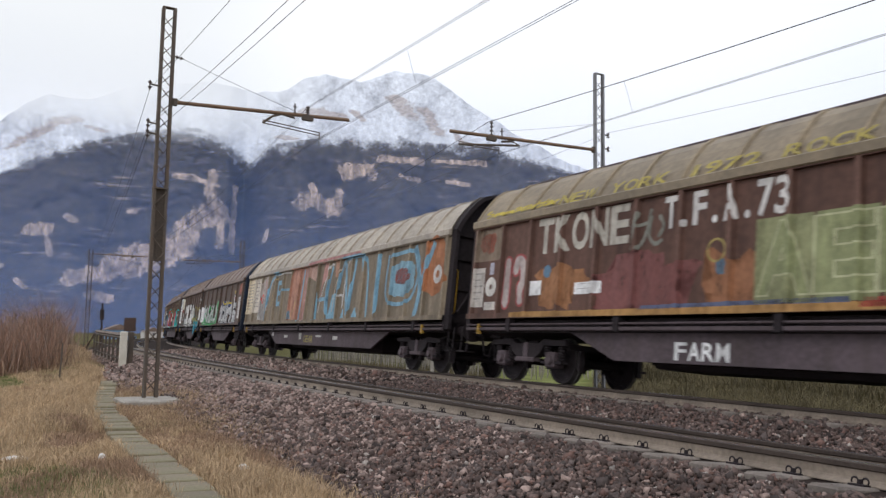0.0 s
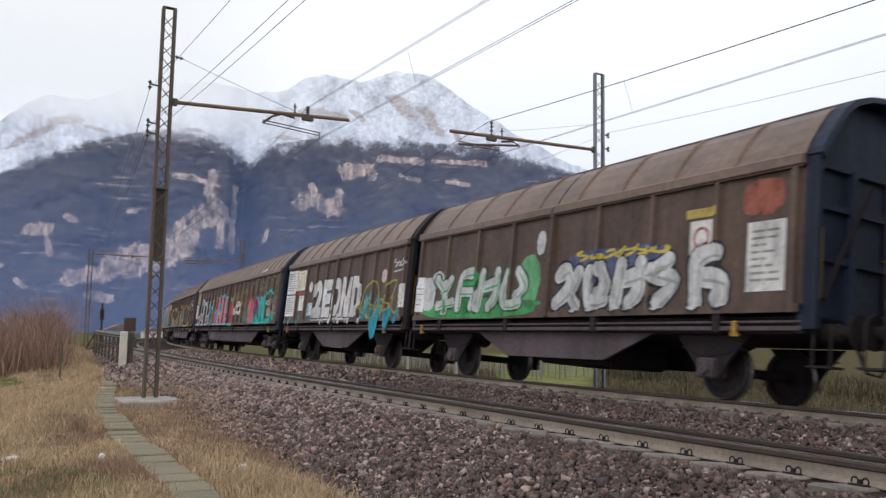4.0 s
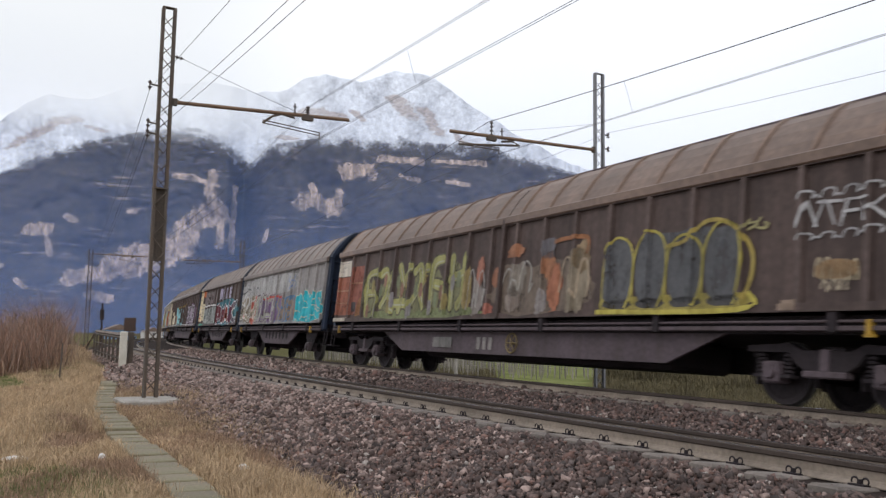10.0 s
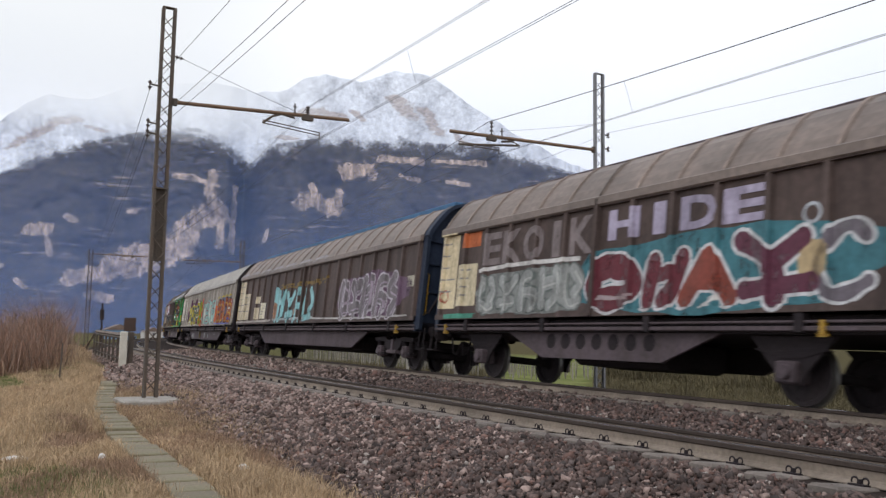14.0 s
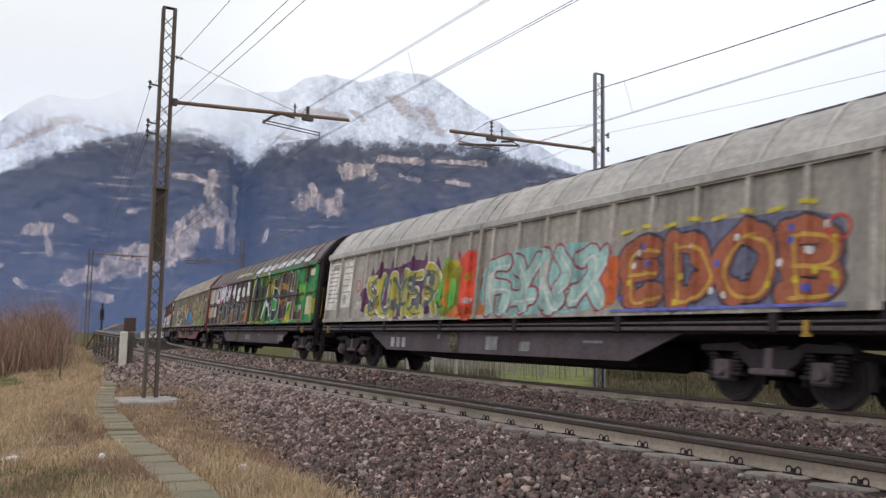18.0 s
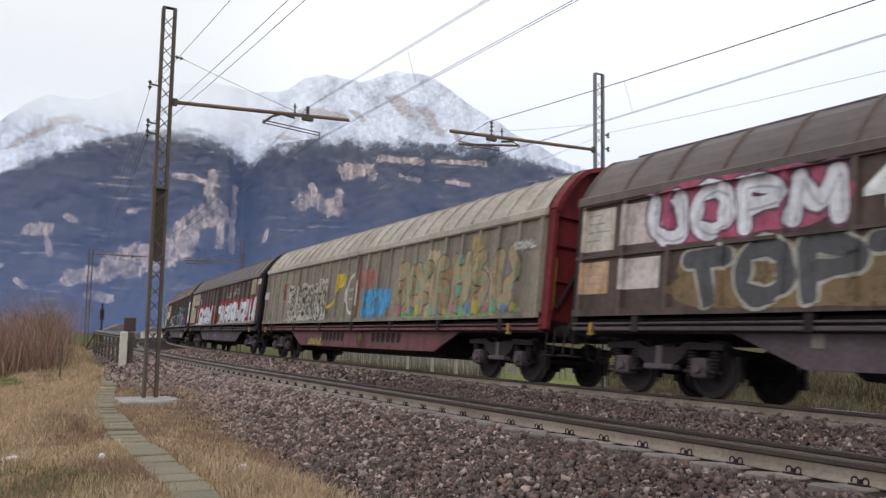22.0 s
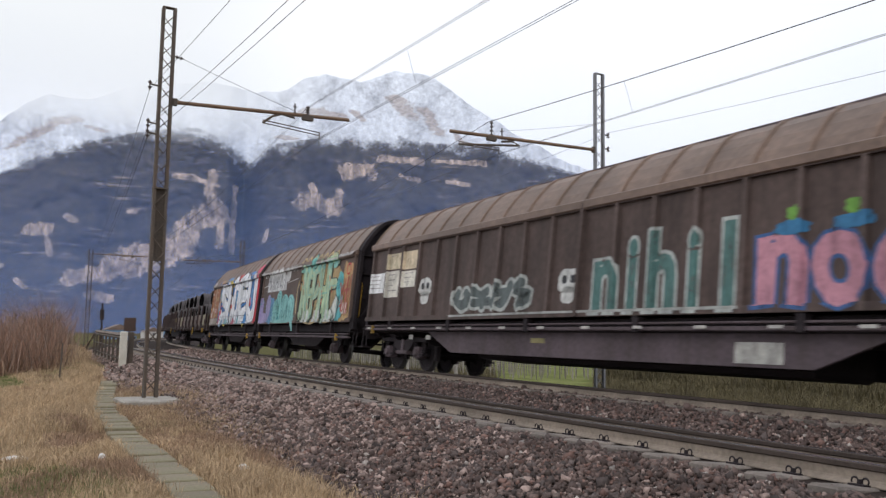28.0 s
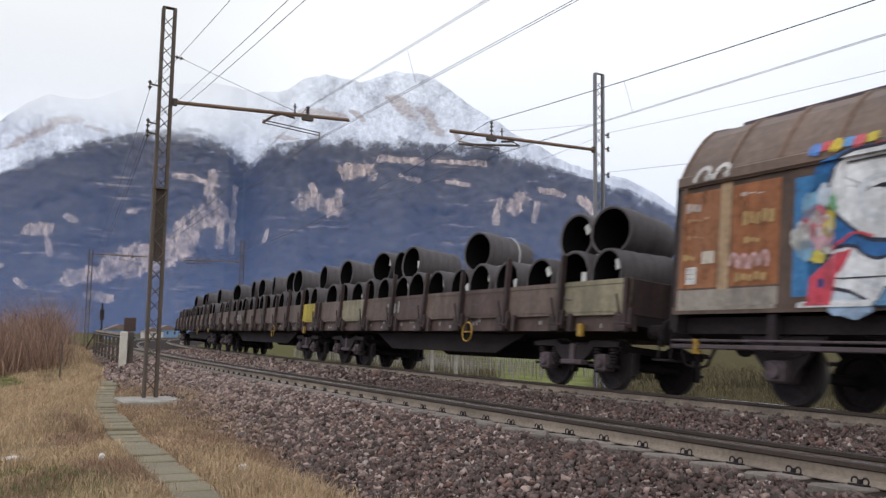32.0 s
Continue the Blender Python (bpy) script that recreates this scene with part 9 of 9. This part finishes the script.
    s.tag(2.42, 3.02, 2.28, 2.62, (0.6, 0.58, 0.58), 3, 0.025), s.line([(3.02, 2.1), (3.3, 2.32), (3.6, 2.25)], 0.04, (0.55, 0.06, 0.08))
    for k, c in enumerate(((0.08, 0.2, 0.5), (0.5, 0.09, 0.1), (0.5, 0.38, 0.05), (0.1, 0.26, 0.5), (0.5, 0.1, 0.12), (0.5, 0.4, 0.06))):
        s.blob(2.62 + 0.17 * k, 2.82 + 0.17 * k, 3.46 + 0.04 * (k % 2), 3.66, c, 0.35)
    s.layer = 14
    for a0, m, a1, z, c in ((6.34, 6.78, 7.29, 1.66, (0.42, 0.1, 0.14)), (7.65, 7.87, 8.19, 1.70, (0.16, 0.36, 0.4)), (9.17, 9.54, 10.01, 1.90, (0.04, 0.2, 0.45)), (3.64, 3.83, 4.11, 1.58, (0.1, 0.25, 0.45)), (4.55, 4.92, 5.39, 1.67, (0.14, 0.34, 0.36)), (5.58, 5.77, 6.06, 1.64, (0.06, 0.08, 0.1))):
        s.poly([(a0, 1.33), (m - 0.05, z), (m + 0.05, z), (a1, 1.33)], c, BLK, 0.025)
    for k in range(4):
        s.line([(3.2 + 2 * k, 3.3), (4.6 + 2 * k, 3.32)], 0.03, BLK)


for build in (wagon_1, wagon_2, wagon_3, wagon_4, wagon_5, wagon_6, wagon_7, wagon_8, wagon_9, wagon_10, wagon_11, wagon_12, wagon_13, wagon_14, wagon_15, wagon_16):
    build()


# ---- flat wagons loaded with wire coils ----
COIL_MAT = mat("dull_grey_wire_rod", (0.085, 0.074, 0.076), rough=0.75, metal=0.15, spread=0.4, scale=9, bump=0.7, bump_scale=30, stretch=(6, 1, 1))
# Near black: the shade inside the coils is put into this colour.
COIL_SHADE = mat("dark_wire_rod_inside", (0.007, 0.0065, 0.007), rough=1.0, spread=0.3, scale=9, spec=0.0)
TAG = mat("white_paper_tag", (0.66, 0.66, 0.64), rough=0.8, spread=0.05)
BOARD = wagon_paint("weathered_flat_wagon_board", (0.14, 0.102, 0.085))
BOARD_DARK = wagon_paint("dark_stained_board", (0.1, 0.068, 0.06))
BOARD_YEL = wagon_paint("faded_yellow_board", (0.42, 0.33, 0.05))
STANCHION = wagon_paint("rusty_stanchion_steel", (0.055, 0.036, 0.034))
TAG_STRAP = mat("pale_steel_strap", (0.4, 0.4, 0.4), rough=0.5, spread=0.1)
BOARD_OLIVE = wagon_paint("dull_olive_board", (0.25, 0.22, 0.15))
STENCIL = mat("worn_grey_stencil", (0.3, 0.29, 0.28), rough=0.9, spread=0.4, scale=12)
LOADS = []


def coil_mesh(seed, length, r=0.5):
    rng = random.Random(seed)
    prof, k = [], 16
    for i in range(k + 1):
        t = i / k
        prof.append((r * (1 - 0.05 * (2 * t - 1) ** 4) + rng.uniform(-0.012, 0.012), -length / 2 + length * t))
    end = [(r * 0.94, length / 2 + 0.02), (r * 0.89, length / 2 + 0.02), (r * 0.85, length / 2)]
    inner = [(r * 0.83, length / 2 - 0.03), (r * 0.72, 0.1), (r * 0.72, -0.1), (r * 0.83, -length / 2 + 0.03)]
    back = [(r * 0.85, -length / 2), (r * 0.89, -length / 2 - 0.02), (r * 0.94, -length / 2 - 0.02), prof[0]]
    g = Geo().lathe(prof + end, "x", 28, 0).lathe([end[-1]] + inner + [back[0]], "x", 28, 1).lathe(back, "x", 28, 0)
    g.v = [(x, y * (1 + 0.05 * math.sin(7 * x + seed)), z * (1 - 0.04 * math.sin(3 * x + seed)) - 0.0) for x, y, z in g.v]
    me = g.done("wire_coil", [COIL_MAT, COIL_SHADE], smooth=True)
    return me


COILS = [coil_mesh(k, 1.28 + 0.06 * k) for k in range(4)]


def flat_wagon(label, front, rear, boards, seed):
    L = rear - front
    c = (front + rear) / 2
    top = tagged(new("flat_wagon"), label, "goods wagon", group="wagons of the train")
    half = L / 2 - 2.0
    TRAIN.append((top, c, half))
    rng = random.Random(seed)
    part("floor", Geo().box(-L / 2, L / 2, -1.32, 1.32, 1.12, 1.40), STEEL_DARK, top)
    # Unseen bearers, added to raise the coils to fit the camera's view.
    for y in (-1.05, -0.4, 0.4, 1.05):
        part("bearer", Geo().box(-L / 2 + 0.1, L / 2 - 0.1, y - 0.08, y + 0.08, 1.40, 1.60), BOARD_DARK, top)
    for sgn in (-1, 1):
        part("sole_bar", Geo().box(-L / 2, L / 2, sgn * 1.3 - 0.04, sgn * 1.3 + 0.04, 1.02, 1.40), BOARD_DARK, top)
        o = [(-L / 2 + 4, 1.0), (L / 2 - 4, 1.0), (L / 2 - 5.2, 0.56), (-L / 2 + 5.2, 0.56)]
        part("truss_beam", Geo().prism(o, sgn * 0.9 - 0.03, sgn * 0.9 + 0.03), STEEL_DARK, top)
    n = max(6, round(L / 1.95))
    for i in range(n):
        x0, x1 = -L / 2 + L * i / n + 0.05, -L / 2 + L * (i + 1) / n - 0.05
        m = boards[i % len(boards)]
        for sgn in (-1, 1):
            g = Geo().box(x0, x1, sgn * 1.4 - 0.025, sgn * 1.4 + 0.025, 1.30, 1.96, bevel=0.01)
            for z in (1.40, 1.90):
                g.box(x0, x1, sgn * 1.425 - 0.012 if sgn > 0 else sgn * 1.425 - 0.012, sgn * 1.425 + 0.012, z - 0.03, z + 0.03)
            part("side_board", g, m, top)
            part("board_hinge", Geo().box(x0 + 0.2, x0 + 0.32, sgn * 1.44 - 0.03, sgn * 1.44 + 0.03, 1.0, 1.34), STANCHION, top)
            part("board_hinge", Geo().box(x1 - 0.32, x1 - 0.2, sgn * 1.44 - 0.03, sgn * 1.44 + 0.03, 1.0, 1.34), STANCHION, top)
    for i in range(n + 1):
        x = -L / 2 + 0.05 + (L - 0.1) * i / n
        for sgn in (-1, 1):
            h = 2.5 + 0.08 * (i % 3 - 1) if i not in (0, n) else 1.96
            tilt = rng.uniform(-0.05, 0.05)
            post = Geo().box(x - 0.045, x + 0.045, sgn * 1.47 - 0.05, sgn * 1.47 + 0.05, 0.98, h, bevel=0.015)
            post.v = [(a + tilt * max(0, c_ - 1.3), b, c_) for a, b, c_ in post.v]
            part("stanchion", post, STANCHION, top, "rusty steel stanchion")
            if sgn > 0:
                lock = Geo().box(x + 0.07, x + 0.2, 1.43, 1.53, 1.02, 1.3, bevel=0.02).box(x - 0.16, x - 0.07, 1.43, 1.5, 1.05, 1.42, bevel=0.015)
                lock.tube((x + 0.14, 1.5, 1.28), (x + 0.24, 1.52, 1.66), 0.022, n=5).tube((x - 0.2, 1.52, 1.12), (x + 0.26, 1.52, 1.16), 0.02, n=5).box(x - 0.09, x + 0.09, 1.5, 1.56, 1.0, 1.1, bevel=0.01)
                part("board_latch", lock, STANCHION, top, "dark rusty latch of a drop-side board")
    for e in (-1, 1):
        part("end_board", Geo().box(e * (L / 2 - 0.02) - 0.03, e * (L / 2 - 0.02) + 0.03, -1.36, 1.36, 1.30, 1.94, bevel=0.01), STANCHION, top)
        bogie(top, e * half, c)
    buffers(top, L, 0.5)
    part("brake_wheel", Geo().lathe([(0.2, 0), (0.22, 0.02), (0.24, 0), (0.22, -0.02), (0.2, 0)], "y", 20, 0, (-L / 2 + 5.6, 1.5, 0.98)).box(-L / 2 + 5.38, -L / 2 + 5.82, 1.49, 1.51, 0.965, 0.995), YELLOW, top, "yellow hand brake wheel")
    part("brake_lever", Geo().box(-L / 2 + 1.3, -L / 2 + 1.42, 1.4, 1.48, 0.9, 1.15, bevel=0.02), YELLOW, top, "yellow brake lever")
    for k in range(int(L / 1.1)):
        a = -L / 2 + 0.7 + 1.1 * k + rng.uniform(-0.2, 0.2)
        for q in range(rng.randint(1, 4)):
            b, z = a + 0.14 * q, 1.08 + 0.07 * rng.randint(0, 2)
            part("stencil_mark", Geo().box(b, b + rng.uniform(0.05, 0.11), 1.342, 1.345, z, z + rng.uniform(0.05, 0.1)), STENCIL, top, "worn grey stencil mark")
    for k in range(4):
        a = L / 2 - 6.5 + 0.24 * k
        part("stencil_mark", Geo().box(a, a + 0.1, 1.44, 1.442, 1.5, 1.82 - 0.06 * (k % 2)), STENCIL, top, "worn grey stencil mark")
    # the load: two coils abreast below, single ones and pairs on top
    x, k = -L / 2 + 0.75, 0
    while x < L / 2 - 0.5:
        for y in (-0.7, 0.7):
            LOADS.append((COILS[(k + (y > 0)) % 3], c, half, (x + rng.uniform(-0.05, 0.05), y + rng.uniform(-0.02, 0.02), 1.58 + 0.5), 90 + rng.uniform(-3, 3)))
        x, k = x + 1.03 + 0.22 * rng.random(), k + 1
    return c, half, L


def top_coils(spec, rows):
    c, half, L = spec
    for x, y, k in rows:
        LOADS.append((COILS[k], c, half, (-L / 2 + x, y, 2.96), 90 + 6.0 * (k - 1)))


f = flat_wagon("brown flat wagon with stanchions loaded with wire coils", 159.95, 176.1, [BOARD_OLIVE, BOARD, BOARD_DARK, BOARD, BOARD_DARK, BOARD], 1)
top_coils(f, [(1.3, 0.35, 3), (2.4, 0.3, 2), (6.3, 0.4, 3), (10.1, 0.35, 2), (11.15, 0.2, 1), (12.2, 0.35, 3), (15.3, 0.3, 2)])
f = flat_wagon("brown and yellow flat wagon with stanchions loaded with wire coils", 176.5, 195.3, [BOARD_YEL, BOARD, BOARD_DARK, BOARD, BOARD_DARK, BOARD, BOARD, BOARD_DARK, BOARD, BOARD_DARK], 2)
top_coils(f, [(1.3, 0.3, 1), (4.3, 0.4, 2), (5.6, 0.3, 3), (8.2, 0.4, 0), (10.7, 0.3, 2), (12.0, 0.4, 1), (16.1, 0.3, 3), (17.3, 0.2, 1)])
f = flat_wagon("rust-brown flat wagon with stanchions loaded with wire coils", 196.0, 214.8, [BOARD, STANCHION, BOARD], 3)
top_coils(f, [(2.0, 0.3, 2), (4.4, -0.2, 0), (6.4, 0.4, 1), (8.6, 0.2, 3), (12.6, 0.3, 2)])


def along(s16, t):
    """How far along the curve something is at t seconds that was at s16 at 16 s: the train gathers speed slowly."""
    q = t - 16.0
    return s16 - 8.853 * q - 0.02718 * q * q


def ride(centre, half, t):
    a, b = at(C2, along(centre, t) - half), at(C2, along(centre, t) + half)
    d = (b - a).normalized()
    m = Matrix((d, Vector((-d.y, d.x, 0)), Vector((0, 0, 1)))).transposed().to_4x4()
    m.translation = (a + b) / 2 + Vector((0, 0, -0.75 * math.sin(LEAN2)))
    return m @ Euler((LEAN2, 0, 0)).to_matrix().to_4x4()


def motions():
    """Everything that moves: the wagons along the curve, their wheels turning, the load with its wagon."""
    for top, centre, half in TRAIN:
        walk(top, [(0.5 * i, ride(centre, half, 0.5 * i)) for i in range(65)])
    strap = Geo().lathe([(0.515, -0.02), (0.53, -0.018), (0.53, 0.018), (0.515, 0.02)], "x", 24).done("strap", TAG_STRAP)
    tag = Geo().box(-0.005, 0.005, -0.07, 0.07, -0.1, 0.1).done("paper_tag", TAG)
    for k, (me, centre, half, place, turn) in enumerate(LOADS):
        ob = tagged(new("wire_coil", me), "dark grey coil of steel wire rod strapped on a flat wagon", "wire coil", group="wire coils")
        lie = pose(*place, 0, 0, turn)
        walk(ob, [(0.5 * i, ride(centre, half, 0.5 * i) @ lie) for i in range(65)])
        if k % 3 == 0:
            part("strap", strap, None, ob, "pale steel strap", place=pose(-0.2 + 0.1 * (k % 5), 0, 0))
        if k % 2 == 1:
            part("paper_tag", tag, None, ob, "white paper tag", place=pose(0.5, 0.1, 0.3 - 0.1 * (k % 4), 14 * (k % 3), 0, 0))
    turns = [(f / 30.0, -(along(0.0, f / 30.0) - along(0.0, 0.0)) / WHEEL_R) for f in range(0, 961, 2)]
    for ob, x, z in SPINS:
        walk(ob, [(t, Matrix.Translation((x, 0, z)) @ Euler((0, -a, 0)).to_matrix().to_4x4()) for t, a in turns])


motions()
